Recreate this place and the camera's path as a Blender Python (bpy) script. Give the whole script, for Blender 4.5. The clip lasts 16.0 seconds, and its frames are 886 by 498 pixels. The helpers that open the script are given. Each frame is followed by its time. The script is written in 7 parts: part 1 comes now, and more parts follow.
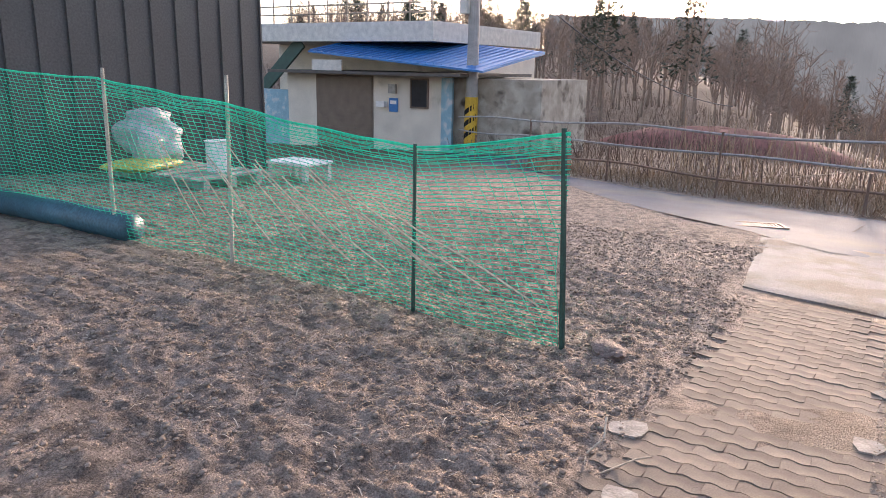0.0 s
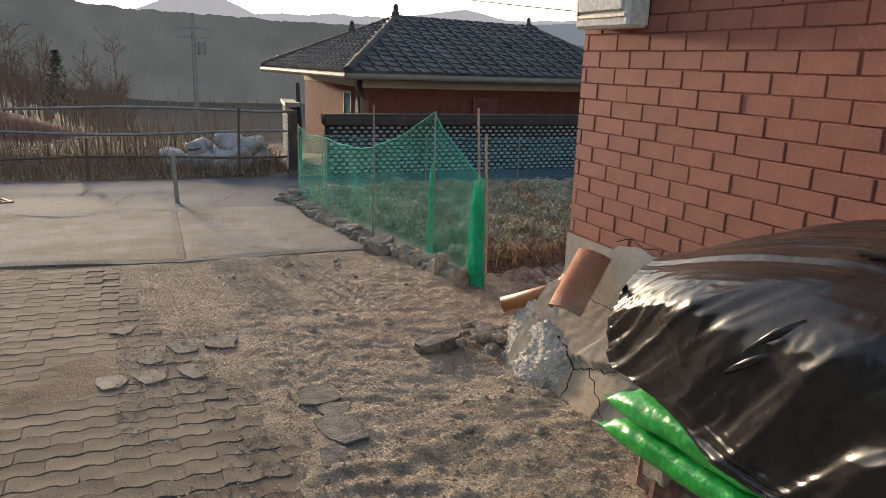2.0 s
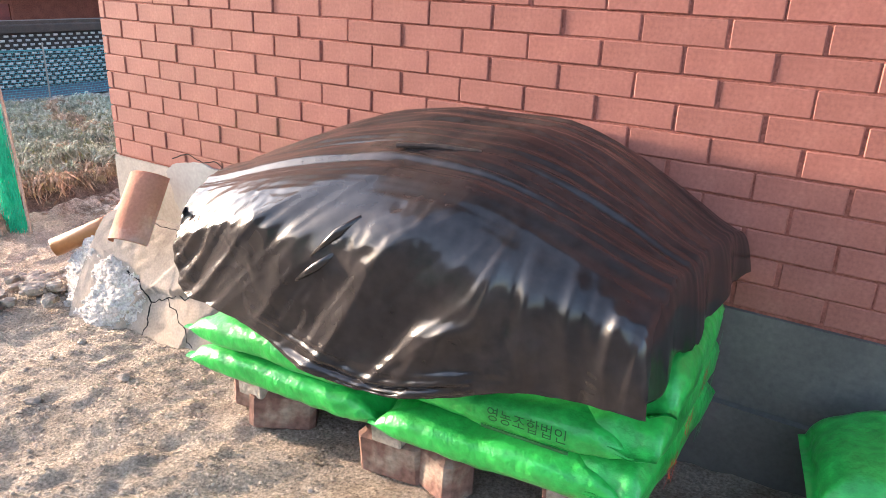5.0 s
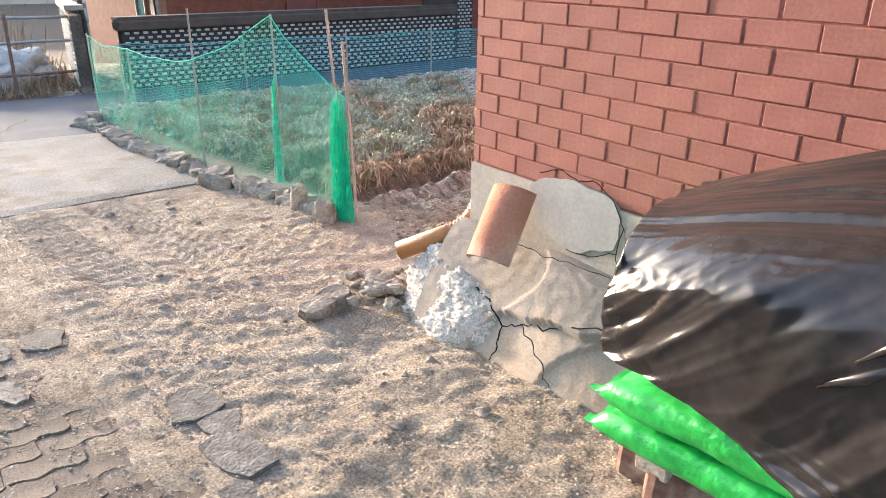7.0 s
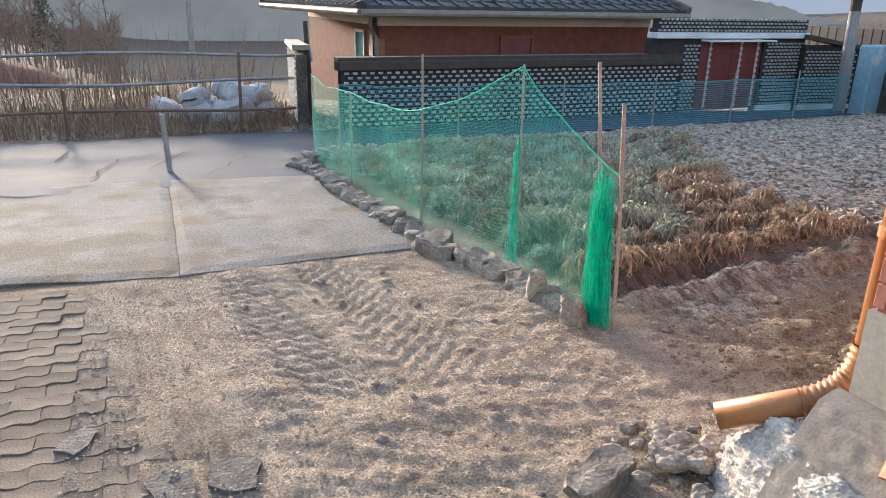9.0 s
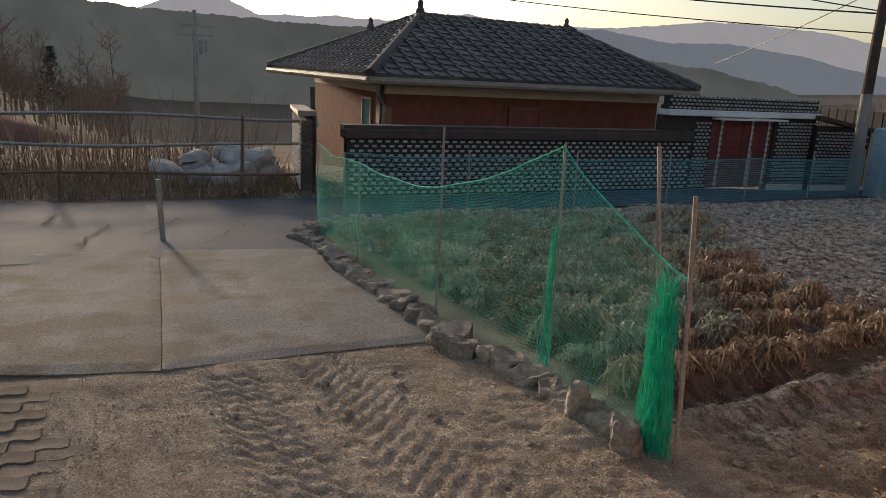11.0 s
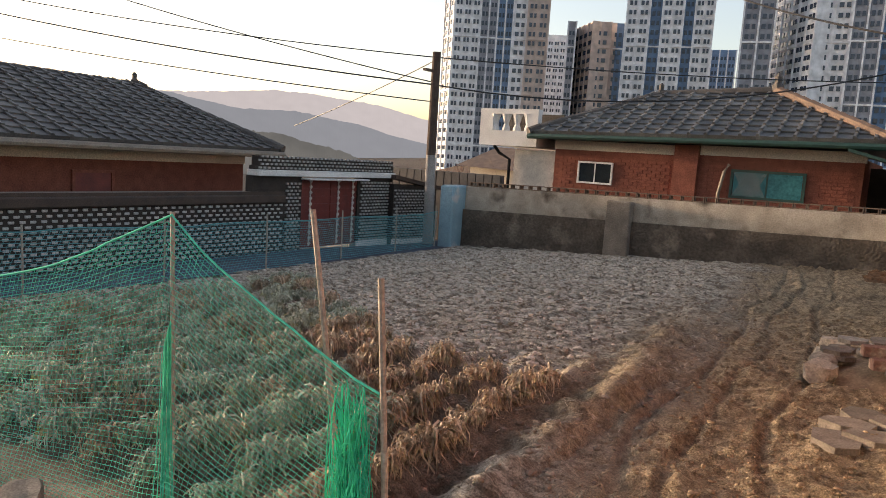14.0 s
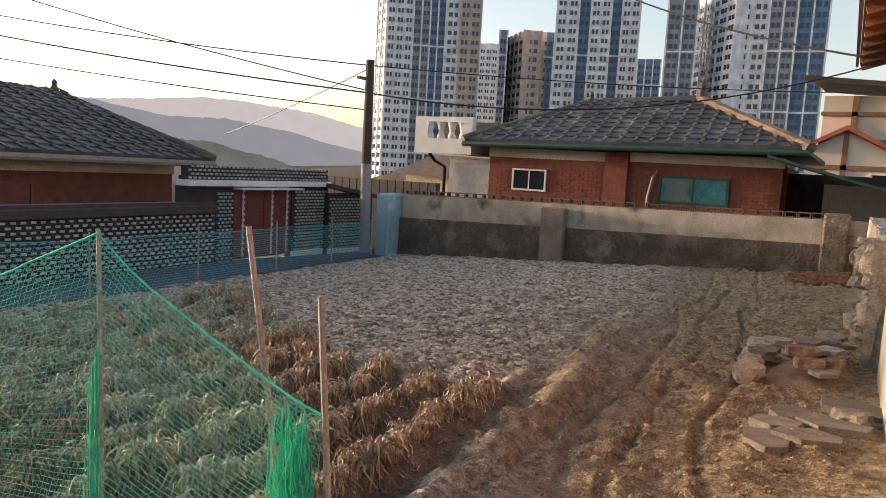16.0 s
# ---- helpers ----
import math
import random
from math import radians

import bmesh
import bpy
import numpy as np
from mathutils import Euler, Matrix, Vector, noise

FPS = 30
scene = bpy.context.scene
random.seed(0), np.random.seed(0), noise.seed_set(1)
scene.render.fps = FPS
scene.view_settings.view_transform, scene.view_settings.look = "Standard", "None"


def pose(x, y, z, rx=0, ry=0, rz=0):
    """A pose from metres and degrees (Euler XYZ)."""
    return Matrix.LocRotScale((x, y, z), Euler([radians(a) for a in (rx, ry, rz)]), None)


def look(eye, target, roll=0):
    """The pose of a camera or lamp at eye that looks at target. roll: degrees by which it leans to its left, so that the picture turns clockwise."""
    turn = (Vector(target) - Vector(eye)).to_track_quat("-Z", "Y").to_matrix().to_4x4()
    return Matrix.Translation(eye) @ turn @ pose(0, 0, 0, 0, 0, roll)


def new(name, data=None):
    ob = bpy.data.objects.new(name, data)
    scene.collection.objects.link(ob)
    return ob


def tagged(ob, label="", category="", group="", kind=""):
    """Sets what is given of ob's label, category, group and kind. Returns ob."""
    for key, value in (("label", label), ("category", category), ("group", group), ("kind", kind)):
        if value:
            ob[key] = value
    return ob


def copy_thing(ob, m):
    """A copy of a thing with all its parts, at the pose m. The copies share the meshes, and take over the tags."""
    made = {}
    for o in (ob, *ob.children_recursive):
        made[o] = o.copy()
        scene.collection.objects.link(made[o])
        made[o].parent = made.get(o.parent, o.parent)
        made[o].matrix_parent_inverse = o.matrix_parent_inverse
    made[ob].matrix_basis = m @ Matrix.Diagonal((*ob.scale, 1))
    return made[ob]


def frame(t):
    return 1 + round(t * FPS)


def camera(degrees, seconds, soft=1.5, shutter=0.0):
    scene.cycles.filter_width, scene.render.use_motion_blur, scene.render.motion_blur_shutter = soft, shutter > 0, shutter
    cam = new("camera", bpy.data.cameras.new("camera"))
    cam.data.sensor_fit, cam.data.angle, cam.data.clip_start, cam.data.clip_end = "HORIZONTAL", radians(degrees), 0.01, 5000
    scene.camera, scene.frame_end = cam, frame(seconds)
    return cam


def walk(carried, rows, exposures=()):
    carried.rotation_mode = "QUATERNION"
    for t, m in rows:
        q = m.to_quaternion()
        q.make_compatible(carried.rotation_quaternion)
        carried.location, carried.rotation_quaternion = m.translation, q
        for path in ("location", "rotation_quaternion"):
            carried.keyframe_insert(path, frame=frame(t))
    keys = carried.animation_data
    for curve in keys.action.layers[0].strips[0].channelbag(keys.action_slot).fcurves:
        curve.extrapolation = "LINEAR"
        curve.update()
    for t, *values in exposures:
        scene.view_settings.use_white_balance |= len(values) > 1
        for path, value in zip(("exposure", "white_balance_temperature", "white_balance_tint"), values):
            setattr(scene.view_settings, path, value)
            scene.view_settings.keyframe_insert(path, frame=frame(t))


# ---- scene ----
cam = camera(63.0, 16.0, soft=0.7)
PATH = [
    (0, (2.824, -1.967, 1.569), (1.187, -3.005, 1.078), 1.1),
    (0.5, (2.707, -1.965, 1.483), (0.89, -2.651, 1.005), 1.3),
    (1, (2.611, -1.911, 1.426), (0.675, -2.075, 0.953), 1.2),
    (1.5, (2.643, -1.87, 1.438), (0.74, -1.524, 0.932), 1.4),
    (2, (2.658, -1.791, 1.4), (0.887, -1.006, 0.904), 2.0),
    (2.5, (2.708, -1.709, 1.398), (1.076, -0.675, 0.883), 2.4),
    (3, (2.726, -1.662, 1.397), (1.226, -0.47, 0.823), 2.6),
    (3.5, (2.692, -1.649, 1.393), (1.365, -0.286, 0.776), 3.1),
    (3.7, (2.674, -1.636, 1.388), (1.424, -0.207, 0.757), 3.2),
    (5.8, (2.468, -1.758, 1.414), (1.501, -0.165, 0.686), 1.8),
    (6, (2.387, -1.771, 1.417), (1.317, -0.252, 0.678), 1.5),
    (6.5, (2.198, -1.812, 1.423), (0.923, -0.466, 0.673), 1.2),
    (7, (2.006, -1.738, 1.413), (0.557, -0.585, 0.658), 0.7),
    (7.5, (1.776, -1.722, 1.407), (0.175, -0.796, 0.646), 0.5),
    (8, (1.527, -1.712, 1.399), (-0.15, -0.928, 0.641), 0.4),
    (8.5, (1.309, -1.629, 1.402), (-0.398, -0.869, 0.689), 0.6),
    (9, (1.055, -1.603, 1.381), (-0.673, -0.84, 0.723), 1.3),
    (9.2, (0.975, -1.624, 1.404), (-0.761, -0.861, 0.768), 1.5),
    (11.3, (0.398, -1.472, 1.355), (-1.371, -0.653, 0.91), 3.4),
    (11.5, (0.289, -1.413, 1.339), (-1.461, -0.535, 0.93), 3.4),
    (12, (0.037, -1.339, 1.312), (-1.56, -0.191, 0.95), 4.3),
    (12.5, (-0.112, -1.225, 1.296), (-1.517, 0.165, 0.989), 4.7),
    (13, (-0.155, -1.17, 1.294), (-1.459, 0.32, 1.006), 4.2),
    (13.5, (-0.237, -1.14, 1.3), (-1.456, 0.421, 1.026), 3.9),
    (14, (-0.27, -1.119, 1.296), (-1.378, 0.527, 1.041), 3.7),
    (14.5, (-0.268, -1.12, 1.296), (-1.295, 0.579, 1.057), 3.7),
    (15, (-0.288, -1.11, 1.294), (-1.279, 0.612, 1.063), 3.5),
    (15.5, (-0.291, -1.105, 1.294), (-1.265, 0.628, 1.07), 3.3),
    (16, (-0.293, -1.107, 1.314), (-1.254, 0.632, 1.089), 3.3),
]
EXPOSURES = [(0.0, 2.45, 5800, 24), (0.5, 1.65, 6050, 19), (1.0, 1.02, 6250, 16), (1.5, 0.75, 6250, 15), (2.0, 1.28, 5950, 12), (2.5, 2.18, 5800, 12), (3.0, 2.6, 5600, 12), (3.5, 2.75, 5700, 14),
             (5.8, 2.95, 5450, 19), (6.0, 2.95, 5350, 19), (6.5, 2.85, 5450, 16), (7.0, 2.75, 5550, 13), (7.5, 2.55, 5300, 12), (8.5, 2.5, 5250, 12), (9.0, 2.2, 5400, 12), (9.2, 2.1, 5400, 12), (11.5, 0.55, 6250, 15), (12.5, 1.2, 6550, 19), (14.5, 1.6, 6600, 18), (16.0, 1.6, 6550, 18)]
walk(cam, [(t, look(eye, target, roll)) for t, eye, target, roll in PATH], EXPOSURES)

# ---- light ----
SUN_AZ, SUN_EL = 96.0, 5.0          # degrees to the left of +y, and above the horizon
world = bpy.data.worlds.new("sky")
scene.world = world
world.use_nodes = True
wn = world.node_tree
sky = wn.nodes.new("ShaderNodeTexSky")
sky.sky_type, sky.sun_disc = "NISHITA", False
sky.sun_elevation, sky.sun_rotation = radians(7), radians(-SUN_AZ)
sky.air_density, sky.dust_density, sky.ozone_density = 1.0, 2.3, 1.0
soft_sky = wn.nodes.new("ShaderNodeHueSaturation")
soft_sky.inputs["Saturation"].default_value = 0.78
wn.links.new(sky.outputs[0], soft_sky.inputs["Color"])
wn.links.new(soft_sky.outputs[0], wn.nodes["Background"].inputs[0])
wn.nodes["Background"].inputs[1].default_value = 0.14
sun_dir = Vector((-math.sin(radians(SUN_AZ)) * math.cos(radians(SUN_EL)), math.cos(radians(SUN_AZ)) * math.cos(radians(SUN_EL)), math.sin(radians(SUN_EL))))
sun = new("sun", bpy.data.lights.new("sun", "SUN"))
sun.data.energy, sun.data.angle, sun.data.color = 2.5, radians(4.0), (1.0, 0.75, 0.48)
sun.matrix_world = look(sun_dir * 300, (0, 0, 0))


# ---- materials ----
def mat(name, a, b=None, rough=0.85, scale=6.0, fine=60.0, bump=0.3, metal=0.0, depth=0.01, alpha=None, c=None, cscale=1.2, ctresh=0.6, rand=0.0, coat=0.0, vary=0.28):
    """Two colours mixed by noise at two scales, a third in patches, and relief."""
    m = bpy.data.materials.new(name)
    m.use_nodes = True
    nt = m.node_tree
    N, L = nt.nodes, nt.links
    bs = N["Principled BSDF"]
    b = b or tuple(0.75 * v for v in a)
    tc = N.new("ShaderNodeTexCoord")
    n1, n2 = N.new("ShaderNodeTexNoise"), N.new("ShaderNodeTexNoise")
    n1.inputs["Scale"].default_value, n2.inputs["Scale"].default_value = scale, fine
    n1.inputs["Detail"].default_value, n2.inputs["Detail"].default_value = 5, 4
    L.new(tc.outputs["Object"], n1.inputs["Vector"]), L.new(tc.outputs["Object"], n2.inputs["Vector"])
    r1 = N.new("ShaderNodeValToRGB")
    r1.color_ramp.elements[0].position, r1.color_ramp.elements[1].position = 0.35, 0.68
    r1.color_ramp.elements[0].color, r1.color_ramp.elements[1].color = (*b, 1), (*a, 1)
    L.new(n1.outputs["Fac"], r1.inputs["Fac"])
    col = r1.outputs["Color"]
    if c:
        n3 = N.new("ShaderNodeTexNoise")
        n3.inputs["Scale"].default_value, n3.inputs["Detail"].default_value = cscale, 6
        L.new(tc.outputs["Object"], n3.inputs["Vector"])
        r3 = N.new("ShaderNodeValToRGB")
        r3.color_ramp.elements[0].position, r3.color_ramp.elements[1].position = ctresh - 0.06, ctresh + 0.08
        L.new(n3.outputs["Fac"], r3.inputs["Fac"])
        mx = N.new("ShaderNodeMix")
        mx.data_type = "RGBA"
        mx.inputs["B"].default_value = (*c, 1)
        L.new(r3.outputs["Color"], mx.inputs["Factor"]), L.new(col, mx.inputs["A"])
        col = mx.outputs["Result"]
    hs = N.new("ShaderNodeHueSaturation")
    mr = N.new("ShaderNodeMapRange")
    mr.inputs["From Min"].default_value, mr.inputs["From Max"].default_value = 0.27, 0.73
    mr.inputs["To Min"].default_value, mr.inputs["To Max"].default_value = 1 - vary, 1 + vary
    L.new(n2.outputs["Fac"], mr.inputs["Value"])
    val = mr.outputs["Result"]
    if rand:
        oi = N.new("ShaderNodeObjectInfo")
        m2 = N.new("ShaderNodeMapRange")
        m2.inputs["To Min"].default_value, m2.inputs["To Max"].default_value = 1 - rand, 1 + rand
        L.new(oi.outputs["Random"], m2.inputs["Value"])
        mu = N.new("ShaderNodeMath")
        mu.operation = "MULTIPLY"
        L.new(val, mu.inputs[0]), L.new(m2.outputs["Result"], mu.inputs[1])
        val = mu.outputs[0]
    L.new(val, hs.inputs["Value"]), L.new(col, hs.inputs["Color"])
    L.new(hs.outputs["Color"], bs.inputs["Base Color"])
    bs.inputs["Roughness"].default_value, bs.inputs["Metallic"].default_value = rough, metal
    bs.inputs["Coat Weight"].default_value = coat
    bs.inputs["Specular IOR Level"].default_value = 0.12 if rough >= 0.85 else 0.5
    if bump:
        bp = N.new("ShaderNodeBump")
        bp.inputs["Strength"].default_value, bp.inputs["Distance"].default_value = bump, depth
        ad = N.new("ShaderNodeMath")
        L.new(n1.outputs["Fac"], ad.inputs[0]), L.new(n2.outputs["Fac"], ad.inputs[1])
        L.new(ad.outputs[0], bp.inputs["Height"]), L.new(bp.outputs["Normal"], bs.inputs["Normal"])
    if alpha is not None:
        bs.inputs["Alpha"].default_value = alpha
    return m


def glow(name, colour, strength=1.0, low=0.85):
    """A far hill backdrop that emits its colour; evening haze is painted into it."""
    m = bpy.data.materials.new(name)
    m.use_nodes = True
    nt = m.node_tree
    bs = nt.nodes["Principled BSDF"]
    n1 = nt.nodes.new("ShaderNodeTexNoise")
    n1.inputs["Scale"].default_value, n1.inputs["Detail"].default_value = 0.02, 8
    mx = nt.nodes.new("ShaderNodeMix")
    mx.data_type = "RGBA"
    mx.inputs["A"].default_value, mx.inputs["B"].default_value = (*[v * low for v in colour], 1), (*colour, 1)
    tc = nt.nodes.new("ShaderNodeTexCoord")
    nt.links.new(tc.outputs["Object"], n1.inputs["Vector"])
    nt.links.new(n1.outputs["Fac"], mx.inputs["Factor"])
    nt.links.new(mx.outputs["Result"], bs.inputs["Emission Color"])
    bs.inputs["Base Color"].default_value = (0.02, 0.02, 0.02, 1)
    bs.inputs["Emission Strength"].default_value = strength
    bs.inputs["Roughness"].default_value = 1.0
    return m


M_BRICK = mat("painted_red_brick", (0.34, 0.130, 0.096), (0.295, 0.108, 0.079), 0.8, 9, 120, 0.14, depth=0.003, rand=0.07, c=(0.375, 0.155, 0.118), cscale=7, ctresh=0.66, vary=0.16)
M_MORTAR = mat("painted_mortar", (0.32, 0.122, 0.09), (0.26, 0.097, 0.072), 0.9, 12, 120, 0.4)
M_CEMENT = mat("grey_cement_render", (0.46, 0.42, 0.36), (0.36, 0.33, 0.28), 0.9, 4, 90, 0.15, depth=0.004, c=(0.30, 0.26, 0.21), cscale=2.5, ctresh=0.58, vary=0.13)
M_DARKCEMENT = mat("dark_cement", (0.15, 0.135, 0.12), (0.10, 0.092, 0.083), 0.8, 3, 80, 0.2, depth=0.004, vary=0.15)
M_CONC = mat("worn_concrete", (0.27, 0.255, 0.235), (0.20, 0.185, 0.165), 0.9, 2.8, 70, 0.9, depth=0.008, c=(0.165, 0.135, 0.105), cscale=2.2, ctresh=0.55, vary=0.45)
M_ROUGHCONC = mat("crumbled_lime_concrete", (0.60, 0.555, 0.495), (0.46, 0.425, 0.375), 0.95, 22, 120, 0.5, depth=0.01)
M_ROAD = mat("grey_asphalt", (0.098, 0.112, 0.14), (0.072, 0.083, 0.105), 0.85, 1.5, 160, 0.4, c=(0.13, 0.125, 0.12), cscale=0.7, ctresh=0.6)
M_STONE = mat("field_stone", (0.40, 0.345, 0.28), (0.23, 0.195, 0.16), 0.9, 9, 60, 0.8, depth=0.015, rand=0.3)
M_SLABSTONE = mat("pale_flagstone", (0.33, 0.29, 0.245), (0.21, 0.185, 0.155), 0.88, 14, 90, 0.5, depth=0.008, rand=0.25)
M_FLAT = mat("flaky_grey_stone", (0.20, 0.18, 0.16), (0.12, 0.108, 0.098), 0.85, 16, 90, 0.8, depth=0.012, rand=0.2)
M_PROPSTONE = mat("reddish_stone", (0.22, 0.165, 0.135), (0.14, 0.105, 0.09), 0.9, 9, 60, 0.8, depth=0.015)
M_FOOT = mat("dusty_footing_cement", (0.36, 0.315, 0.265), (0.27, 0.235, 0.20), 0.92, 3.5, 110, 0.35, depth=0.005, c=(0.38, 0.305, 0.23), cscale=3.0, ctresh=0.56, vary=0.16)
M_PAVER = mat("dusty_paving_block", (0.205, 0.165, 0.13), (0.14, 0.112, 0.09), 0.92, 5, 140, 0.7, depth=0.008, rand=0.2, c=(0.26, 0.215, 0.165), cscale=1.6, ctresh=0.53)
M_NET = mat("green_netting", (0.05, 0.60, 0.36), (0.035, 0.50, 0.29), 0.9, 3, 30, 0)
M_NETPALE = mat("faded_green_netting", (0.11, 0.62, 0.42), (0.08, 0.54, 0.36), 0.9, 3, 30, 0)
M_NETBLUE = mat("blue_green_netting", (0.09, 0.33, 0.35), (0.07, 0.26, 0.28), 0.6, 3, 30, 0)
M_POSTGREY = mat("weathered_fence_post", (0.38, 0.34, 0.29), (0.27, 0.24, 0.2), 0.75, 10, 90, 0.3)
M_BAMBOO = mat("pale_wooden_stake", (0.41, 0.35, 0.285), (0.29, 0.245, 0.195), 0.75, 14, 100, 0.3)
M_GREENPIPE = mat("dark_green_post", (0.02, 0.065, 0.048), (0.015, 0.045, 0.036), 0.5, 9, 80, 0.2)
M_PIPE = mat("copper_brown_plastic_pipe", (0.47, 0.21, 0.075), (0.40, 0.17, 0.06), 0.42, 6, 60, 0.1, vary=0.1)
M_TERRA = mat("terracotta_tile", (0.47, 0.215, 0.135), (0.39, 0.175, 0.11), 0.85, 6, 80, 0.3, c=(0.50, 0.31, 0.23), cscale=5, ctresh=0.6, vary=0.12)
M_PLASTIC = mat("black_polythene", (0.036, 0.031, 0.029), (0.022, 0.019, 0.018), 0.21, 5, 30, 0.12, depth=0.004, c=(0.055, 0.042, 0.034), cscale=3.0, ctresh=0.6)
M_SACK = mat("green_printed_sack", (0.05, 0.47, 0.08), (0.035, 0.36, 0.055), 0.3, 9, 45, 0.4, depth=0.01)
M_SACKDARK = mat("dark_green_print", (0.012, 0.13, 0.03), rough=0.4, bump=0)
M_RED = mat("orange_red_print", (0.65, 0.10, 0.03), rough=0.4, bump=0)
M_WHITESACK = mat("white_woven_sack", (0.52, 0.50, 0.48), (0.33, 0.32, 0.31), 0.6, 6, 60, 0.5, depth=0.015)
M_DARKTILE = mat("grey_roof_tile", (0.115, 0.105, 0.098), (0.07, 0.065, 0.061), 0.6, 3, 40, 0.4, rand=0.2, c=(0.13, 0.12, 0.11), cscale=1.4, ctresh=0.6)
M_RIDGE = mat("ridge_tile", (0.10, 0.085, 0.07), (0.06, 0.05, 0.045), 0.7, 5, 40, 0.4, rand=0.2)
M_RIDGEBROWN = mat("brown_ridge_tile", (0.17, 0.11, 0.072), (0.11, 0.07, 0.048), 0.75, 5, 40, 0.4, rand=0.2)
M_CREAM = mat("cream_painted_render", (0.62, 0.55, 0.45), (0.52, 0.46, 0.38), 0.8, 1.5, 40, 0.2, c=(0.40, 0.35, 0.28), cscale=1.1, ctresh=0.66)
M_WHITE = mat("white_paint", (0.72, 0.70, 0.67), (0.60, 0.58, 0.55), 0.7, 2, 50, 0.2)
M_GUTTER = mat("cream_gutter", (0.27, 0.22, 0.17), (0.21, 0.17, 0.13), 0.6, 4, 50, 0.2)
M_DARKWOOD = mat("dark_stained_wood", (0.07, 0.045, 0.032), (0.045, 0.03, 0.022), 0.7, 5, 60, 0.3)
M_TILELIGHT = mat("weathered_grey_tile", (0.13, 0.125, 0.118), (0.075, 0.073, 0.07), 0.6, 4, 40, 0.4, rand=0.25, c=(0.20, 0.19, 0.175), cscale=1.6, ctresh=0.58)
M_FARBRICK = mat("house_brick", (0.24, 0.09, 0.06), (0.18, 0.065, 0.045), 0.85, 6, 40, 0.4, rand=0.2)
M_GLASS = mat("dark_window_glass", (0.02, 0.025, 0.03), rough=0.08, bump=0)
M_TEAL = mat("teal_window_glass", (0.05, 0.20, 0.22), (0.04, 0.15, 0.17), 0.15, 2, 20, 0)
M_GATE = mat("red_brown_gate", (0.19, 0.035, 0.025), (0.13, 0.025, 0.02), 0.5, 5, 50, 0.2)
M_PALE = mat("pale_block", (0.60, 0.56, 0.50), (0.46, 0.43, 0.39), 0.85, 5, 50, 0.3)
M_DOT = mat("grey_block_end", (0.52, 0.50, 0.47), (0.38, 0.36, 0.34), 0.85, 5, 50, 0.3, rand=0.2)
# near-black; on the block walls it paints the shade of the openings
M_BLACKWALL = mat("near_black_wall", (0.06, 0.05, 0.044), (0.04, 0.034, 0.03), 0.9, 5, 50, 0.3)
M_OLDCONC = mat("stained_old_concrete", (0.47, 0.41, 0.335), (0.31, 0.265, 0.21), 0.92, 3.2, 45, 0.9, depth=0.015, c=(0.11, 0.088, 0.068), cscale=1.7, ctresh=0.60, vary=0.2)
M_BUTTRESS = mat("brown_grey_buttress_concrete", (0.25, 0.21, 0.17), (0.16, 0.135, 0.11), 0.92, 4, 45, 0.9, depth=0.015)
M_DARKCONC = mat("dark_plinth_concrete", (0.14, 0.115, 0.09), (0.085, 0.07, 0.056), 0.95, 4, 26, 1.0, depth=0.04, c=(0.22, 0.18, 0.14), cscale=2.2, ctresh=0.6)
M_BLUEWALL = mat("faded_blue_paint", (0.26, 0.40, 0.46), (0.20, 0.32, 0.37), 0.8, 3, 50, 0.3, c=(0.5, 0.48, 0.45), cscale=3, ctresh=0.6)
M_METALWALL = mat("brown_grey_metal_cladding", (0.085, 0.078, 0.075), (0.072, 0.066, 0.064), 0.5, 1.0, 30, 0.08, metal=0.2)
M_BLUEROOF = mat("blue_sheet_roof", (0.03, 0.16, 0.40), (0.025, 0.12, 0.32), 0.45, 2, 30, 0.1)
M_SHUTTER = mat("brown_shutter", (0.17, 0.12, 0.085), (0.13, 0.09, 0.065), 0.6, 3, 40, 0.15)
M_POLE = mat("grey_concrete_pole", (0.36, 0.33, 0.31), (0.28, 0.26, 0.24), 0.85, 4, 60, 0.3)
M_POLEDARK = mat("dark_creosoted_pole", (0.10, 0.075, 0.06), (0.07, 0.05, 0.042), 0.85, 6, 60, 0.3)
M_YELLOW = mat("yellow_warning_band", (0.60, 0.36, 0.02), rough=0.6, bump=0.1)
M_BLACK = mat("black_band", (0.02, 0.02, 0.02), rough=1.0, bump=0)
M_CABLE = mat("black_cable", (0.02, 0.02, 0.022), rough=0.6, bump=0)
M_IRON = mat("rusty_iron", (0.24, 0.15, 0.10), (0.15, 0.10, 0.075), 0.75, 12, 90, 0.4, metal=0.3)
M_STEEL = mat("galvanised_pipe", (0.34, 0.32, 0.30), (0.24, 0.22, 0.2), 0.5, 8, 60, 0.2, metal=0.5)
M_BARK = mat("bare_tree_bark", (0.30, 0.215, 0.16), (0.20, 0.145, 0.11), 0.9, 6, 60, 0.4)
M_PINE = mat("dark_pine_needles", (0.045, 0.055, 0.03), (0.03, 0.04, 0.02), 0.8, 3, 40, 0)
M_DRY = mat("dry_weed", (0.38, 0.27, 0.17), (0.26, 0.18, 0.11), 0.85, 4, 40, 0, rand=0.25)
M_SCRUB = mat("red_brown_scrub", (0.17, 0.115, 0.085), (0.10, 0.07, 0.052), 0.9, 4, 40, 0, rand=0.25)
M_STRAW = mat("straw_litter", (0.56, 0.47, 0.36), (0.40, 0.33, 0.24), 0.85, 4, 40, 0)
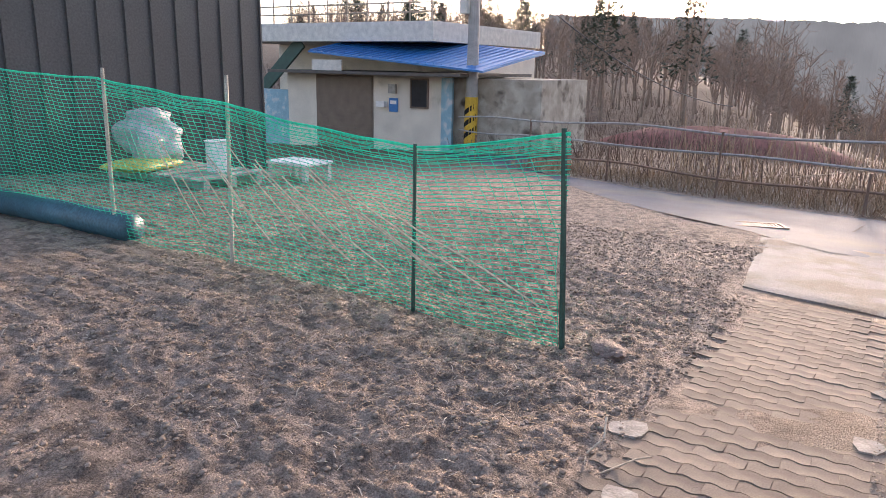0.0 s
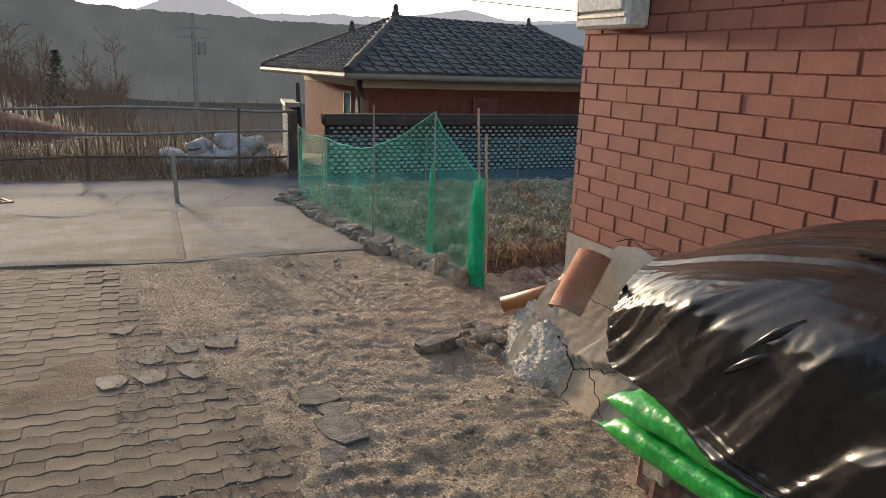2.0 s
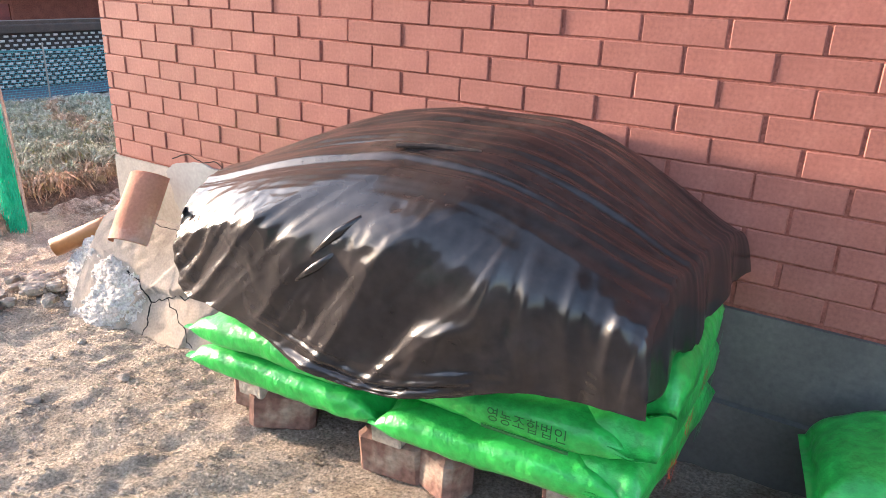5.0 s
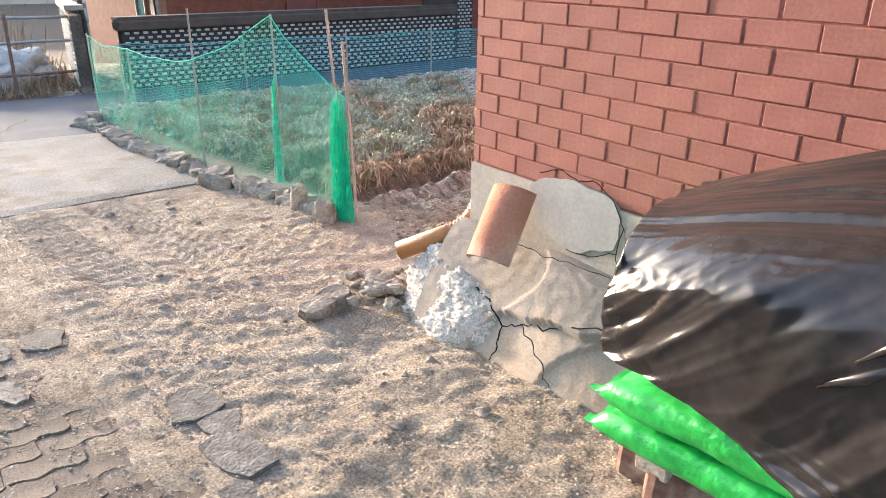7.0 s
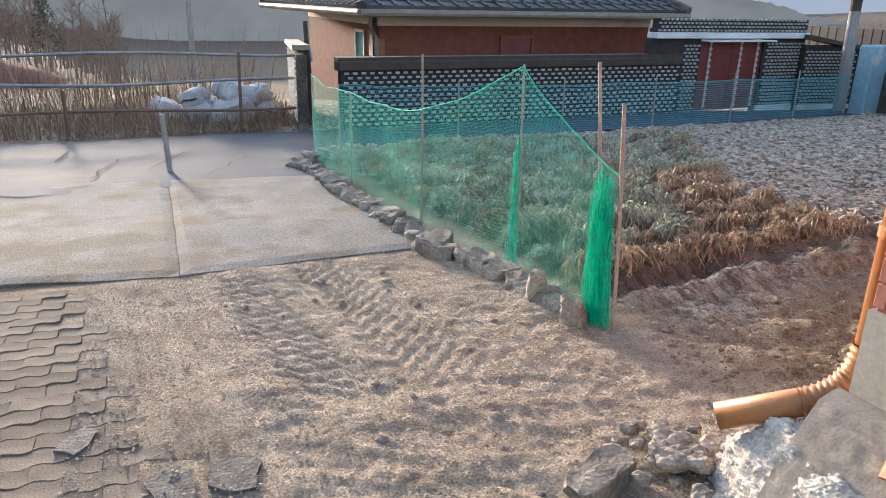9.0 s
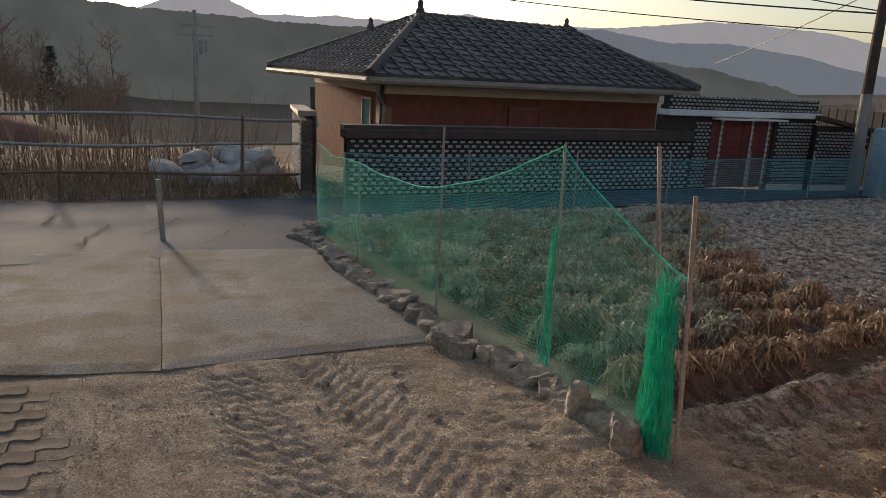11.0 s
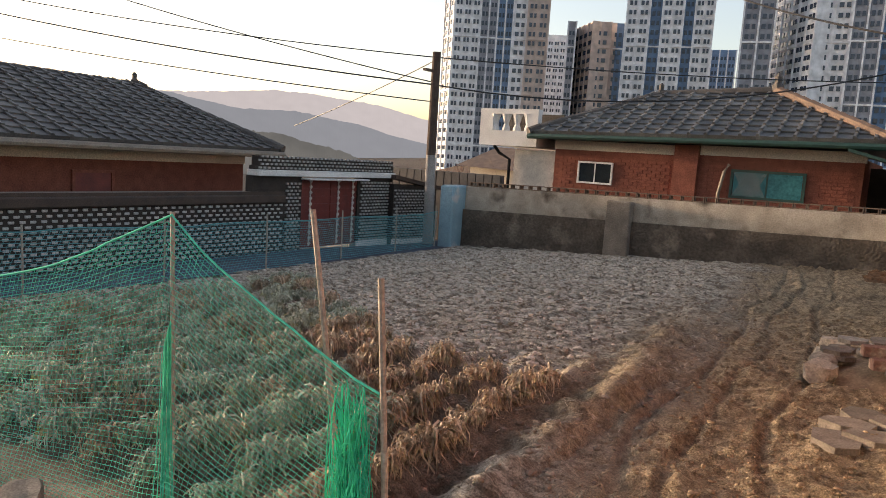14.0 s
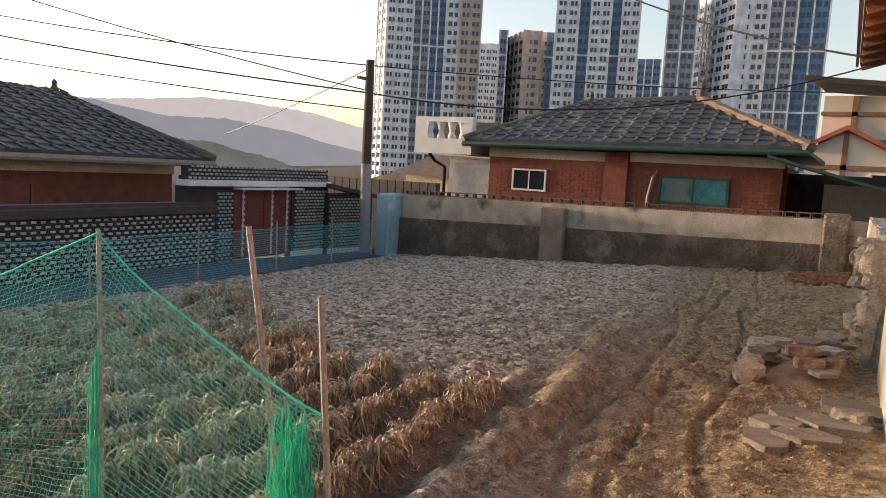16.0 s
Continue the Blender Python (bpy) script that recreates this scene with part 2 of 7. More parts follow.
M_CROPDRY = mat("withered_crop_leaf", (0.62, 0.50, 0.35), (0.26, 0.185, 0.12), 0.75, 22, 60, 0, rand=0.25, c=(0.34, 0.30, 0.12), cscale=14, ctresh=0.62)
M_CROPFROST = mat("frosted_crop_leaf", (0.66, 0.67, 0.55), (0.24, 0.265, 0.175), 0.75, 24, 60, 0, rand=0.25, c=(0.30, 0.29, 0.10), cscale=12, ctresh=0.60)
M_TIMBER = mat("orange_brown_timber", (0.27, 0.14, 0.07), (0.19, 0.10, 0.05), 0.7, 6, 60, 0.3)
M_YELLOWBAG = mat("yellow_sack", (0.50, 0.46, 0.10), (0.40, 0.37, 0.08), 0.5, 5, 40, 0.2)
M_BLUEPIPE = mat("dark_blue_pipe", (0.04, 0.10, 0.13), (0.03, 0.07, 0.09), 0.5, 5, 40, 0.2)
M_REDTILE = mat("red_clay_roof", (0.40, 0.10, 0.05), (0.30, 0.075, 0.04), 0.75, 4, 40, 0.3)
M_APTW = mat("apartment_white", (0.80, 0.80, 0.82), (0.76, 0.76, 0.78), 0.8, 0.05, 0.5, 0)
M_APTG = mat("apartment_grey", (0.30, 0.31, 0.35), (0.27, 0.28, 0.32), 0.8, 0.05, 0.5, 0)
M_APTB = mat("apartment_blue", (0.15, 0.24, 0.38), (0.13, 0.21, 0.34), 0.8, 0.05, 0.5, 0)
M_APTT = mat("apartment_tan", (0.56, 0.455, 0.40), (0.52, 0.42, 0.37), 0.8, 0.05, 0.5, 0)
M_APTWIN = mat("apartment_window", (0.055, 0.075, 0.11), (0.04, 0.055, 0.085), 0.15, 0.3, 2, 0)


# ---- building blocks ----
class Geo:
    """Collects vertices and faces of one mesh."""
    def __init__(self):
        self.v, self.f = [], []

    def add(self, verts, faces):
        k = len(self.v)
        self.v.extend(tuple(p) for p in verts)
        self.f.extend(tuple(i + k for i in q) for q in faces)
        return self

    def box(self, c, s, rz=0.0, m=None, bevel=0.0):
        x, y, z = s[0] / 2, s[1] / 2, s[2] / 2
        mm = m or Matrix.Translation(c) @ Matrix.Rotation(radians(rz), 4, "Z")
        if bevel <= 0:
            vs = [mm @ Vector((a * x, b * y, d * z)) for d in (-1, 1) for a, b in ((-1, -1), (1, -1), (1, 1), (-1, 1))]
            return self.add(vs, [(3, 2, 1, 0), (4, 5, 6, 7), (0, 1, 5, 4), (1, 2, 6, 5), (2, 3, 7, 6), (3, 0, 4, 7)])
        e = bevel
        ring = lambda a, b: [(-a + e, -b), (a - e, -b), (a, -b + e), (a, b - e), (a - e, b), (-a + e, b), (-a, b - e), (-a, -b + e)]
        vs = []
        for z0, k in ((-z, e), (-z + e, 0), (z - e, 0), (z, e)):
            vs += [mm @ Vector((px * (1 - k / x), py * (1 - k / y), z0)) for px, py in ring(x, y)]
        fs = [tuple(range(7, -1, -1)), tuple(range(24, 32))]
        for r in range(3):
            fs += [(r * 8 + i, r * 8 + (i + 1) % 8, r * 8 + 8 + (i + 1) % 8, r * 8 + 8 + i) for i in range(8)]
        return self.add(vs, fs)

    def span(self, a, b, bevel=0.0):
        """A box from one corner to the other."""
        c = [(p + q) / 2 for p, q in zip(a, b)]
        return self.box(c, [abs(q - p) for p, q in zip(a, b)], bevel=bevel)

    def prism(self, outline, h0, h1):
        """An outline in x and y raised from h0 to h1."""
        n = len(outline)
        vs = [(x, y, h0) for x, y in outline] + [(x, y, h1) for x, y in outline]
        return self.add(vs, [tuple(range(n - 1, -1, -1)), tuple(range(n, 2 * n))] + [(i, (i + 1) % n, n + (i + 1) % n, n + i) for i in range(n)])

    def tube(self, pts, r, n=6, r2=None, cap=True):
        pts = [Vector(p) for p in pts]
        k = len(pts)
        vs = []
        for i, p in enumerate(pts):
            d = (pts[min(i + 1, k - 1)] - pts[max(i - 1, 0)])
            d = d.normalized() if d.length > 1e-9 else Vector((0, 0, 1))
            s = d.cross(Vector((0, 0, 1)) if abs(d.z) < 0.9 else Vector((1, 0, 0))).normalized()
            u = s.cross(d)
            rr = r[i] if isinstance(r, list) else r if r2 is None else r + (r2 - r) * i / max(1, k - 1)
            vs += [p + (s * math.cos(2 * math.pi * j / n) + u * math.sin(2 * math.pi * j / n)) * rr for j in range(n)]
        fs = [(i * n + j, i * n + (j + 1) % n, (i + 1) * n + (j + 1) % n, (i + 1) * n + j) for i in range(k - 1) for j in range(n)]
        if cap:
            fs += [tuple(range(n - 1, -1, -1)), tuple(range((k - 1) * n, k * n))]
        return self.add(vs, fs)

    def grid(self, f, nu, nv, close=False):
        vs = [f(i / nu, j / nv) for i in range(nu + 1) for j in range(nv + 1)]
        w = nv + 1
        return self.add(vs, [(i * w + j, (i + 1) * w + j, (i + 1) * w + j + 1, i * w + j + 1) for i in range(nu) for j in range(nv)])

    def rock(self, c, s, seed, rough=0.28, n=2, flat=0.0):
        bm = bmesh.new()
        bmesh.ops.create_icosphere(bm, subdivisions=n, radius=1.0)
        for v in bm.verts:
            d = noise.noise(v.co * 1.1 + Vector((seed * 3.7, seed, 0))) * rough * 1.6 + noise.noise(v.co * 3.1 + Vector((seed, 9, 2))) * rough * 0.6
            q = Vector((max(-0.78, min(0.78, v.co.x)), max(-0.78, min(0.78, v.co.y)), max(-0.7, min(0.7 - flat, v.co.z)))) * 1.2
            v.co = q * (1 + d)
        rot = Matrix.Rotation(seed * 1.3, 4, "Z")
        k = len(self.v)
        self.v.extend(tuple(Vector(c) + rot @ Vector((v.co.x * s[0], v.co.y * s[1], v.co.z * s[2]))) for v in bm.verts)
        self.f.extend(tuple(v.index + k for v in f.verts) for f in bm.faces)
        bm.free()
        return self

    def mesh(self, name, material, smooth=False):
        me = bpy.data.meshes.new(name)
        me.from_pydata(self.v, [], self.f)
        for m in (material if isinstance(material, (list, tuple)) else [material]):
            me.materials.append(m)
        if smooth:
            me.polygons.foreach_set("use_smooth", [True] * len(me.polygons))
        me.update()
        return me


def thing(name, label, category, geo=None, material=None, at=None, group="", kind="", smooth=False):
    ob = new(name, geo.mesh(name, material, smooth) if geo else None)
    if at is not None:
        ob.matrix_basis = at if isinstance(at, Matrix) else Matrix.Translation(at)
    return tagged(ob, label, category, group, kind)


def part(name, geo, material, parent, label="", smooth=False, kind=""):
    ob = new(name, geo.mesh(name, material, smooth))
    ob.parent = parent
    return tagged(ob, label, kind=kind)


def piece(name, me, parent, m):
    ob = new(name, me)
    ob.parent = parent
    ob.matrix_basis = m
    return ob


def gz(x, y):
    """The height of the sloping yard, the road and the hill beyond."""
    z = 0.08 + 0.07 * max(-11.0, min(2.6, x))
    r = math.hypot(x, y)
    if r > 13.5:
        az = math.degrees(math.atan2(-x, y))
        if az < -90:
            az += 360
        hill = max(0.0, min(1.0, (az - 86) / 26))
        hill *= hill * (3 - 2 * hill)
        hill *= max(0.0, min(1.0, (250 - az) / 50))
        vale = max(0.0, min(1.0, (az - 33) / 20)) * (1 - hill)
        d = r - 13.5
        z += hill * (0.055 * max(0, d - 28) if d < 170 else 7.8 + 0.01 * (d - 170)) - vale * min(45.0, 0.11 * d) - hill * min(1.2, 0.05 * d)
    return z


def sm(a, b, x):
    t = max(0.0, min(1.0, (x - a) / (b - a)))
    return t * t * (3 - 2 * t)


def clod(x, y):
    """Relief of loose soil: trodden sand by the house, ruts, furrowed field, clods by the fence."""
    p = Vector((x, y, 0))
    h = 0.02 * noise.noise(p * 0.9) + 0.012 * noise.noise(p * 3.3)
    field = sm(0.35, 0.7, y) * sm(0.1, -0.4, x) * sm(-8.3, -7.9, x)
    if field:
        h += field * (0.035 * noise.noise(p * 4.5) + 0.055 * max(-0.2, noise.noise(Vector((x * 4, y * 11, 0)))) + 0.022 * noise.noise(p * 19))
    sand = sm(-4, -1.2, x) * sm(-1.9, -1.2, y) * (1 - field)
    if sand:
        q = Vector((x * 0.5 + y * 0.86, x * 0.86 - y * 0.5, 3))
        tread = 0.25 + 0.9 * sm(-0.05, 0.35, noise.noise(p * 1.3 + Vector((4, 2, 0))))
        h += sand * (0.008 * (0.5 - abs(noise.noise(Vector((q.x * 1.3, q.y * 4.2, 1)))) * 1.6)
                     + tread * 0.014 * (0.45 - abs(noise.noise(Vector((q.x * 3.6 + 0.6 * noise.noise(p * 3), q.y * 6.5, 4)))) * 1.9)
                     + 0.009 * noise.noise(Vector((q.x * 8, q.y * 12, 9))) + 0.008 * noise.noise(p * 24) + 0.004 * noise.noise(p * 47))
        # tyre marks pressed into the sand before the apron
        lane = y + 0.83 - 0.09 * (x + 2)
        press = sm(-3.0, -2.7, x) * sm(-0.9, -1.5, x) * sm(0.44, 0.34, abs(lane)) * sm(0.05, 0.10, abs(lane))
        if press:
            h = h * (1 - 0.5 * press) - press * (0.012 + 0.010 * math.cos(lane * 62) + 0.005 * math.cos(x * 62 + abs(lane) * 60))
    left = sm(-2.6, -3.2, y) * sm(-7.5, -6.0, x)
    h += left * (0.022 * noise.noise(p * 4.2) + 0.014 * noise.noise(p * 9.5) + 0.020 * noise.noise(p * 21))
    if 0.4 < y < 3.6 and x < -1.5:
        h += 0.05 * sm(0.4, 0.7, y) * sm(3.6, 3.2, y) * math.cos((x + 1.98 + 0.02 * y) / 0.40 * 6.283)
    # two wheel ruts along the side of the house, and the bank of loose earth beside them
    if y > 0.6:
        cx = -0.95 - 0.07 * (y - 2)
        for o in (-0.34, -0.10, 0.24):
            rut = (x - cx - o - 0.05 * math.sin(y * 1.7) - 0.03 * math.sin(y * 3.1 + o * 9)) / 0.032
            h += (0.010 * math.exp(-((abs(rut) - 1.7) / 0.6) ** 2) - 0.036 * math.exp(-rut ** 2)) * sm(0.6, 1.6, y) * (0.7 + 0.6 * noise.noise(Vector((o * 9, y * 0.9, 0))))
        h += 0.09 * math.exp(-((x - cx + 0.75) / 0.22) ** 2) * sm(1.0, 2.4, y) * sm(6.5, 4.5, y) * (0.7 + noise.noise(p * 3))
    return h


# ---- ground ----
APRON = [(-3.45, -2.9), (-6.55, -3.3), (-6.35, -1.6), (-6.0, 0.1), (-3.05, 0.1)]


def road_near(y):
    if y > -2.6:
        return -6.3 - 0.75 * sm(0.15, 0.6, y) - 1.0 * sm(0.5, 2.2, y)
    return -6.5 - 0.30 * (-2.6 - y) - 0.10 * (-2.6 - y) ** 2


def road_far(y):
    return -10.0 if y > -2 else -10.0 - 0.03 * (-2 - y) ** 2 - 0.12 * (-2 - y)


def on_hard(x, y):
    """1 on the road, the apron and the paving, 0 on soil."""
    r = sm(road_near(y) - 0.02, road_near(y) - 0.3, x) * sm(road_far(y) + 0.02, road_far(y) + 0.3, x) if -14 < y < 16 else 0
    a = sm(-2.9, -3.2, x) * sm(-6.4, -6.1, x) * sm(-3.2, -2.9, y) * sm(0.15, 0.0, y)
    p = sm(-3.2, -3.0, x) * sm(2.6, 2.2, x) * sm(-2.95, -2.65, y) * sm(-1.15, -1.45, y)
    return max(r, a, 0.45 * p)


def axis(spans):
    out = []
    for a, b, s in spans:
        n = max(1, round((b - a) / s))
        out += [a + (b - a) * i / n for i in range(n)]
    return out + [spans[-1][1]]


xs = axis([(-1500, -400, 220), (-400, -120, 40), (-120, -40, 8), (-40, -14, 1.6), (-14, -8, 0.3), (-8, -4, 0.11), (-4, -3, 0.055), (-3, 1.3, 0.018), (1.3, 2.6, 0.05), (2.6, 8, 0.6), (8, 40, 6), (40, 300, 60), (300, 1500, 240)])
ys = axis([(-1500, -300, 240), (-300, -100, 30), (-100, -30, 6), (-30, -12, 1.4), (-12, -6, 0.22), (-6, -3.2, 0.035), (-3.2, -1.9, 0.03), (-1.9, 0.6, 0.018), (0.6, 4.4, 0.042), (4.4, 12, 0.085), (12, 20, 0.8), (20, 60, 5), (60, 300, 40), (300, 1500, 240)])
ny = len(ys)
gv, zone = [], []
for x in xs:
    for y in ys:
        hard = on_hard(x, y)
        near = -12 < x < 4 and -14 < y < 14
        z = gz(x, y) + (clod(x, y) * (1 - hard) if near else 0) - 0.022 * hard
        if near and 0.1 < x and y > 0.1:
            z = gz(x, y) - 0.1
        if not near and math.hypot(x, y) > 30:
            z += 0.012 * min(60, math.hypot(x, y)) * noise.noise(Vector((x, y, 0)) * 0.06)
        gv.append((x, y, z))
        field = sm(0.3, 0.8, y) * sm(-0.9, -1.6, x + 0.12 * (y - 2) + 0.4 * noise.noise(Vector((x, y, 0)) * 1.3)) * sm(13, 12, y)
        sand = sm(-5.5, -2.0, x) * sm(-2.6, -1.6, y + 0.5 * noise.noise(Vector((x, y, 5)) * 0.9)) * (1 - field)
        left = sm(-1.9, -2.8, y + 0.4 * noise.noise(Vector((x, y, 9)) * 0.8)) * (1 - sand)
        bed = sm(0.35, 0.55, y) * sm(3.0, 2.8, y - 0.75 * max(0, -3.4 - x)) * sm(-1.72, -1.85, x) * sm(-7.3, -7.0, x)
        field, sand, left = field * (1 - 0.75 * bed), sand * (1 - bed), left * (1 - bed)
        track = sm(0.25, 1.1, y + 0.4 * noise.noise(Vector((x, y, 7)) * 1.7)) * sm(-2.3, -1.6, x + 0.10 * (y - 2)) * (1 - field)
        track = max(track * (1 - bed), 0.75 * sm(0.55, 0.1, abs(x + 1.62 + 0.1 * (y - 2))) * sm(1.2, 2.4, y) * sm(7, 4.5, y))
        inner = sm(20, 14, math.hypot(x, y))
        zone.append((field * inner, sand * inner, left * inner, track * inner))
ge = Geo()
ge.v = gv
ge.f = [(i * ny + j, (i + 1) * ny + j, (i + 1) * ny + j + 1, i * ny + j + 1) for i in range(len(xs) - 1) for j in range(ny - 1)]
M_GROUND = mat("bare_ground", (0.19, 0.14, 0.10), (0.12, 0.088, 0.064), 0.95, 2.0, 120, 0.7, depth=0.008, vary=0.45)
nt = M_GROUND.node_tree
hs_node = [n for n in nt.nodes if n.type == "HUE_SAT"][0]
base_link = hs_node.inputs["Color"].links[0].from_socket
at_node = nt.nodes.new("ShaderNodeAttribute")
at_node.attribute_name = "zone"
sp = nt.nodes.new("ShaderNodeSeparateColor")
nt.links.new(at_node.outputs["Color"], sp.inputs[0])
tcn = nt.nodes.new("ShaderNodeTexCoord")
# Red: field soil tones; the dark flecks also paint shade of small hollows
for chan, ca, cb, scl in (("Red", (0.56, 0.50, 0.405), (0.18, 0.145, 0.112), 14.0), ("Green", (0.50, 0.415, 0.325), (0.36, 0.29, 0.22), 5.0), ("Blue", (0.34, 0.27, 0.215), (0.15, 0.118, 0.095), 9.0), ("Alpha", (0.40, 0.31, 0.20), (0.19, 0.14, 0.09), 16.0)):
    nn = nt.nodes.new("ShaderNodeTexNoise")
    nn.inputs["Scale"].default_value, nn.inputs["Detail"].default_value, nn.inputs["Roughness"].default_value = scl, 8, 0.7
    if chan == "Red":
        lengthen = nt.nodes.new("ShaderNodeMapping")
        lengthen.inputs["Scale"].default_value = (0.45, 1.25, 1.0)
        nt.links.new(tcn.outputs["Object"], lengthen.inputs["Vector"])
        nt.links.new(lengthen.outputs["Vector"], nn.inputs["Vector"])
    else:
        nt.links.new(tcn.outputs["Object"], nn.inputs["Vector"])
    rr = nt.nodes.new("ShaderNodeValToRGB")
    rr.color_ramp.elements[0].position, rr.color_ramp.elements[1].position = 0.41, 0.58
    rr.color_ramp.elements[0].color, rr.color_ramp.elements[1].color = (*cb, 1), (*ca, 1)
    nt.links.new(nn.outputs["Fac"], rr.inputs["Fac"])
    mx = nt.nodes.new("ShaderNodeMix")
    mx.data_type = "RGBA"
    nt.links.new(at_node.outputs["Alpha"] if chan == "Alpha" else sp.outputs[chan], mx.inputs["Factor"]), nt.links.new(base_link, mx.inputs["A"]), nt.links.new(rr.outputs["Color"], mx.inputs["B"])
    base_link = mx.outputs["Result"]
nt.links.new(base_link, hs_node.inputs["Color"])
crumb = nt.nodes.new("ShaderNodeTexNoise")
crumb.inputs["Scale"].default_value, crumb.inputs["Detail"].default_value, crumb.inputs["Roughness"].default_value = 19.0, 9, 0.78
nt.links.new(tcn.outputs["Object"], crumb.inputs["Vector"])
bump_node = [n for n in nt.nodes if n.type == "BUMP"][0]
bump_node.inputs["Strength"].default_value, bump_node.inputs["Distance"].default_value = 1.0, 0.032
nt.links.new(crumb.outputs["Fac"], bump_node.inputs["Height"])
grains = nt.nodes.new("ShaderNodeTexVoronoi")
grains.inputs["Scale"].default_value, grains.inputs["Randomness"].default_value = 85.0, 1.0
nt.links.new(tcn.outputs["Object"], grains.inputs["Vector"])
grain_bump = nt.nodes.new("ShaderNodeBump")
grain_bump.inputs["Strength"].default_value, grain_bump.inputs["Distance"].default_value, grain_bump.invert = 0.7, 0.012, True
nt.links.new(grains.outputs["Distance"], grain_bump.inputs["Height"])
nt.links.new(grain_bump.outputs["Normal"], bump_node.inputs["Normal"])
ground = thing("ground", "bare trodden earth yard, furrowed field and hillside", "ground", ge, M_GROUND, kind="structure", smooth=True)
za = ground.data.color_attributes.new("zone", "FLOAT_COLOR", "POINT")
za.data.foreach_set("color", [c for q in zone for c in q])

# the road and the concrete apron
ge = Geo()
ye = axis([(-14, -4, 0.5), (-4, 4, 0.35), (4, 20, 2)])
ge.grid(lambda u, v: (lambda y: (lambda x: (x, y, gz(x, y) + 0.006 + 0.006 * noise.noise(Vector((x, y, 2)))))(road_far(y) + (road_near(y) + 0.4 * sm(-3.4, -2.9, y) * sm(0.45, 0.05, y) - road_far(y)) * v))(-14 + 34 * u), 68, 8)
road = thing("road", "narrow grey asphalt village road with hairline cracks", "road", ge, M_ROAD, kind="structure", smooth=True)
for k, (x0, y0, x1, y1) in enumerate(((-6.6, -2.0, -7.9, -1.75), (-7.0, -1.45, -8.2, -1.0), (-6.4, -0.9, -7.6, -0.35), (-8.0, -2.4, -8.9, -2.3))):
    g = Geo()
    pts = []
    for i in range(9):
        f = i / 8
        x, y = x0 + (x1 - x0) * f, y0 + (y1 - y0) * f + 0.06 * noise.noise(Vector((f * 4, k * 7, 0)))
        pts.append((x, y, gz(x, y) + 0.02))
    for a, b in zip(pts, pts[1:]):
        g.add([(a[0], a[1] - 0.012, a[2]), (a[0], a[1] + 0.012, a[2]), (b[0], b[1] + 0.012, b[2]), (b[0], b[1] - 0.012, b[2])], [(0, 1, 2, 3)])
    part("crack", g, M_BLACK, road)


def slab_sheet(corners, top, name, parent, material):
    """A cast slab with a rough broken front edge."""
    (ax, ay), (bx, by), (cx, cy), (dx, dy) = corners
    g = Geo()
    n, m = 30, 24
    def f(u, v):
        x = (ax * (1 - u) + bx * u) * (1 - v) + (dx * (1 - u) + cx * u) * v
        y = (ay * (1 - u) + by * u) * (1 - v) + (dy * (1 - u) + cy * u) * v
        e = min(u, 1 - u, v, 1 - v)
        j = 0.016 * noise.noise(Vector((x, y, 4)) * 2.5) if e < 0.001 else 0
        return (x + j, y + j * 0.6, gz(x, y) + top + 0.008 * noise.noise(Vector((x, y, 1)) * 1.5) - (0.012 if e < 0.001 else 0))
    g.grid(f, n, m)
    rim = [i * (m + 1) for i in range(n + 1)] + [n * (m + 1) + j for j in range(1, m + 1)] + [i * (m + 1) + m for i in range(n - 1, -1, -1)] + list(range(m - 1, 0, -1))
    k = len(g.v)
    for i in rim:
        x, y, z = g.v[i]
        g.v.append((x, y, z - 0.12))
    for i in range(len(rim)):
        j = (i + 1) % len(rim)
        g.f.append((rim[i], k + i, k + j, rim[j]))
    return part(name, g, material, parent, smooth=False)


apron = thing("pavement", "worn grey concrete apron beside the road", "pavement", kind="structure")
slab_sheet([(-3.0, -1.42), (-6.32, -1.30), (-6.0, 0.12), (-3.0, 0.12)], 0.012, "slab", apron, M_CONC)
slab_sheet([(-3.42, -2.95), (-6.55, -3.3), (-6.32, -1.304), (-3.0, -1.424)], 0.006, "slab", apron, M_CONC)

# ---- the red brick house ----
house = thing("brick_house", "red painted brick house with grey cement plinth", "house")
Z0 = 0.69
g = Geo().span((0.012, 0.0045, Z0), (6.0, 0.25, 3.1))
part("side_wall", Geo().span((0.012, 0.25, Z0), (0.25, 4.4, 3.1)), M_BRICK, house)
part("back_wall", Geo().span((0.25, 4.15, Z0), (6.0, 4.4, 3.1)), M_BRICK, house)
wall_core = part("front_wall", g, M_MORTAR, house)
g = Geo().span((-0.004, -0.006, -0.4), (1.7, 0.25, Z0 - 0.001))
# the plinth is darker from x 1.7 onwards
part("plinth", Geo().span((1.7, -0.006, -0.4), (6.01, 0.25, Z0 - 0.001)).span((2.2, -0.03, -0.4), (6.01, -0.006, 0.447)), M_DARKCEMENT, house, "dark cement plinth")
part("side_plinth", Geo().span((-0.004, 0.252, -0.4), (0.25, 4.4, Z0 - 0.001)), M_CEMENT, house)
part("plinth", g, M_CEMENT, house, "grey cement-rendered plinth")
g = Geo().add([(-0.05, -0.45, 3.1), (6.4, -0.45, 3.1), (6.4, 4.6, 3.1), (-0.05, 4.6, 3.1), (1.8, 2.0, 4.6), (4.2, 2.0, 4.6)], [(3, 2, 1, 0), (0, 1, 5, 4), (1, 2, 5), (2, 3, 4, 5), (3, 0, 4)])
part("roof", g, M_DARKTILE, house)

# ---- far wall across the field ----
FW = 11.2
g = Geo()


def fwz(x):
    return 0.72 + 0.0175 * (x + 8.26)


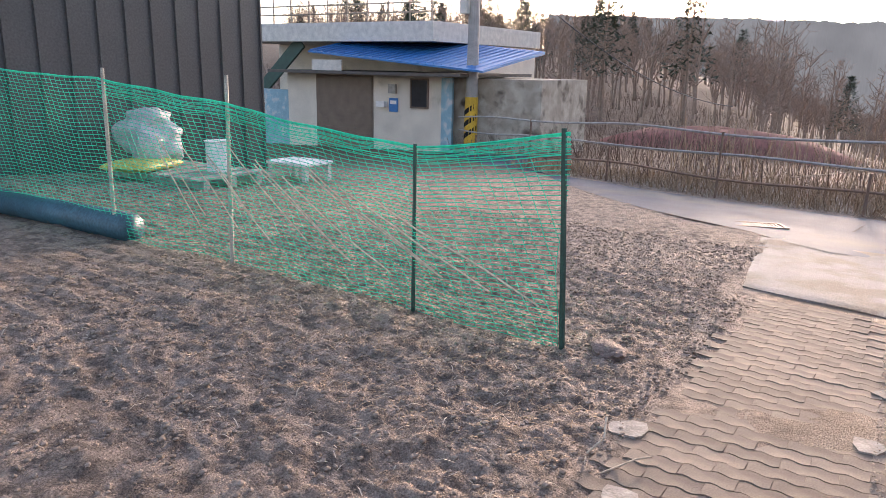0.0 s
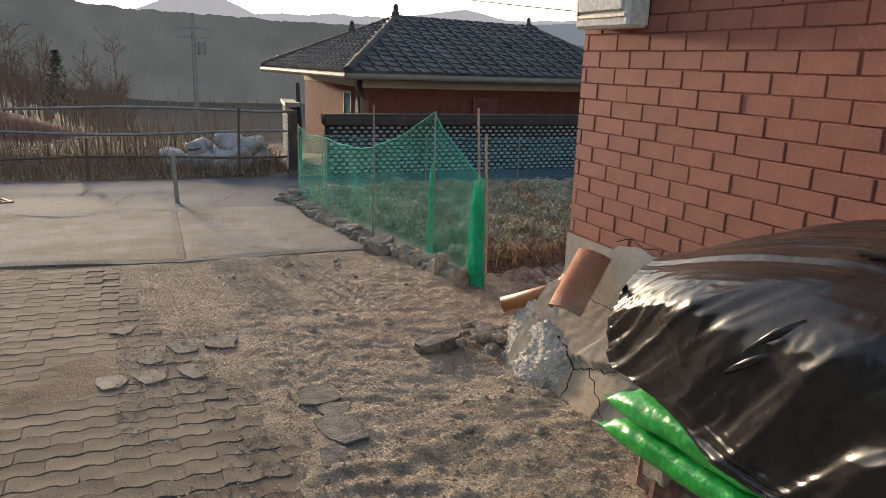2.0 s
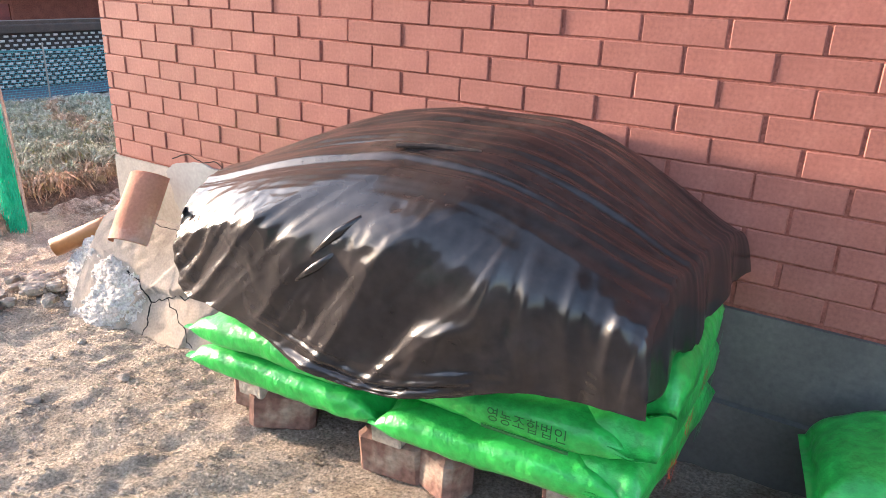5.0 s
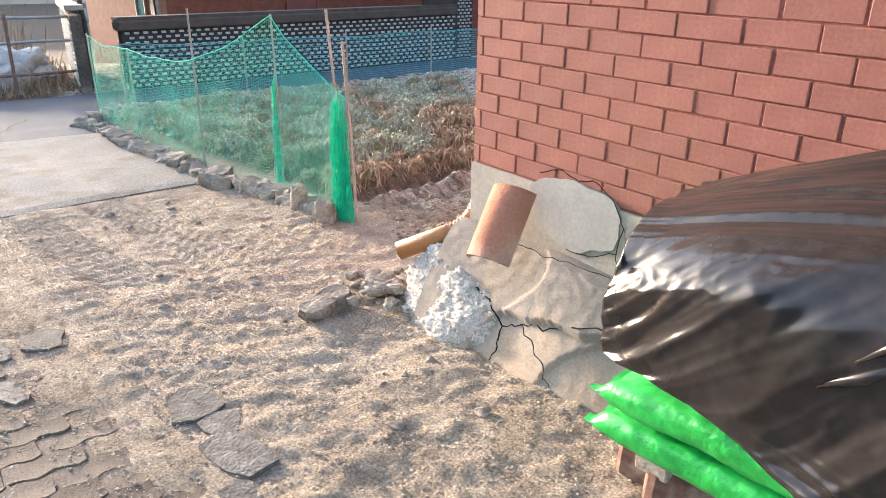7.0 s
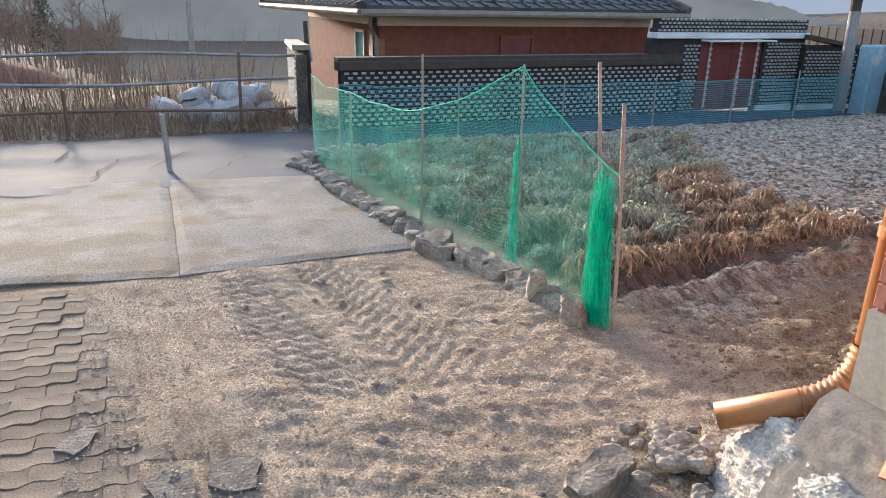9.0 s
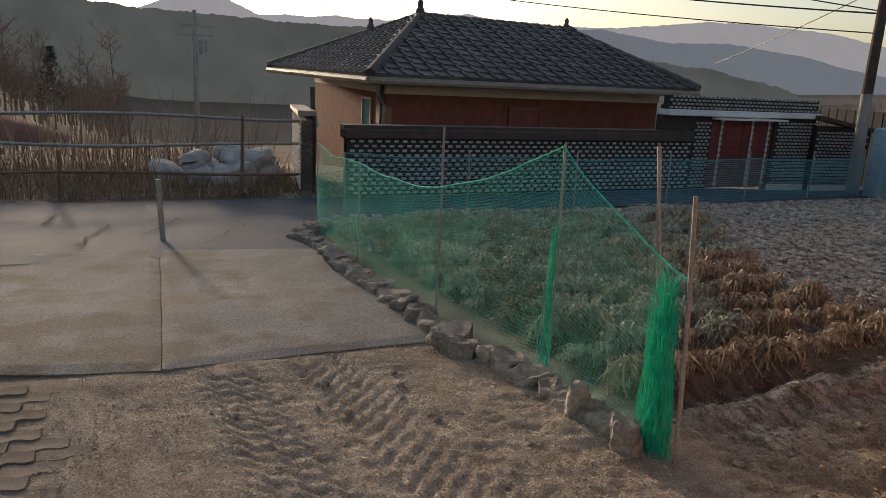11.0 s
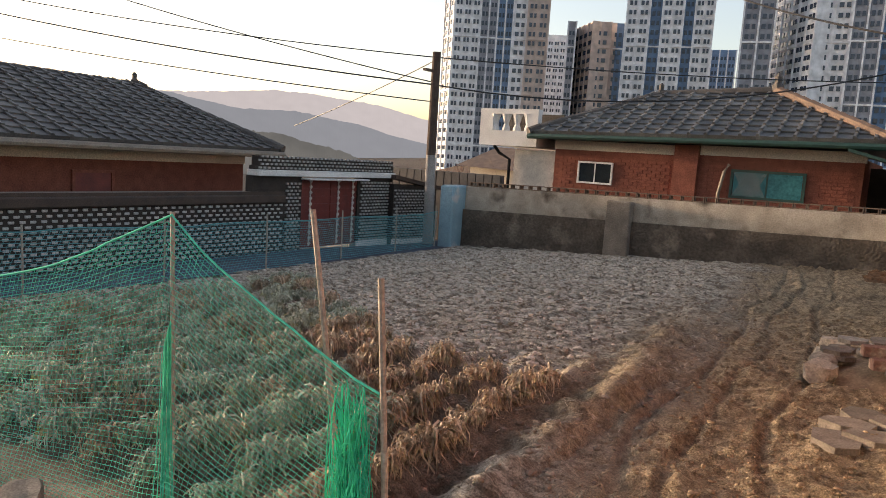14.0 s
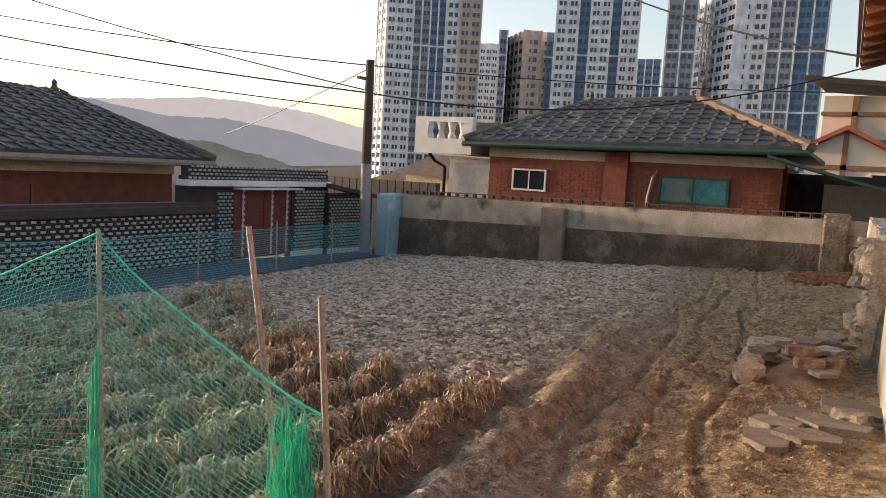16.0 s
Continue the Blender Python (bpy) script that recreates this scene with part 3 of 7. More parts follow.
def long_wall(x0, x1, y, d, zb, zt, n=60, amp=0.02):
    g = Geo()
    for side in (0, 1):
        g.grid(lambda u, v: (x0 + (x1 - x0) * u, y + (d if side else 0) + amp * noise.noise(Vector((x0 + (x1 - x0) * u, side * 9, v)) * 1.5), zb + (zt(x0 + (x1 - x0) * u) - zb) * v), n, 6)
    g.grid(lambda u, v: (x0 + (x1 - x0) * u, y + d * v + amp * noise.noise(Vector((x0 + (x1 - x0) * u, v * 9, 1)) * 1.5), zt(x0 + (x1 - x0) * u)), n, 1)
    g.span((x0 - 0.001, y, zb), (x0 + 0.02, y + d, zt(x0))).span((x1 - 0.02, y, zb), (x1 + 0.001, y + d, zt(x1)))
    return g


fwall = thing("wall_north", "stained old concrete boundary wall with dark plinth", "wall", long_wall(-8.4, 1.2, FW, 0.18, -0.8, fwz), M_OLDCONC, kind="structure", smooth=True)
part("plinth", long_wall(-8.4, 1.2, FW - 0.07, 0.1, -0.9, lambda x: 0.26 + 0.029 * (x + 8.12)), M_DARKCONC, fwall, "dark weathered concrete plinth", smooth=True)
part("buttress", Geo().span((-5.04, FW - 0.2, -0.5), (-4.60, FW + 0.05, 0.71), bevel=0.02), M_BUTTRESS, fwall)
part("buttress", Geo().span((-0.58, FW - 0.12, -0.4), (-0.22, FW + 0.12, 0.96), bevel=0.03), M_DARKCONC, fwall)
part("end_pillar", Geo().span((-8.42, FW - 0.45, -0.9), (-8.10, FW + 0.15, 0.73), bevel=0.03), M_BLUEWALL, fwall, "pillar in faded pale blue paint")
g = Geo()
for a, b, c, d in ((-0.09, -0.045, 0.09, -0.03), (-0.09, 0.03, 0.09, 0.045), (-0.09, -0.03, -0.075, 0.03), (0.075, -0.03, 0.09, 0.03)):
    g.span((a, -0.05, b), (c, 0.05, d))
cap_me = g.mesh("coping_block", M_RIDGEBROWN)
x = -7.95
while x < -0.65:
    piece("coping_block", cap_me, fwall, pose(x, FW + 0.09, fwz(x) + 0.047, 0, random.uniform(-1.5, 1.5), random.uniform(-3, 3)))
    x += 0.192

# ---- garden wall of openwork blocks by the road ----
# solid core: its near-black colour paints the shade inside the block openings
gwall = thing("wall_west", "garden wall of pale-ended blocks, shaded openings painted near-black", "wall", Geo().span((-10.18, 1.5, -0.8), (-10.0, 8.1, 0.27)).span((-10.18, 7.35, 0.27), (-10.0, 8.1, 0.75)), M_BLACKWALL, kind="structure")
part("coping", Geo().span((-10.25, 1.45, 0.272), (-9.93, 8.08, 0.42), bevel=0.02).span((-10.22, 1.45, 0.42), (-9.98, 8.08, 0.475)), M_DARKWOOD, gwall, "dark sheet-covered coping")
part("side_wall", Geo().box(None, (3.6, 0.16, 1.15), m=pose(-11.75, 1.2, -0.05, 0, 0, 170)), M_DARKCONC, gwall)
part("side_coping", Geo().box(None, (3.7, 0.26, 0.07), m=pose(-11.75, 1.2, 0.57, 0, 2, 170)), M_GUTTER, gwall)
dot = Geo().box((0, 0, 0), (0.03, 0.074, 0.036), bevel=0.005).mesh("openwork_block", M_DOT)
low_dots = Geo()
cnt = 0
for r in range(13):
    yy = 1.58 + (0.07 if r % 2 else 0)
    while yy < 8.05:
        m = pose(-9.995, yy + random.uniform(-0.004, 0.004), 0.235 - 0.072 * r)
        if cnt < 300:
            piece("openwork_block", dot, gwall, m)
            cnt += 1
        else:
            low_dots.box(None, (0.03, 0.074, 0.036), m=m)
        yy += 0.14
part("openwork_rows", low_dots, M_DOT, gwall, kind="stuff")
side_dots = Geo()
for r in range(13):
    for k in range(24):
        side_dots.box(None, (0.074, 0.03, 0.036), m=pose(-11.75, 1.2, -0.05, 0, 0, 170) @ pose(-1.7 + 0.14 * k + (0.07 if r % 2 else 0), 0.09, -0.42 + 0.072 * r))
part("openwork_rows", side_dots, M_DOT, gwall, kind="stuff")

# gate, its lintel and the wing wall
# same painted shade of openings on the gateway core, upper row and wing
gatewall = thing("wall_gate", "gateway wall with white lintel, shaded block openings painted near-black", "wall", Geo().span((-10.16, 7.45, 0.93), (-10.0, 11.2, 1.10)).span((-10.16, 8.1, -0.8), (-10.0, 8.52, 0.75)).span((-10.16, 10.1, -0.8), (-10.0, 11.2, 0.75)), M_BLACKWALL, kind="structure")
part("lintel", Geo().span((-10.22, 7.4, 0.752), (-9.9, 11.22, 0.86), bevel=0.01), M_WHITE, gatewall, "white painted lintel")
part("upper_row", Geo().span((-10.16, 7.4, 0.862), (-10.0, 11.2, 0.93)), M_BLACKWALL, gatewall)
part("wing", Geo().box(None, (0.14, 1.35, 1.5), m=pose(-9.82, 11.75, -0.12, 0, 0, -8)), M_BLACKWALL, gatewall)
part("wing_coping", Geo().box(None, (0.3, 1.45, 0.08), m=pose(-9.8, 11.75, 0.68, -9, 0, -8)), M_DARKWOOD, gatewall)
part("plinth", Geo().span((-10.2, 10.1, -0.8), (-9.97, 11.2, -0.55), bevel=0.01).box(None, (0.2, 1.35, 0.25), m=pose(-9.8, 11.75, -0.68, 0, 0, -8)), M_WHITE, gatewall)
rows = Geo()
for y0, y1, z0, n in ((7.45, 11.18, 0.895, 4), (8.10, 8.5, -0.68, 21), (10.16, 11.18, -0.52, 19)):
    for r in range(n):
        y = y0 + 0.04 + (0.052 if r % 2 else 0)
        while y < y1 - 0.04:
            rows.box((-9.99, y, z0 + 0.065 * r), (0.035, 0.058, 0.036))
            y += 0.104
for r in range(19):
    for k in range(12):
        rows.box(None, (0.03, 0.058, 0.036), m=pose(-9.82, 11.75, -0.12, 0, 0, -8) @ pose(0.08, -0.62 + 0.104 * k + (0.052 if r % 2 else 0), -0.55 + 0.065 * r))
part("openwork_rows", rows, M_DOT, gatewall, kind="stuff")
gate = thing("metal_gate", "red-brown metal double gate with white ornament strips", "gate", at=(-10.06, 9.34, -0.62))
for k in range(2):
    part("leaf", Geo().span((-0.02, -0.83 + 0.84 * k, 0.02), (0.02, -0.01 + 0.84 * k, 1.34), bevel=0.006), M_GATE, gate)
for k in range(9):
    part("rail", Geo().span((0.02, -0.82, 0.1 + 0.145 * k), (0.032, 0.82, 0.13 + 0.145 * k)), M_GATE, gate)
for y in (-0.56, 0.21, 0.64):
    strip = part("ornament_strip", Geo().span((0.02, y - 0.012, 0.05), (0.034, y + 0.012, 1.3)), M_PALE, gate, "white cast ornament strip")
    for k in range(12):
        part("ornament", Geo().box(None, (0.012, 0.062, 0.062), m=pose(0.04, y, 0.1 + 0.108 * k, 45, 0, 0)), M_PALE, strip)
part("canopy", Geo().span((-0.1, -0.85, 1.315), (0.3, 0.85, 1.345), bevel=0.008), M_WHITE, gate)


# ---- houses beyond ----
def roof_tiles(roof, a, b, c, d, nu, nv, material, parts=True, h=0.05, name="roof_tile"):
    """Courses of tiles over a slope: a, b along the eave, d, c along the ridge."""
    a, b, c, d = (Vector(p) for p in (a, b, c, d))
    nrm = (b - a).cross(d - a).normalized()
    if nrm.z < 0:
        nrm = -nrm
    g = Geo()
    made = 0
    for j in range(nv):
        v0, v1 = j / nv, (j + 1) / nv
        pl, pr = a.lerp(d, v0), b.lerp(c, v0)
        ql, qr = a.lerp(d, v1), b.lerp(c, v1)
        full = (b - a).length
        w0 = full / nu
        along = (b - a).normalized()
        s0, s1 = (pl - a).dot(along), (pr - a).dot(along)
        t0, t1 = (ql - a).dot(along), (qr - a).dot(along)
        up = (ql - pl) - along * (ql - pl).dot(along)
        o = pl - along * s0
        for i in range(nu):
            x0, x1 = i * w0, (i + 1) * w0
            lo, hi = max(x0, (s0 + t0) / 2 - w0 * 0.3), min(x1, (s1 + t1) / 2 + w0 * 0.3)
            if hi - lo < w0 * 0.25:
                continue
            q = Geo() if parts and made < 300 else g
            e0, e1 = o + along * lo, o + along * hi
            rib = w0 * 0.16
            prof = [(0, h * 1.3), (rib, h * 1.3), (rib * 1.3, h * 0.62), (hi - lo, h * 0.5)]
            vs = []
            for f, lift in ((0, 1.0), (1.04, 0.35)):
                vs += [e0 + along * s + up * f + nrm * (z + h * lift) for s, z in prof]
            vs += [e0 + along * s + nrm * 0.0 for s, z in prof]
            q.add(vs, [(0, 1, 5, 4), (1, 2, 6, 5), (2, 3, 7, 6), (8, 9, 1, 0), (9, 10, 2, 1), (10, 11, 3, 2), (8, 0, 4), (3, 11, 7)])
            if q is not g:
                part(name, q, material, roof)
                made += 1
    if g.f:
        part("roof_tile_rest", g, material, roof, kind="stuff")


def ridge_row(parent, a, b, material, r=0.1, step=0.3):
    a, b = Vector(a), Vector(b)
    n = max(2, round((b - a).length / step))
    for i in range(n):
        p, q = a.lerp(b, i / n), a.lerp(b, (i + 1.08) / n)
        part("ridge_tile", Geo().tube([p, q], r * 1.05, 8, r2=r * 0.9), material, parent)


def finial(parent, p, material, s=1.0):
    p = Vector(p)
    part("finial", Geo().tube([p, p + Vector((0, 0, 0.14 * s)), p + Vector((0, 0, 0.2 * s)), p + Vector((0, 0, 0.34 * s)), p + Vector((0, 0, 0.42 * s))], [0.15 * s, 0.13 * s, 0.08 * s, 0.09 * s, 0.03 * s], 8), material, parent)


tile_house = thing("tiled_house", "low brick house with dark grey tiled hip roof", "house")
EX, EY0, EY1, EZ = -11.6, 2.35, 9.5, 1.16
BX = -18.2
R0, R1 = (-14.9, 4.5, 2.42), (-14.9, 8.25, 2.36)
g = Geo().span((-17.6, 2.85, -1.6), (-12.2, 9.0, 1.02))
hb = part("wall", g, M_FARBRICK, tile_house, "red brick wall in shade")
part("wall_band", Geo().span((-17.62, 2.83, 0.86), (-12.18, 9.02, 1.05)), M_CREAM, tile_house)
rf = part("roof", Geo().add([(EX, EY0, EZ), (EX, EY1, EZ), (BX, EY1, EZ), (BX, EY0 - 0.5, EZ), R0, R1, (EX, EY0, EZ - 0.12), (EX, EY1, EZ - 0.12), (BX, EY1, EZ - 0.12), (BX, EY0 - 0.5, EZ - 0.12)], [(0, 1, 5, 4), (1, 2, 5), (2, 3, 4, 5), (3, 0, 4), (9, 8, 7, 6), (0, 6, 7, 1), (1, 7, 8, 2), (2, 8, 9, 3), (3, 9, 6, 0)]), M_DARKTILE, tile_house)
roof_tiles(rf, (EX, EY0, EZ), (EX, EY1, EZ), R1, R0, 24, 12, M_DARKTILE, h=0.045)
roof_tiles(rf, (BX, EY0 - 0.5, EZ), (EX, EY0, EZ), R0, R0, 22, 12, M_DARKTILE, parts=False, h=0.045)
for a, b in ((R0, R1), (R0, (EX, EY0, EZ + 0.05)), (R1, (EX, EY1, EZ + 0.05)), (R0, (BX, EY0 - 0.5, EZ + 0.05))):
    ridge_row(rf, a, b, M_RIDGE, 0.11, 0.32)
finial(rf, (R0[0], R0[1], R0[2] + 0.05), M_RIDGE, 0.75)
finial(rf, (R1[0], R1[1], R1[2] + 0.05), M_RIDGE, 0.6)
finial(rf, (-15.6, 3.6, 2.12), M_RIDGE, 0.6)
part("gutter", Geo().tube([(EX + 0.05, EY0 - 0.05, EZ - 0.06), (EX + 0.05, EY1, EZ - 0.06)], 0.065, 8).tube([(BX, EY0 - 0.55, EZ - 0.06), (EX + 0.05, EY0 - 0.05, EZ - 0.06)], 0.065, 8), M_GUTTER, tile_house, "cream gutter")
part("downpipe", Geo().tube([(EX + 0.04, EY0 + 0.15, EZ - 0.1), (EX - 0.2, EY0 + 0.2, EZ - 0.25), (-12.12, 2.78, 0.65), (-12.12, 2.78, -1.4)], 0.035, 8), M_GUTTER, tile_house)


def window(parent, c, w, h, face="x", frame_m=M_WHITE, glass=M_GLASS, mullions=1, t=0.05):
    """A window proud of its wall: frame bars and panes."""
    m = pose(*c, 0, 0, 0 if face == "y" else 90)
    g = Geo()
    for a, b in (((-w / 2 - t, -0.03, -h / 2 - t), (w / 2 + t, 0.03, -h / 2)), ((-w / 2 - t, -0.03, h / 2), (w / 2 + t, 0.03, h / 2 + t)), ((-w / 2 - t, -0.03, -h / 2), (-w / 2, 0.03, h / 2)), ((w / 2, -0.03, -h / 2), (w / 2 + t, 0.03, h / 2))):
        g.span(a, b)
    for k in range(mullions):
        x = -w / 2 + w * (k + 1) / (mullions + 1)
        g.span((x - t / 3, -0.02, -h / 2), (x + t / 3, 0.02, h / 2))
    g.v = [tuple(m @ Vector(p)) for p in g.v]
    win = part("window", g, frame_m, parent)
    for k in range(mullions + 1):
        pw = w / (mullions + 1)
        q = Geo().span((-w / 2 + pw * k + 0.01, -0.01, -h / 2), (-w / 2 + pw * (k + 1) - 0.01, 0.01, h / 2))
        q.v = [tuple(m @ Vector(p)) for p in q.v]
        part("pane", q, glass, win)
    return win


window(tile_house, (-12.17, 5.75, 0.45), 0.65, 0.36, "x", M_FARBRICK, M_GATE, 0)
window(tile_house, (-13.3, 2.84, 0.45), 0.5, 0.5, "y", M_GUTTER, M_TEAL, 0)
part("porch_post", Geo().span((-12.42, 2.75, -1.4), (-12.25, 2.86, 1.0)), M_DARKWOOD, tile_house)
part("quoin", Geo().span((-12.62, 2.8, -1.4), (-12.44, 2.85, 0.85)).span((-12.24, 2.78, -1.4), (-12.15, 2.95, 0.62)), M_TIMBER, tile_house)

# red brick house behind the far wall
red = thing("red_brick_house", "red brick house with dark tiled hip roof and green gutter", "house")
RY = 14.5
part("wall", Geo().span((-7.78, RY, -0.6), (-1.45, RY + 5, 1.72)), M_FARBRICK, red)
part("wall_band", Geo().span((-7.80, RY - 0.02, 1.63), (-4.98, RY + 0.2, 1.84)).span((-4.46, RY - 0.02, 1.66), (-1.43, RY + 0.2, 1.86)), M_CREAM, red, "cream painted band under the eave")
part("pier", Geo().span((-4.97, RY - 0.12, -0.6), (-4.47, RY + 0.1, 1.85)), M_FARBRICK, red)
ra, rb, rc, rd = (-8.25, RY - 0.5, 1.93), (-1.0, RY - 0.5, 2.0), (-3.48, RY + 2.0, 3.18), (-6.08, RY + 2.0, 3.08)
rr = part("roof", Geo().add([ra, rb, (-0.9, RY + 5.5, 2.0), (-8.6, RY + 5.5, 1.9), rd, rc, (-8.25, RY - 0.5, 1.86), (-1.0, RY - 0.5, 1.93), (-0.9, RY + 5.5, 1.9), (-8.6, RY + 5.5, 1.8)], [(0, 1, 5, 4), (1, 2, 5), (2, 3, 4, 5), (3, 0, 4), (9, 8, 7, 6), (0, 6, 7, 1), (1, 7, 8, 2), (3, 9, 6, 0)]), M_DARKTILE, red)
roof_tiles(rr, ra, rb, rc, rd, 22, 9, M_TILELIGHT, h=0.06)
ridge_row(rr, rd, rc, M_RIDGE, 0.12)
ridge_row(rr, rd, (ra[0], ra[1], ra[2] + 0.05), M_RIDGE, 0.12)
ridge_row(rr, rc, (rb[0], rb[1], rb[2] + 0.05), M_RIDGEBROWN, 0.13)
finial(rr, rd, M_RIDGE, 0.7), finial(rr, rc, M_RIDGE, 0.95), finial(rr, (rb[0], rb[1], rb[2]), M_RIDGE, 0.5)
part("gutter", Geo().tube([(ra[0], ra[1] - 0.06, ra[2] - 0.05), (rb[0], rb[1] - 0.06, rb[2] - 0.05)], 0.06, 8), M_GREENPIPE, red, "dark green gutter")
window(red, (-6.75, RY - 0.02, 1.135), 0.76, 0.42, "y", M_WHITE, M_GLASS, 1, 0.04)
w2 = window(red, (-3.10, RY - 0.02, 1.115), 1.3, 0.48, "y", M_GREENPIPE, M_TEAL, 1, 0.05)
g = Geo()
for k in range(9):
    for s in (-1, 1):
        g.box(None, (0.012, 0.012, 0.95), m=pose(-3.42, RY - 0.05, 1.115) @ pose(-0.32 + 0.08 * k, 0, 0, 0, s * 35, 0))
g.v = [(max(-3.74, min(-3.11, x)), y, max(0.88, min(1.35, z))) for x, y, z in g.v]
part("grille", g, M_PALE, w2)
part("drain_hose", Geo().tube([(-3.84, RY - 0.08, 1.5), (-3.92, RY - 0.1, 1.35), (-4.0, RY - 0.1, 0.9), (-4.0, RY - 0.1, 0.2)], 0.035, 8), M_GUTTER, red)
g = Geo()
for r in range(26):
    z = -0.1 + 0.07 * r
    if z > 1.5:
        break
    x = -7.75 + (0.1 if r % 2 else 0)
    while x < -1.66:
        if not (-3.98 < x < -2.4 and 0.78 < z < 1.42) and not (-7.36 < x < -6.32 and 0.85 < z < 1.42) and not (-5.16 < x < -4.46):
            g.box((x + 0.1, RY - 0.005, z), (0.185, 0.03, 0.058))
        x += 0.2
part("brick_bond", g, M_FARBRICK, red, kind="stuff")
part("lean_to_roof", Geo().box(None, (2.6, 2.4, 0.05), m=pose(-0.4, RY + 0.1, 1.52, 0, 15, 0)), M_GREENPIPE, red)
part("lean_to_wall", Geo().span((-1.6, RY + 1.5, -0.6), (0.8, RY + 1.7, 1.6)), M_BLACKWALL, red)
part("awning", Geo().box(None, (1.6, 0.05, 0.9), m=pose(0.1, RY - 0.4, 0.95, 12, 0, 0)), M_METALWALL, red)

white = thing("flat_roofed_house", "white rendered flat-roofed house with balustrade", "house")
part("wall", Geo().span((-8.92, RY + 0.1, -0.6), (-7.80, RY + 4, 1.56)), M_PALE, white)
part("parapet", Geo().span((-9.78, RY - 0.2, 1.64), (-8.2, RY + 4, 2.0)).span((-9.78, RY - 0.2, 2.4), (-8.2, RY, 2.52)).span((-9.78, RY - 0.2, 2.0), (-9.42, RY, 2.4)).span((-8.48, RY - 0.2, 2.0), (-8.2, RY, 2.4)), M_WHITE, white)
# dark panel: shade seen between the balusters, put into its colour
part("parapet_shade_back", Geo().span((-9.78, RY + 1.2, 2.0), (-8.2, RY + 1.3, 2.5)), M_DARKCONC, white)
for k in range(4):
    x = -9.40 + 0.30 * k
    part("baluster", Geo().tube([(x, RY - 0.1, 2.0), (x, RY - 0.1, 2.06), (x, RY - 0.1, 2.16), (x, RY - 0.1, 2.26), (x, RY - 0.1, 2.34), (x, RY - 0.1, 2.4)], [0.10, 0.10, 0.06, 0.085, 0.11, 0.13], 10), M_WHITE, white)
part("downpipe", Geo().tube([(-9.4, RY - 0.1, 1.64), (-9.3, RY, 1.46), (-9.0, RY, 1.32), (-9.0, RY, 0.0)], 0.04, 8), M_BLACK, white)
g = Geo()
for r in range(12):
    for k in range(4):
        g.box((-8.78 + 0.27 * k + (0.10 if r % 2 else 0), RY + 0.09, 0.02 + 0.125 * r), (0.27, 0.03, 0.11))
part("stone_bond", g, M_PALE, white, kind="stuff")


# ---- nets and fences ----
def strands(g, lines, r):
    """Thin three-sided cords along many lines."""
    for pts in lines:
        if len(pts) > 1:
            g.tube(pts, r, 3, cap=False)


def net_surface(path, sag=0.25, billow=0.03, seed=0):
    """A function of metres along and share of height, for a net hung between posts: x, y, foot, head."""
    acc = [0.0]
    for a, b in zip(path, path[1:]):
        acc.append(acc[-1] + math.hypot(b[0] - a[0], b[1] - a[1]))

    def f(s, v):
        s = max(0.0, min(acc[-1] - 1e-6, s))
        i = max(k for k in range(len(acc) - 1) if acc[k] <= s)
        t = (s - acc[i]) / (acc[i + 1] - acc[i])
        a, b = path[i], path[i + 1]
        x, y = a[0] + (b[0] - a[0]) * t, a[1] + (b[1] - a[1]) * t
        head = a[3] + (b[3] - a[3]) * t - sag * (acc[i + 1] - acc[i]) * 0.25 * t * (1 - t) * 4 * 0.5
        foot = a[2] + (b[2] - a[2]) * t
        w = billow * noise.noise(Vector((s * 1.3, v * 1.5, seed))) * math.sin(math.pi * max(0.05, min(1, v)))
        return Vector((x + w * 0.5, y + w + 0.012 * noise.noise(Vector((s * 9, v * 7, seed))), foot + (head - foot) * v + 0.02 * noise.noise(Vector((s * 2, v * 3, seed + 4)))))
    return f, acc[-1]


def netting(name, parent, path, cell, r, material, sag=0.25, billow=0.05, seed=0, slant=0.45, hem=None, wide=1.5):
    f, length = net_surface(path, sag, billow, seed)
    g = Geo()
    high = sum(p[3] - p[2] for p in path) / len(path)
    lines = []
    for k in range(int(high / cell) + 1):
        v = min(1.0, k * cell / high)
        m = int(length / 0.09)
        lines.append([f(length * i / m, v) for i in range(m + 1)])
    for k in range(int(length / (cell * wide)) + 1):
        lines.append([f(k * cell * wide + slant * (j / 14 - 0.5) * high, j / 14) for j in range(15)])
    strands(g, lines[:int(high / cell) + 1], r * 1.2)
    strands(g, lines[int(high / cell) + 1:], r * 0.85)
    ob = part(name, g, material, parent)
    m = int(length / 0.08)
    part("hem_cord", Geo().tube([f(length * i / m, 1.0) for i in range(m + 1)], hem or r * 2.4, 4), material, parent)
    return ob


def stake(parent, foot, head, r, material, name="post"):
    part(name, Geo().tube([foot, [(a + b) / 2 + 0.004 for a, b in zip(foot, head)], head], r, 8, r2=r * 0.9), material, parent)


garden_net = thing("garden_net_fence", "sagging green netting on thin stakes round the crop", "fence")
NETP = [(-7.05, 0.33, -0.42, 0.53), (-5.3, 0.26, -0.29, 0.57), (-3.42, 0.2, -0.15, 0.67), (-2.25, 0.28, -0.08, 1.06), (-1.95, 0.28, -0.06, 0.89), (-1.37, 0.27, -0.02, 0.69)]
netting("netting", garden_net, NETP, 0.0175, 0.0009, M_NETPALE, 0.2, 0.07, 1, hem=0.004)
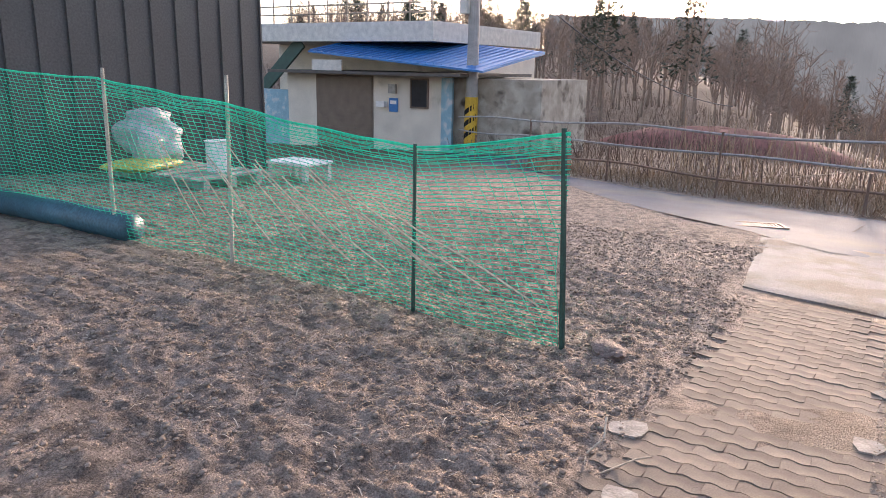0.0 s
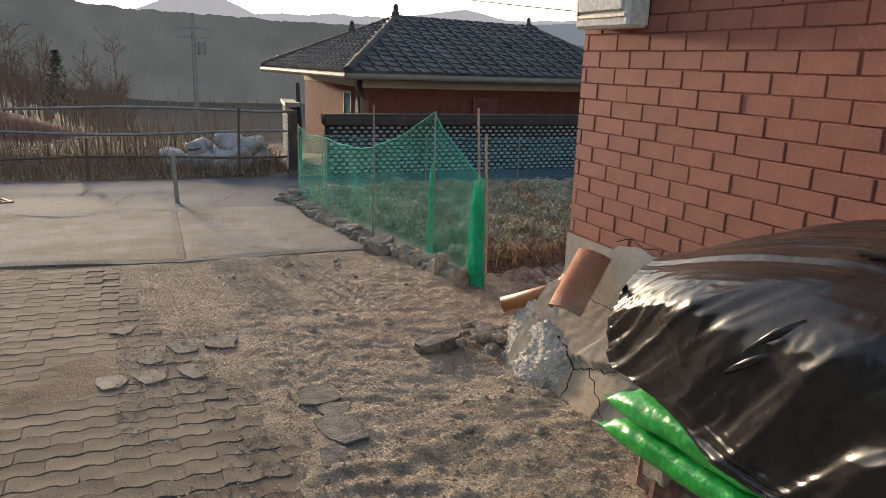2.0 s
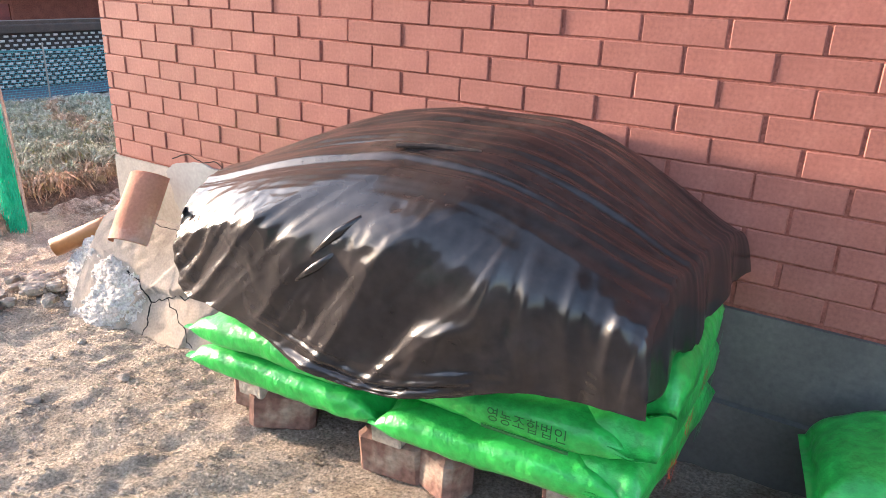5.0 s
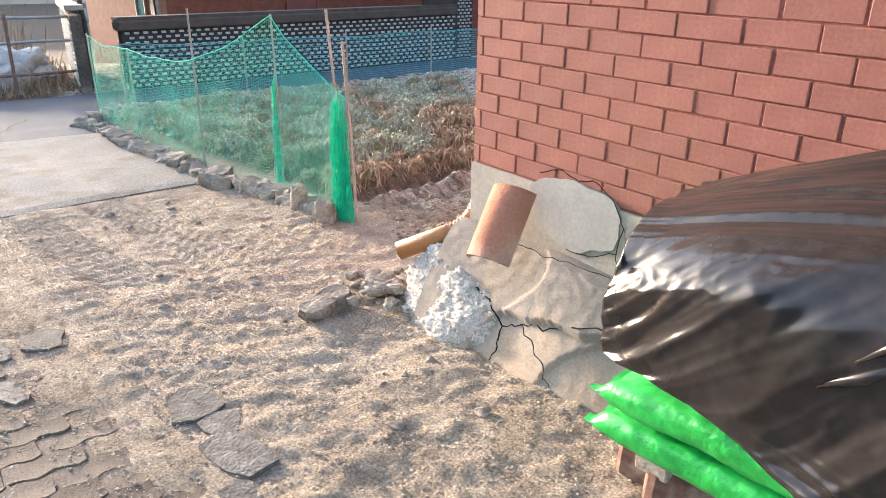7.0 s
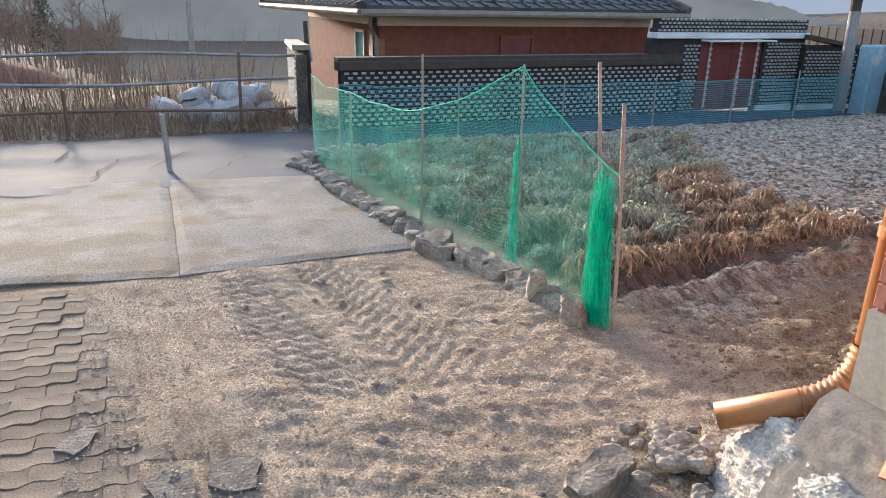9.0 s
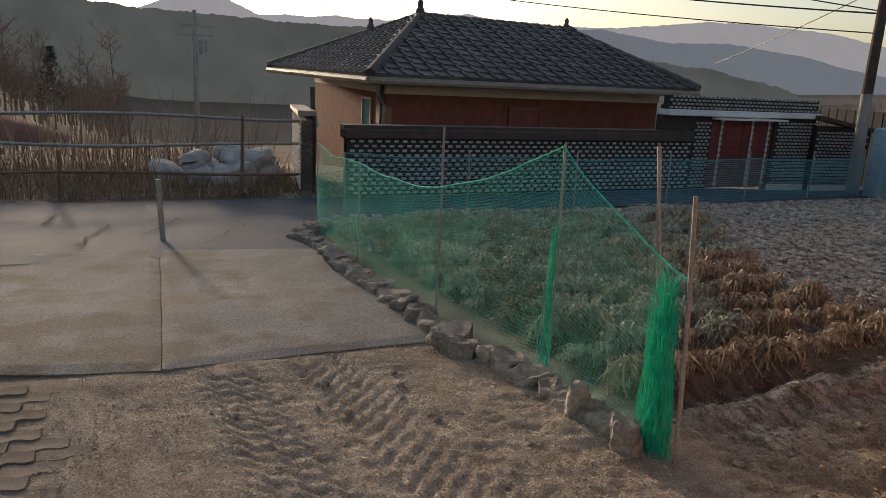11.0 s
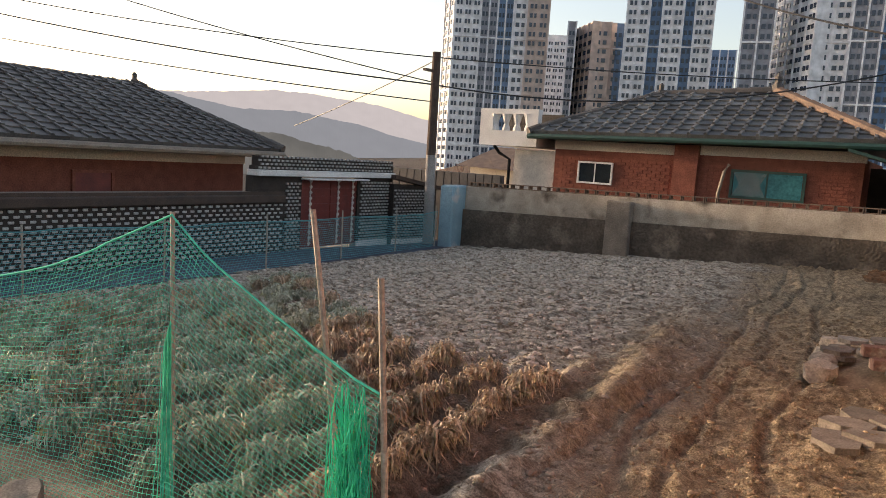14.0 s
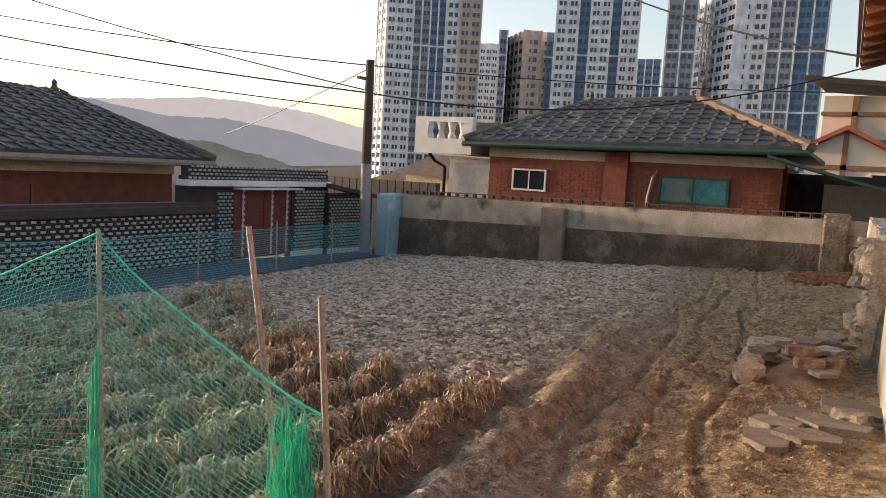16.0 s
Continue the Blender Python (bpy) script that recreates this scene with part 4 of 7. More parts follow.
for p, h, r in (((-7.05, 0.33), 0.55, 0.011), ((-5.3, 0.26), 0.56, 0.010), ((-3.42, 0.2), 1.03, 0.009), ((-2.235, 0.285), 1.065, 0.008)):
    stake(garden_net, (p[0], p[1], gz(*p) - 0.1), (p[0] - 0.03, p[1] + 0.01, h), r, M_POSTGREY)
stake(garden_net, (-1.43, 0.29, -0.1), (-1.735, 0.38, 1.12), 0.0092, M_BAMBOO, "stake")
stake(garden_net, (-1.31, 0.28, -0.1), (-1.385, 0.27, 0.985), 0.0092, M_BAMBOO, "stake")
# the gathered end of the net
g = Geo()
rnd = random.Random(4)
for k in range(125):
    a = rnd.uniform(0, 6.28)
    pts = []
    rr0 = rnd.uniform(0.0, 0.06)
    tall = rnd.uniform(0.50, 0.73)
    for j in range(9):
        v = j / 8
        rad = rr0 * (0.8 + 0.45 * (1 - v)) + 0.012
        a += rnd.uniform(-0.5, 0.5)
        pts.append((-1.46 + math.cos(a) * rad * 1.2 + 0.03 * (1 - v), 0.265 + math.sin(a) * rad * 0.7, -0.03 + tall * v))
    g.tube(pts, 0.0016, 3, cap=False)
for k in range(40):
    z = rnd.uniform(-0.02, 0.62)
    rad = 0.045 + 0.035 * (0.6 - z)
    pts = [(-1.46 + 0.03 * (0.6 - z) + math.cos(t * 0.8) * rad, 0.265 + math.sin(t * 0.8) * rad * 0.6, z + 0.03 * math.sin(t * 1.7 + k)) for t in range(9)]
    g.tube(pts, 0.0016, 3, cap=False)
part("gathered_netting", g, M_NET, garden_net, "bunched dark green netting")
g = Geo()
for k in range(16):
    x0 = rnd.uniform(-0.06, 0.05)
    g.tube([(-2.25 + x0 * (1 - v) ** 1.5 + 0.010 * noise.noise(Vector((v * 4, k, 1))), 0.27 + x0 * 0.3, -0.08 + (0.75 + x0) * v) for v in [i / 8 for i in range(9)]], 0.0018, 3, cap=False)
part("gathered_netting", g, M_NETPALE, garden_net)

yard_net = thing("yard_net_fence", "taut green netting on dark posts beside the yard", "fence")
YP = [(-0.78, -3.47, 0.03, 1.24), (-0.86, -4.52, 0.02, 1.08), (-0.99, -6.36, 0.0, 1.27), (-0.92, -7.85, 0.0, 1.42), (-0.9, -9.9, 0.0, 1.50), (-0.8, -12.3, 0.0, 1.52)]
netting("netting", yard_net, YP, 0.030, 0.0024, M_NET, 0.1, 0.10, 2, hem=0.006, wide=2.6)
f, length = net_surface(YP, 0.1, 0.06, 2)
g = Geo()
for k in range(9):
    g.tube([f(length * i / 120, 1.0 - 0.012 * k - 0.01 * noise.noise(Vector((i * 0.3, k, 1)))) for i in range(61)], 0.0022, 3, cap=False)
part("doubled_top_edge", g, M_NET, yard_net)
for k in range(13):
    g = Geo()
    s0 = 0.1 + 0.26 * k + 0.1 * (k % 3)
    g.tube([f(s0 + (1.3 - 0.07 * k) * i / 10, 0.20 + 0.03 * (k % 4) + 0.045 * i) + Vector((0.03, 0.0, 0)) for i in range(11)], 0.0065, 4, cap=False)
    part("slack_cord", g, M_STRAW, yard_net, "pale slack cord")
stake(yard_net, (-0.76, -3.43, -0.1), (-0.79, -3.51, 1.26), 0.018, M_GREENPIPE)
stake(yard_net, (-0.85, -4.52, -0.1), (-0.86, -4.52, 1.10), 0.014, M_GREENPIPE)
stake(yard_net, (-0.97, -6.36, -0.1), (-1.06, -6.42, 1.47), 0.017, M_POSTGREY)
stake(yard_net, (-0.93, -7.83, -0.1), (-0.93, -7.80, 1.50), 0.018, M_POSTGREY)
stake(yard_net, (-0.9, -9.9, -0.1), (-0.9, -9.9, 1.58), 0.018, M_POSTGREY)

road_net = thing("road_net_fence", "low blue-green netting along the edge of the field", "fence")
RP = [(-8.02, 0.9, -0.5, 0.30), (-8.05, 3.2, -0.5, 0.25), (-8.1, 5.6, -0.5, 0.22), (-8.25, 8.0, -0.52, 0.20), (-8.45, 10.75, -0.53, 0.18)]
netting("netting", road_net, RP, 0.036, 0.0030, M_NETBLUE, 0.1, 0.04, 5)
for x, y in ((-8.02, 0.9), (-8.05, 2.6), (-8.07, 4.3), (-8.12, 6.0), (-8.22, 7.7), (-8.35, 9.3), (-8.45, 10.7)):
    stake(road_net, (x, y, -0.6), (x, y, 0.31), 0.013, M_POSTGREY)

# ---- paving and stones ----
paving = thing("pavement", "old interlocking paving blocks half buried in sand", "pavement", kind="structure")
outs = []
BL, BW = 0.205, 0.103
for k in range(4):
    g = Geo()
    rn = random.Random(k)
    top = []
    for i in range(11):
        u = i / 10
        top.append((-BL / 2 + BL * u, BW / 2 + 0.010 * math.sin(u * 12.566) - 0.004))
    bot = [(x, y - BW + 0.009) for x, y in reversed(top)]
    g.prism([(x + rn.uniform(-0.0015, 0.0015), y) for x, y in top + bot], -0.05, 0.0)
    outs.append(g.mesh("paver", M_PAVER))
rn = random.Random(11)
rest = Geo()
n_p = 0
for r in range(54):
    x = -2.95 + 0.103 * r
    for c in range(8):
        y = -2.72 + 0.207 * c + (0.1 if r % 2 else 0)
        nse = noise.noise(Vector((x * 0.7, y * 1.1, 3)))
        # sand lies over the strip beside the house
        edge = min(-1.38, -1.95 + 0.24 * (x + 2.9)) + 0.25 * nse - y
        if y > min(-1.38, -1.95 + 0.24 * (x + 2.9)) + 0.25 * nse + 0.06 * math.sin(x * 5 + y * 3):
            continue
        z = gz(x, y) + 0.0 + 0.006 * nse + rn.uniform(-0.002, 0.002) - 0.003 - 0.014 * sm(0.30, 0.0, edge)
        m = pose(x, y, z, 0, -4.0, 0) @ pose(0, 0, 0, rn.uniform(-0.7, 0.7), rn.uniform(-0.9, 0.9), 90 + rn.uniform(-2.5, 2.5))
        if x < 1.6 and n_p < 300:
            piece("paver", outs[rn.randrange(4)], paving, m)
            n_p += 1
        else:
            rest.box(None, (BL - 0.004, BW - 0.006, 0.05), m=m @ pose(0, 0, -0.025))
part("paver_rest", rest, M_PAVER, paving, kind="stuff")


def stone(name, label, c, s, seed, material=M_STONE, group="", flat=0.0, n=3, rough=0.28, category="stone"):
    g = Geo().rock((0, 0, 0), s, seed, rough, n, flat)
    return thing(name, label, category, g, material, at=(c[0], c[1], c[2]), group=group)


rn = random.Random(5)
x = -7.1
k = 0
while x < -1.6:
    sx = rn.uniform(0.065, 0.12)
    y = 0.30 if x < -6.9 else 0.10 + 0.03 * math.sin(x * 3) + (0.12 if x > -2.6 else 0)
    stone("edging_stone", "rough grey edging stone below the net", (x, y - 0.02, gz(x, y) + 0.015), (sx, rn.uniform(0.06, 0.085), rn.uniform(0.06, 0.10)), k, group="stones along the net", n=3, rough=0.34, flat=0.15)
    x += sx * 1.75
    k += 1
for i in range(6):
    stone("edging_stone", "rough grey edging stone beside the road", (-7.15 + 0.12 * (i % 3), 0.45 + 0.2 * i, gz(-7.1, 1) + 0.03), (0.09, 0.08, 0.08), 60 + i, group="stones along the net", n=2)
stone("upright_stone", "broken concrete stub standing by the net", (-1.80, 0.17, 0.03), (0.05, 0.04, 0.11), 71)
stone("upright_stone", "broken concrete stub standing by the net", (-2.93, 0.12, -0.07), (0.14, 0.08, 0.07), 72, M_SLABSTONE, flat=0.3, rough=0.12)
stone("round_stone", "rounded stone at the end of the net", (-1.47, 0.17, 0.04), (0.06, 0.05, 0.07), 73)
stone("flat_rock", "long grey rock lying in the sand", (-0.37, -0.46, 0.08), (0.145, 0.06, 0.05), 74, flat=0.25, rough=0.16)
stone("yard_stone", "reddish stone at the foot of the net post", (-0.90, -3.20, 0.02), (0.12, 0.09, 0.05), 75, M_PROPSTONE)
for i, (px, py, sx, sy) in enumerate(((-0.47, -1.91, 0.085, 0.07), (-0.47, -1.76, 0.075, 0.06), (-0.49, -1.60, 0.11, 0.055), (-0.86, -1.60, 0.10, 0.075), (0.02, -2.80, 0.10, 0.09), (0.0, -1.14, 0.12, 0.085), (0.34, -1.16, 0.15, 0.075), (-0.85, -1.42, 0.12, 0.08), (-0.72, -1.76, 0.075, 0.06), (-1.25, -1.87, 0.09, 0.05), (0.62, -2.63, 0.09, 0.07), (0.17, -1.12, 0.08, 0.07), (0.55, -1.22, 0.09, 0.05))):
    rs = random.Random(300 + i)
    ol = []
    for q in range(9):
        a = 6.283 * q / 9 + rs.uniform(-0.28, 0.28)
        k = (abs(math.cos(a)) ** 3.5 + abs(math.sin(a)) ** 3.5) ** (-1 / 3.5) * rs.uniform(0.72, 1.1)
        ol.append((math.cos(a) * sx * k, math.sin(a) * sy * k))
    g = Geo().prism(ol, -0.04, 0.003)
    hd = on_hard(px, py)
    thing("flat_stone", "worn flat stone bedded among the paving", "stone", g, M_SLABSTONE if i in (0, 1, 2, 4, 10) else M_FLAT, at=pose(px, py, max(gz(px, py) + clod(px, py) * (1 - hd) - 0.022 * hd + 0.004, gz(px, py) + 0.002), rs.uniform(-1.5, 1.5), -4 + rs.uniform(-1.5, 1.5), rs.uniform(-20, 20)), group="flat stones in the paving")
rn = random.Random(8)
for i in range(42):
    a, d = rn.uniform(0, 6.28), abs(rn.gauss(0, 0.12))
    px, py = -0.40 + math.cos(a) * d * 1.0, -0.22 + math.sin(a) * d
    s = rn.uniform(0.012, 0.034)
    stone("pebble", "small stone washed out below the downpipe", (px, py, gz(px, py) + s * 0.6 + 0.02), (s * 1.2, s, s * 0.8), 100 + i, M_STONE, "stones below the downpipe", n=2)
rn = random.Random(18)
for i in range(30):
    px, py = rn.uniform(-3.0, 1.0), rn.uniform(-1.5, 0.1)
    s = rn.uniform(0.008, 0.024)
    stone("pebble", "small loose stone on the sand", (px, py, gz(px, py) + clod(px, py) + s * 0.3), (s * 1.3, s, s * 0.8), 160 + i, M_STONE, "loose stones", n=1)

# ---- bricks of the house front ----
brick_me = []
PITCH, COURSE = 0.194, 0.0645
for k, w in enumerate((0.187, 0.186, 0.188)):
    brick_me.append(Geo().box((0, 0, 0), (w, 0.05, 0.0602), bevel=0.0025).mesh("brick", M_BRICK))
rn = random.Random(2)
more = Geo()
for r in range(37):
    z = 0.696 + COURSE * (r + 0.5)
    x = (0.035 if r % 2 == 0 else 0.1235) - PITCH
    while x < 4.4:
        lo, hi = x + 0.0035, x + PITCH - 0.0035
        if lo < 0.0:
            if hi > 0.015:
                if r < 15:
                    piece("brick", Geo().box((0, 0, 0), (hi, 0.05, 0.0602), bevel=0.0025).mesh("brick", M_BRICK), wall_core, pose(hi / 2, 0.025, z))
                else:
                    more.box((hi / 2, 0.025, z), (hi, 0.05, 0.0602))
        elif r < 15 and x < 3.6:
            piece("brick", brick_me[rn.randrange(3)], wall_core, pose((lo + hi) / 2 + rn.uniform(-0.002, 0.002), 0.025 + rn.uniform(-0.0018, 0.0018), z + rn.uniform(-0.0012, 0.0012), 0, rn.uniform(-0.25, 0.25), 0))
        else:
            more.box(((lo + hi) / 2, 0.025, z), (hi - lo, 0.05, 0.0602))
        x += PITCH
part("brick_rest", more, M_BRICK, wall_core, kind="stuff")

# plaster patch, cracks and the broken cement apron at the foot of the wall
patch = Geo()
ol = []
for i in range(60):
    a = 6.283 * i / 60
    rx, rz = 0.19, 0.125
    d = 1 + 0.25 * noise.noise(Vector((math.cos(a) * 1.5, math.sin(a) * 1.5, 7))) + 0.10 * noise.noise(Vector((math.cos(a) * 5, math.sin(a) * 5, 3)))
    ol.append((0.52 + math.cos(a) * rx * d, 0.63 + math.sin(a) * rz * d))
n = len(ol)
patch.add([(x, -0.011, z) for x, z in ol] + [(x, 0.0, z) for x, z in ol], [tuple(range(n - 1, -1, -1))] + [(i, (i + 1) % n, n + (i + 1) % n, n + i) for i in range(n)])
M_PATCH = mat("pale_cement_patch", (0.43, 0.415, 0.39), (0.35, 0.335, 0.315), 0.9, 5, 70, 0.1, depth=0.004, vary=0.1)
part("cement_patch", patch, M_PATCH, house, "pale cracked cement patch")


def crack(parent, pts, w=0.005, y=-0.013):
    g = Geo()
    fine = []
    for (a, b), (c, d) in zip(pts, pts[1:]):
        for i in range(5):
            t = i / 5
            fine.append((a + (c - a) * t + 0.007 * noise.noise(Vector((a * 40 + t * 9, b * 30, 1))), b + (d - b) * t + 0.007 * noise.noise(Vector((a * 40, b * 30 + t * 9, 5)))))
    fine.append(pts[-1])
    for (a, b), (c, d) in zip(fine, fine[1:]):
        dx, dz = c - a, d - b
        ln = math.hypot(dx, dz) or 1
        nx, nz = -dz / ln * w / 2, dx / ln * w / 2
        g.add([(a + nx, y, b + nz), (a - nx, y, b - nz), (c - nx, y, d - nz), (c + nx, y, d + nz)], [(0, 1, 2, 3)])
    part("crack", g, M_BLACK, parent)


crack(house, [(0.36, 0.735), (0.45, 0.765), (0.53, 0.745), (0.6, 0.76), (0.68, 0.715), (0.725, 0.64), (0.705, 0.55), (0.73, 0.47)], 0.004)
crack(house, [(0.705, 0.55), (0.60, 0.505), (0.5, 0.50)], 0.003)


def fillet(x, v):
    """The sloping cement at the foot of the wall: metres along it, and share of the way down."""
    top = 0.475 - 0.03 * abs(x - 0.5) + 0.012 * noise.noise(Vector((x * 3, 1, 1)))
    reach = 0.27 + 0.05 * noise.noise(Vector((x * 2.2, 5, 1))) - 0.05 * max(0, x - 0.9)
    low = gz(x, -0.3) - 0.04
    z = top - (top - low) * v ** 1.5
    lift = 0.006 * noise.noise(Vector((x * 3.0, v * 2.5, 3))) + 0.003 * noise.noise(Vector((x * 24, v * 18, 4)))
    plate = 0.020 if x < 0.40 + 0.10 * math.sin(v * 5) else 0.0 if v > 0.62 - 0.35 * (x - 0.5) + 0.06 * noise.noise(Vector((x * 9, 2, 2))) else 0.026
    plate -= 0.012 if x > 0.80 + 0.16 * math.sin(v * 4 + 1) else 0.0
    return Vector((x, -0.004 - reach * v - (lift + plate) * 0.7 * min(1, v * 5), z + (lift + plate) * 0.8 * min(1, v * 5)))


footing = thing("broken_cement_footing", "cracked grey cement sloping from the wall to the ground", "footing")
part("slab", Geo().grid(lambda u, v: tuple(fillet(-0.03 + 1.7 * u, v)), 220, 70), M_FOOT, footing, smooth=True)


def footing_crack(pts, w):
    g = Geo()
    line = []
    for (x0, v0), (x1, v1) in zip(pts, pts[1:]):
        for i in range(8):
            t = i / 8
            x, v = x0 + (x1 - x0) * t, v0 + (v1 - v0) * t
            line.append(fillet(x + 0.018 * noise.noise(Vector((x * 25, v * 25, 1))), min(1, max(0, v + 0.04 * noise.noise(Vector((x * 25, v * 25, 7)))))) + Vector((0, -0.0008, 0.0008)))
    for k, (p, q) in enumerate(zip(line, line[1:])):
        ww = w * (0.5 + 0.8 * abs(noise.noise(Vector((k * 0.4, w * 90, 2)))))
        s = (q - p).cross(Vector((0, -0.7, 0.7)))
        s = s.normalized() * ww if s.length > 1e-9 else Vector((ww, 0, 0))
        g.add([p - s, p + s, q + s, q - s], [(0, 1, 2, 3)])
    part("crack", g, M_BLACK, footing)


footing_crack([(0.16, 0.55), (0.30, 0.60), (0.40, 0.72), (0.42, 0.85), (0.40, 1.0)], 0.004)
footing_crack([(0.40, 0.72), (0.55, 0.62), (0.75, 0.50), (0.95, 0.40), (1.1, 0.2)], 0.003)
footing_crack([(0.48, 0.66), (0.62, 0.80), (0.72, 0.92), (0.76, 1.0)], 0.0025)
footing_crack([(0.25, 0.10), (0.45, 0.15), (0.70, 0.06), (0.95, 0.10)], 0.002)
g = Geo()


def lump(u, v):
    a, e = u * 6.283, v * math.pi * 0.5
    d = Vector((math.cos(a) * math.cos(e), math.sin(a) * math.cos(e), math.sin(e)))
    q = 1 + 0.16 * noise.noise(d * 1.6 + Vector((3, 1, 1))) + 0.07 * noise.noise(d * 5) + 0.035 * noise.noise(d * 14) + 0.022 * noise.noise(d * 38)
    return (0.13 + d.x * 0.43 * q, -0.05 + d.y * 0.235 * q, 0.0 + math.copysign(abs(d.z) ** 0.9, d.z) * 0.335 * q)


g.grid(lump, 190, 80)
rs = random.Random(90)
chip = Geo().rock((0, 0, 0), (1, 1, 1), 2, 0.35, 1)
for k in range(1400):
    cx, cy, cz = lump(rs.random(), rs.random() ** 1.3 * 0.9)
    s = 0.003 + 0.009 * rs.random() ** 3
    sx, sy = rs.uniform(0.7, 1.4) * s, rs.uniform(0.7, 1.4) * s
    g.add([(cx + vx * sx, cy + vy * sy, cz + vz * s * 0.7) for vx, vy, vz in chip.v], chip.f)
thing("concrete_lump", "crumbling whitish lime concrete lump at the house corner", "concrete lump", g, M_ROUGHCONC)

# the roof tile that leans on the wall
g = Geo()
for rr in (0.105, 0.090):
    g.grid(lambda u, v: (rr * math.cos(math.pi * (0.06 + 0.88 * u)), rr * math.sin(math.pi * (0.06 + 0.88 * u)) * 0.8, (v - 0.5) * 0.30 * (1 + 0.0 * u)), 14, 4)
w = 15 * 5
for i in range(14):
    for j0 in (0, 4):
        g.f.append((i * 5 + j0, (i + 1) * 5 + j0, w + (i + 1) * 5 + j0, w + i * 5 + j0))
for j in range(4):
    g.f += [(j, j + 1, w + j + 1, w + j), (70 + j, 71 + j, w + 71 + j, w + 70 + j)]
TS = 0.88
T, B = Vector((0.30, -0.062, 0.645)), Vector((0.337, -0.20, 0.452))
up = (T - B).normalized()
out = (Vector((0.15, -1, 0.2)) - up * up.dot(Vector((0.15, -1, 0.2)))).normalized()
side = out.cross(up)
tm = Matrix((side, out, up)).transposed().to_4x4()
tm = tm @ Matrix.Diagonal((TS, TS, TS, 1))
tm.translation = (T + B) / 2
thing("terracotta_tile", "curved terracotta roof tile leaning on the wall", "roof tile", g, M_TERRA, at=tm, smooth=True)

# downpipe
pipe = thing("downpipe", "copper-brown plastic downpipe with corrugated bend", "downpipe")
part("upright", Geo().tube([(-0.04, 0.085, 3.1), (-0.04, 0.085, 0.56)], 0.034, 16), M_PIPE, pipe, smooth=True)
E0, E1 = Vector((-0.04, 0.085, 0.56)), Vector((-0.25, -0.175, 0.285))
d = (E1 - E0 - Vector((0, 0, -0.14))).normalized()
bend = []
for i in range(37):
    t = i / 36
    bend.append((E0 * (1 - t) ** 2 + (E0 + Vector((0, 0, -0.14))) * 2 * t * (1 - t) + (E0 + Vector((0, 0, -0.14)) + d * 0.14) * t * t))
g = Geo()
g.tube(bend, [0.038 + 0.004 * math.cos(i * 2.1) for i in range(37)], 16, cap=False)
part("corrugated_bend", g, M_PIPE, pipe, smooth=True)
g = Geo().tube([bend[-1] - d * 0.01, E1], 0.039, 18, cap=False)
g.tube([E1, bend[-1]], 0.035, 18, cap=False)
g.f += [(18 + j, 18 + (j + 1) % 18, 36 + (j + 1) % 18, 36 + j) for j in range(18)]
part("outlet", g, M_PIPE, pipe, smooth=True)
for z in (0.85, 1.9):
    part("bracket", Geo().tube([(-0.04, 0.085, z), (-0.04, 0.085, z + 0.03)], 0.039, 16), M_PIPE, pipe)

# meter box high on the corner
box_m = thing("meter_box", "white plastic meter box on the brick wall", "meter box", at=(0.248, -0.053, 1.812))
part("body", Geo().box((0, 0, 0), (0.34, 0.10, 0.52), bevel=0.010), M_WHITE, box_m)
part("door", Geo().box((0.0, -0.055, 0.01), (0.28, 0.012, 0.42), bevel=0.004), M_WHITE, box_m)
part("seam", Geo().span((-0.155, -0.056, -0.222), (0.155, -0.050, -0.21)).span((-0.155, -0.056, -0.21), (-0.146, -0.050, 0.23)), M_STEEL, box_m)


# ---- the covered stack of sacks ----
def sack_mesh(L, W, H, seed):
    """A filled plastic sack lying flat, with sealed flat ends, pleats and dents."""
    g = Geo()

    def f(u, v):
        a = v * 6.283
        x = (u - 0.5) * L
        e = max(0.0, 1 - (abs(2 * u - 1) / 0.93) ** 6)
        hz = H / 2 * (0.06 + 0.94 * e ** 0.6)
        wy = W / 2 * (0.93 + 0.07 * e)
        c, s = math.cos(a), math.sin(a)
        y = wy * math.copysign(abs(c) ** 0.55, c)
        z = hz * math.copysign(abs(s) ** 0.75, s)
        near_end = sm(0.55, 0.95, abs(2 * u - 1))
        z += 0.010 * noise.noise(Vector((x * 6, y * 6, seed))) + 0.003 * (1 - 2.6 * abs(noise.noise(Vector((x * 6 + y * 3, y * 15, seed + 3))))) + 0.003 * (1 - 2.6 * abs(noise.noise(Vector((x * 14 + y * 9, y * 22, seed + 8)))))
        z += near_end * 0.007 * math.sin(y * 85 + 3 * noise.noise(Vector((x * 8, y * 5, seed))))
        z -= 0.012 * (1 - e) * (1 + noise.noise(Vector((y * 8, seed, 1))))
        y += 0.005 * noise.noise(Vector((x * 7, z * 12, seed + 1))) - 0.004 * abs(noise.noise(Vector((x * 13, z * 40, seed + 6)))) * (1 if c < 0 else -1)
        return (x, y, z)
    g.grid(f, 64, 40)
    return g


def lettering(parent, body, size, material, m):
    """Printed characters as one flat mesh lying on a sack."""
    cu = bpy.data.curves.new("lettering", "FONT")
    cu.body, cu.size, cu.align_x, cu.align_y = body, size, "CENTER", "CENTER"
    ob = bpy.data.objects.new("lettering", cu)
    me = bpy.data.meshes.new_from_object(ob)
    me.materials.append(material)
    bpy.data.objects.remove(ob)
    pr = piece("print", me, parent, m)
    return tagged(pr, "printed lettering")


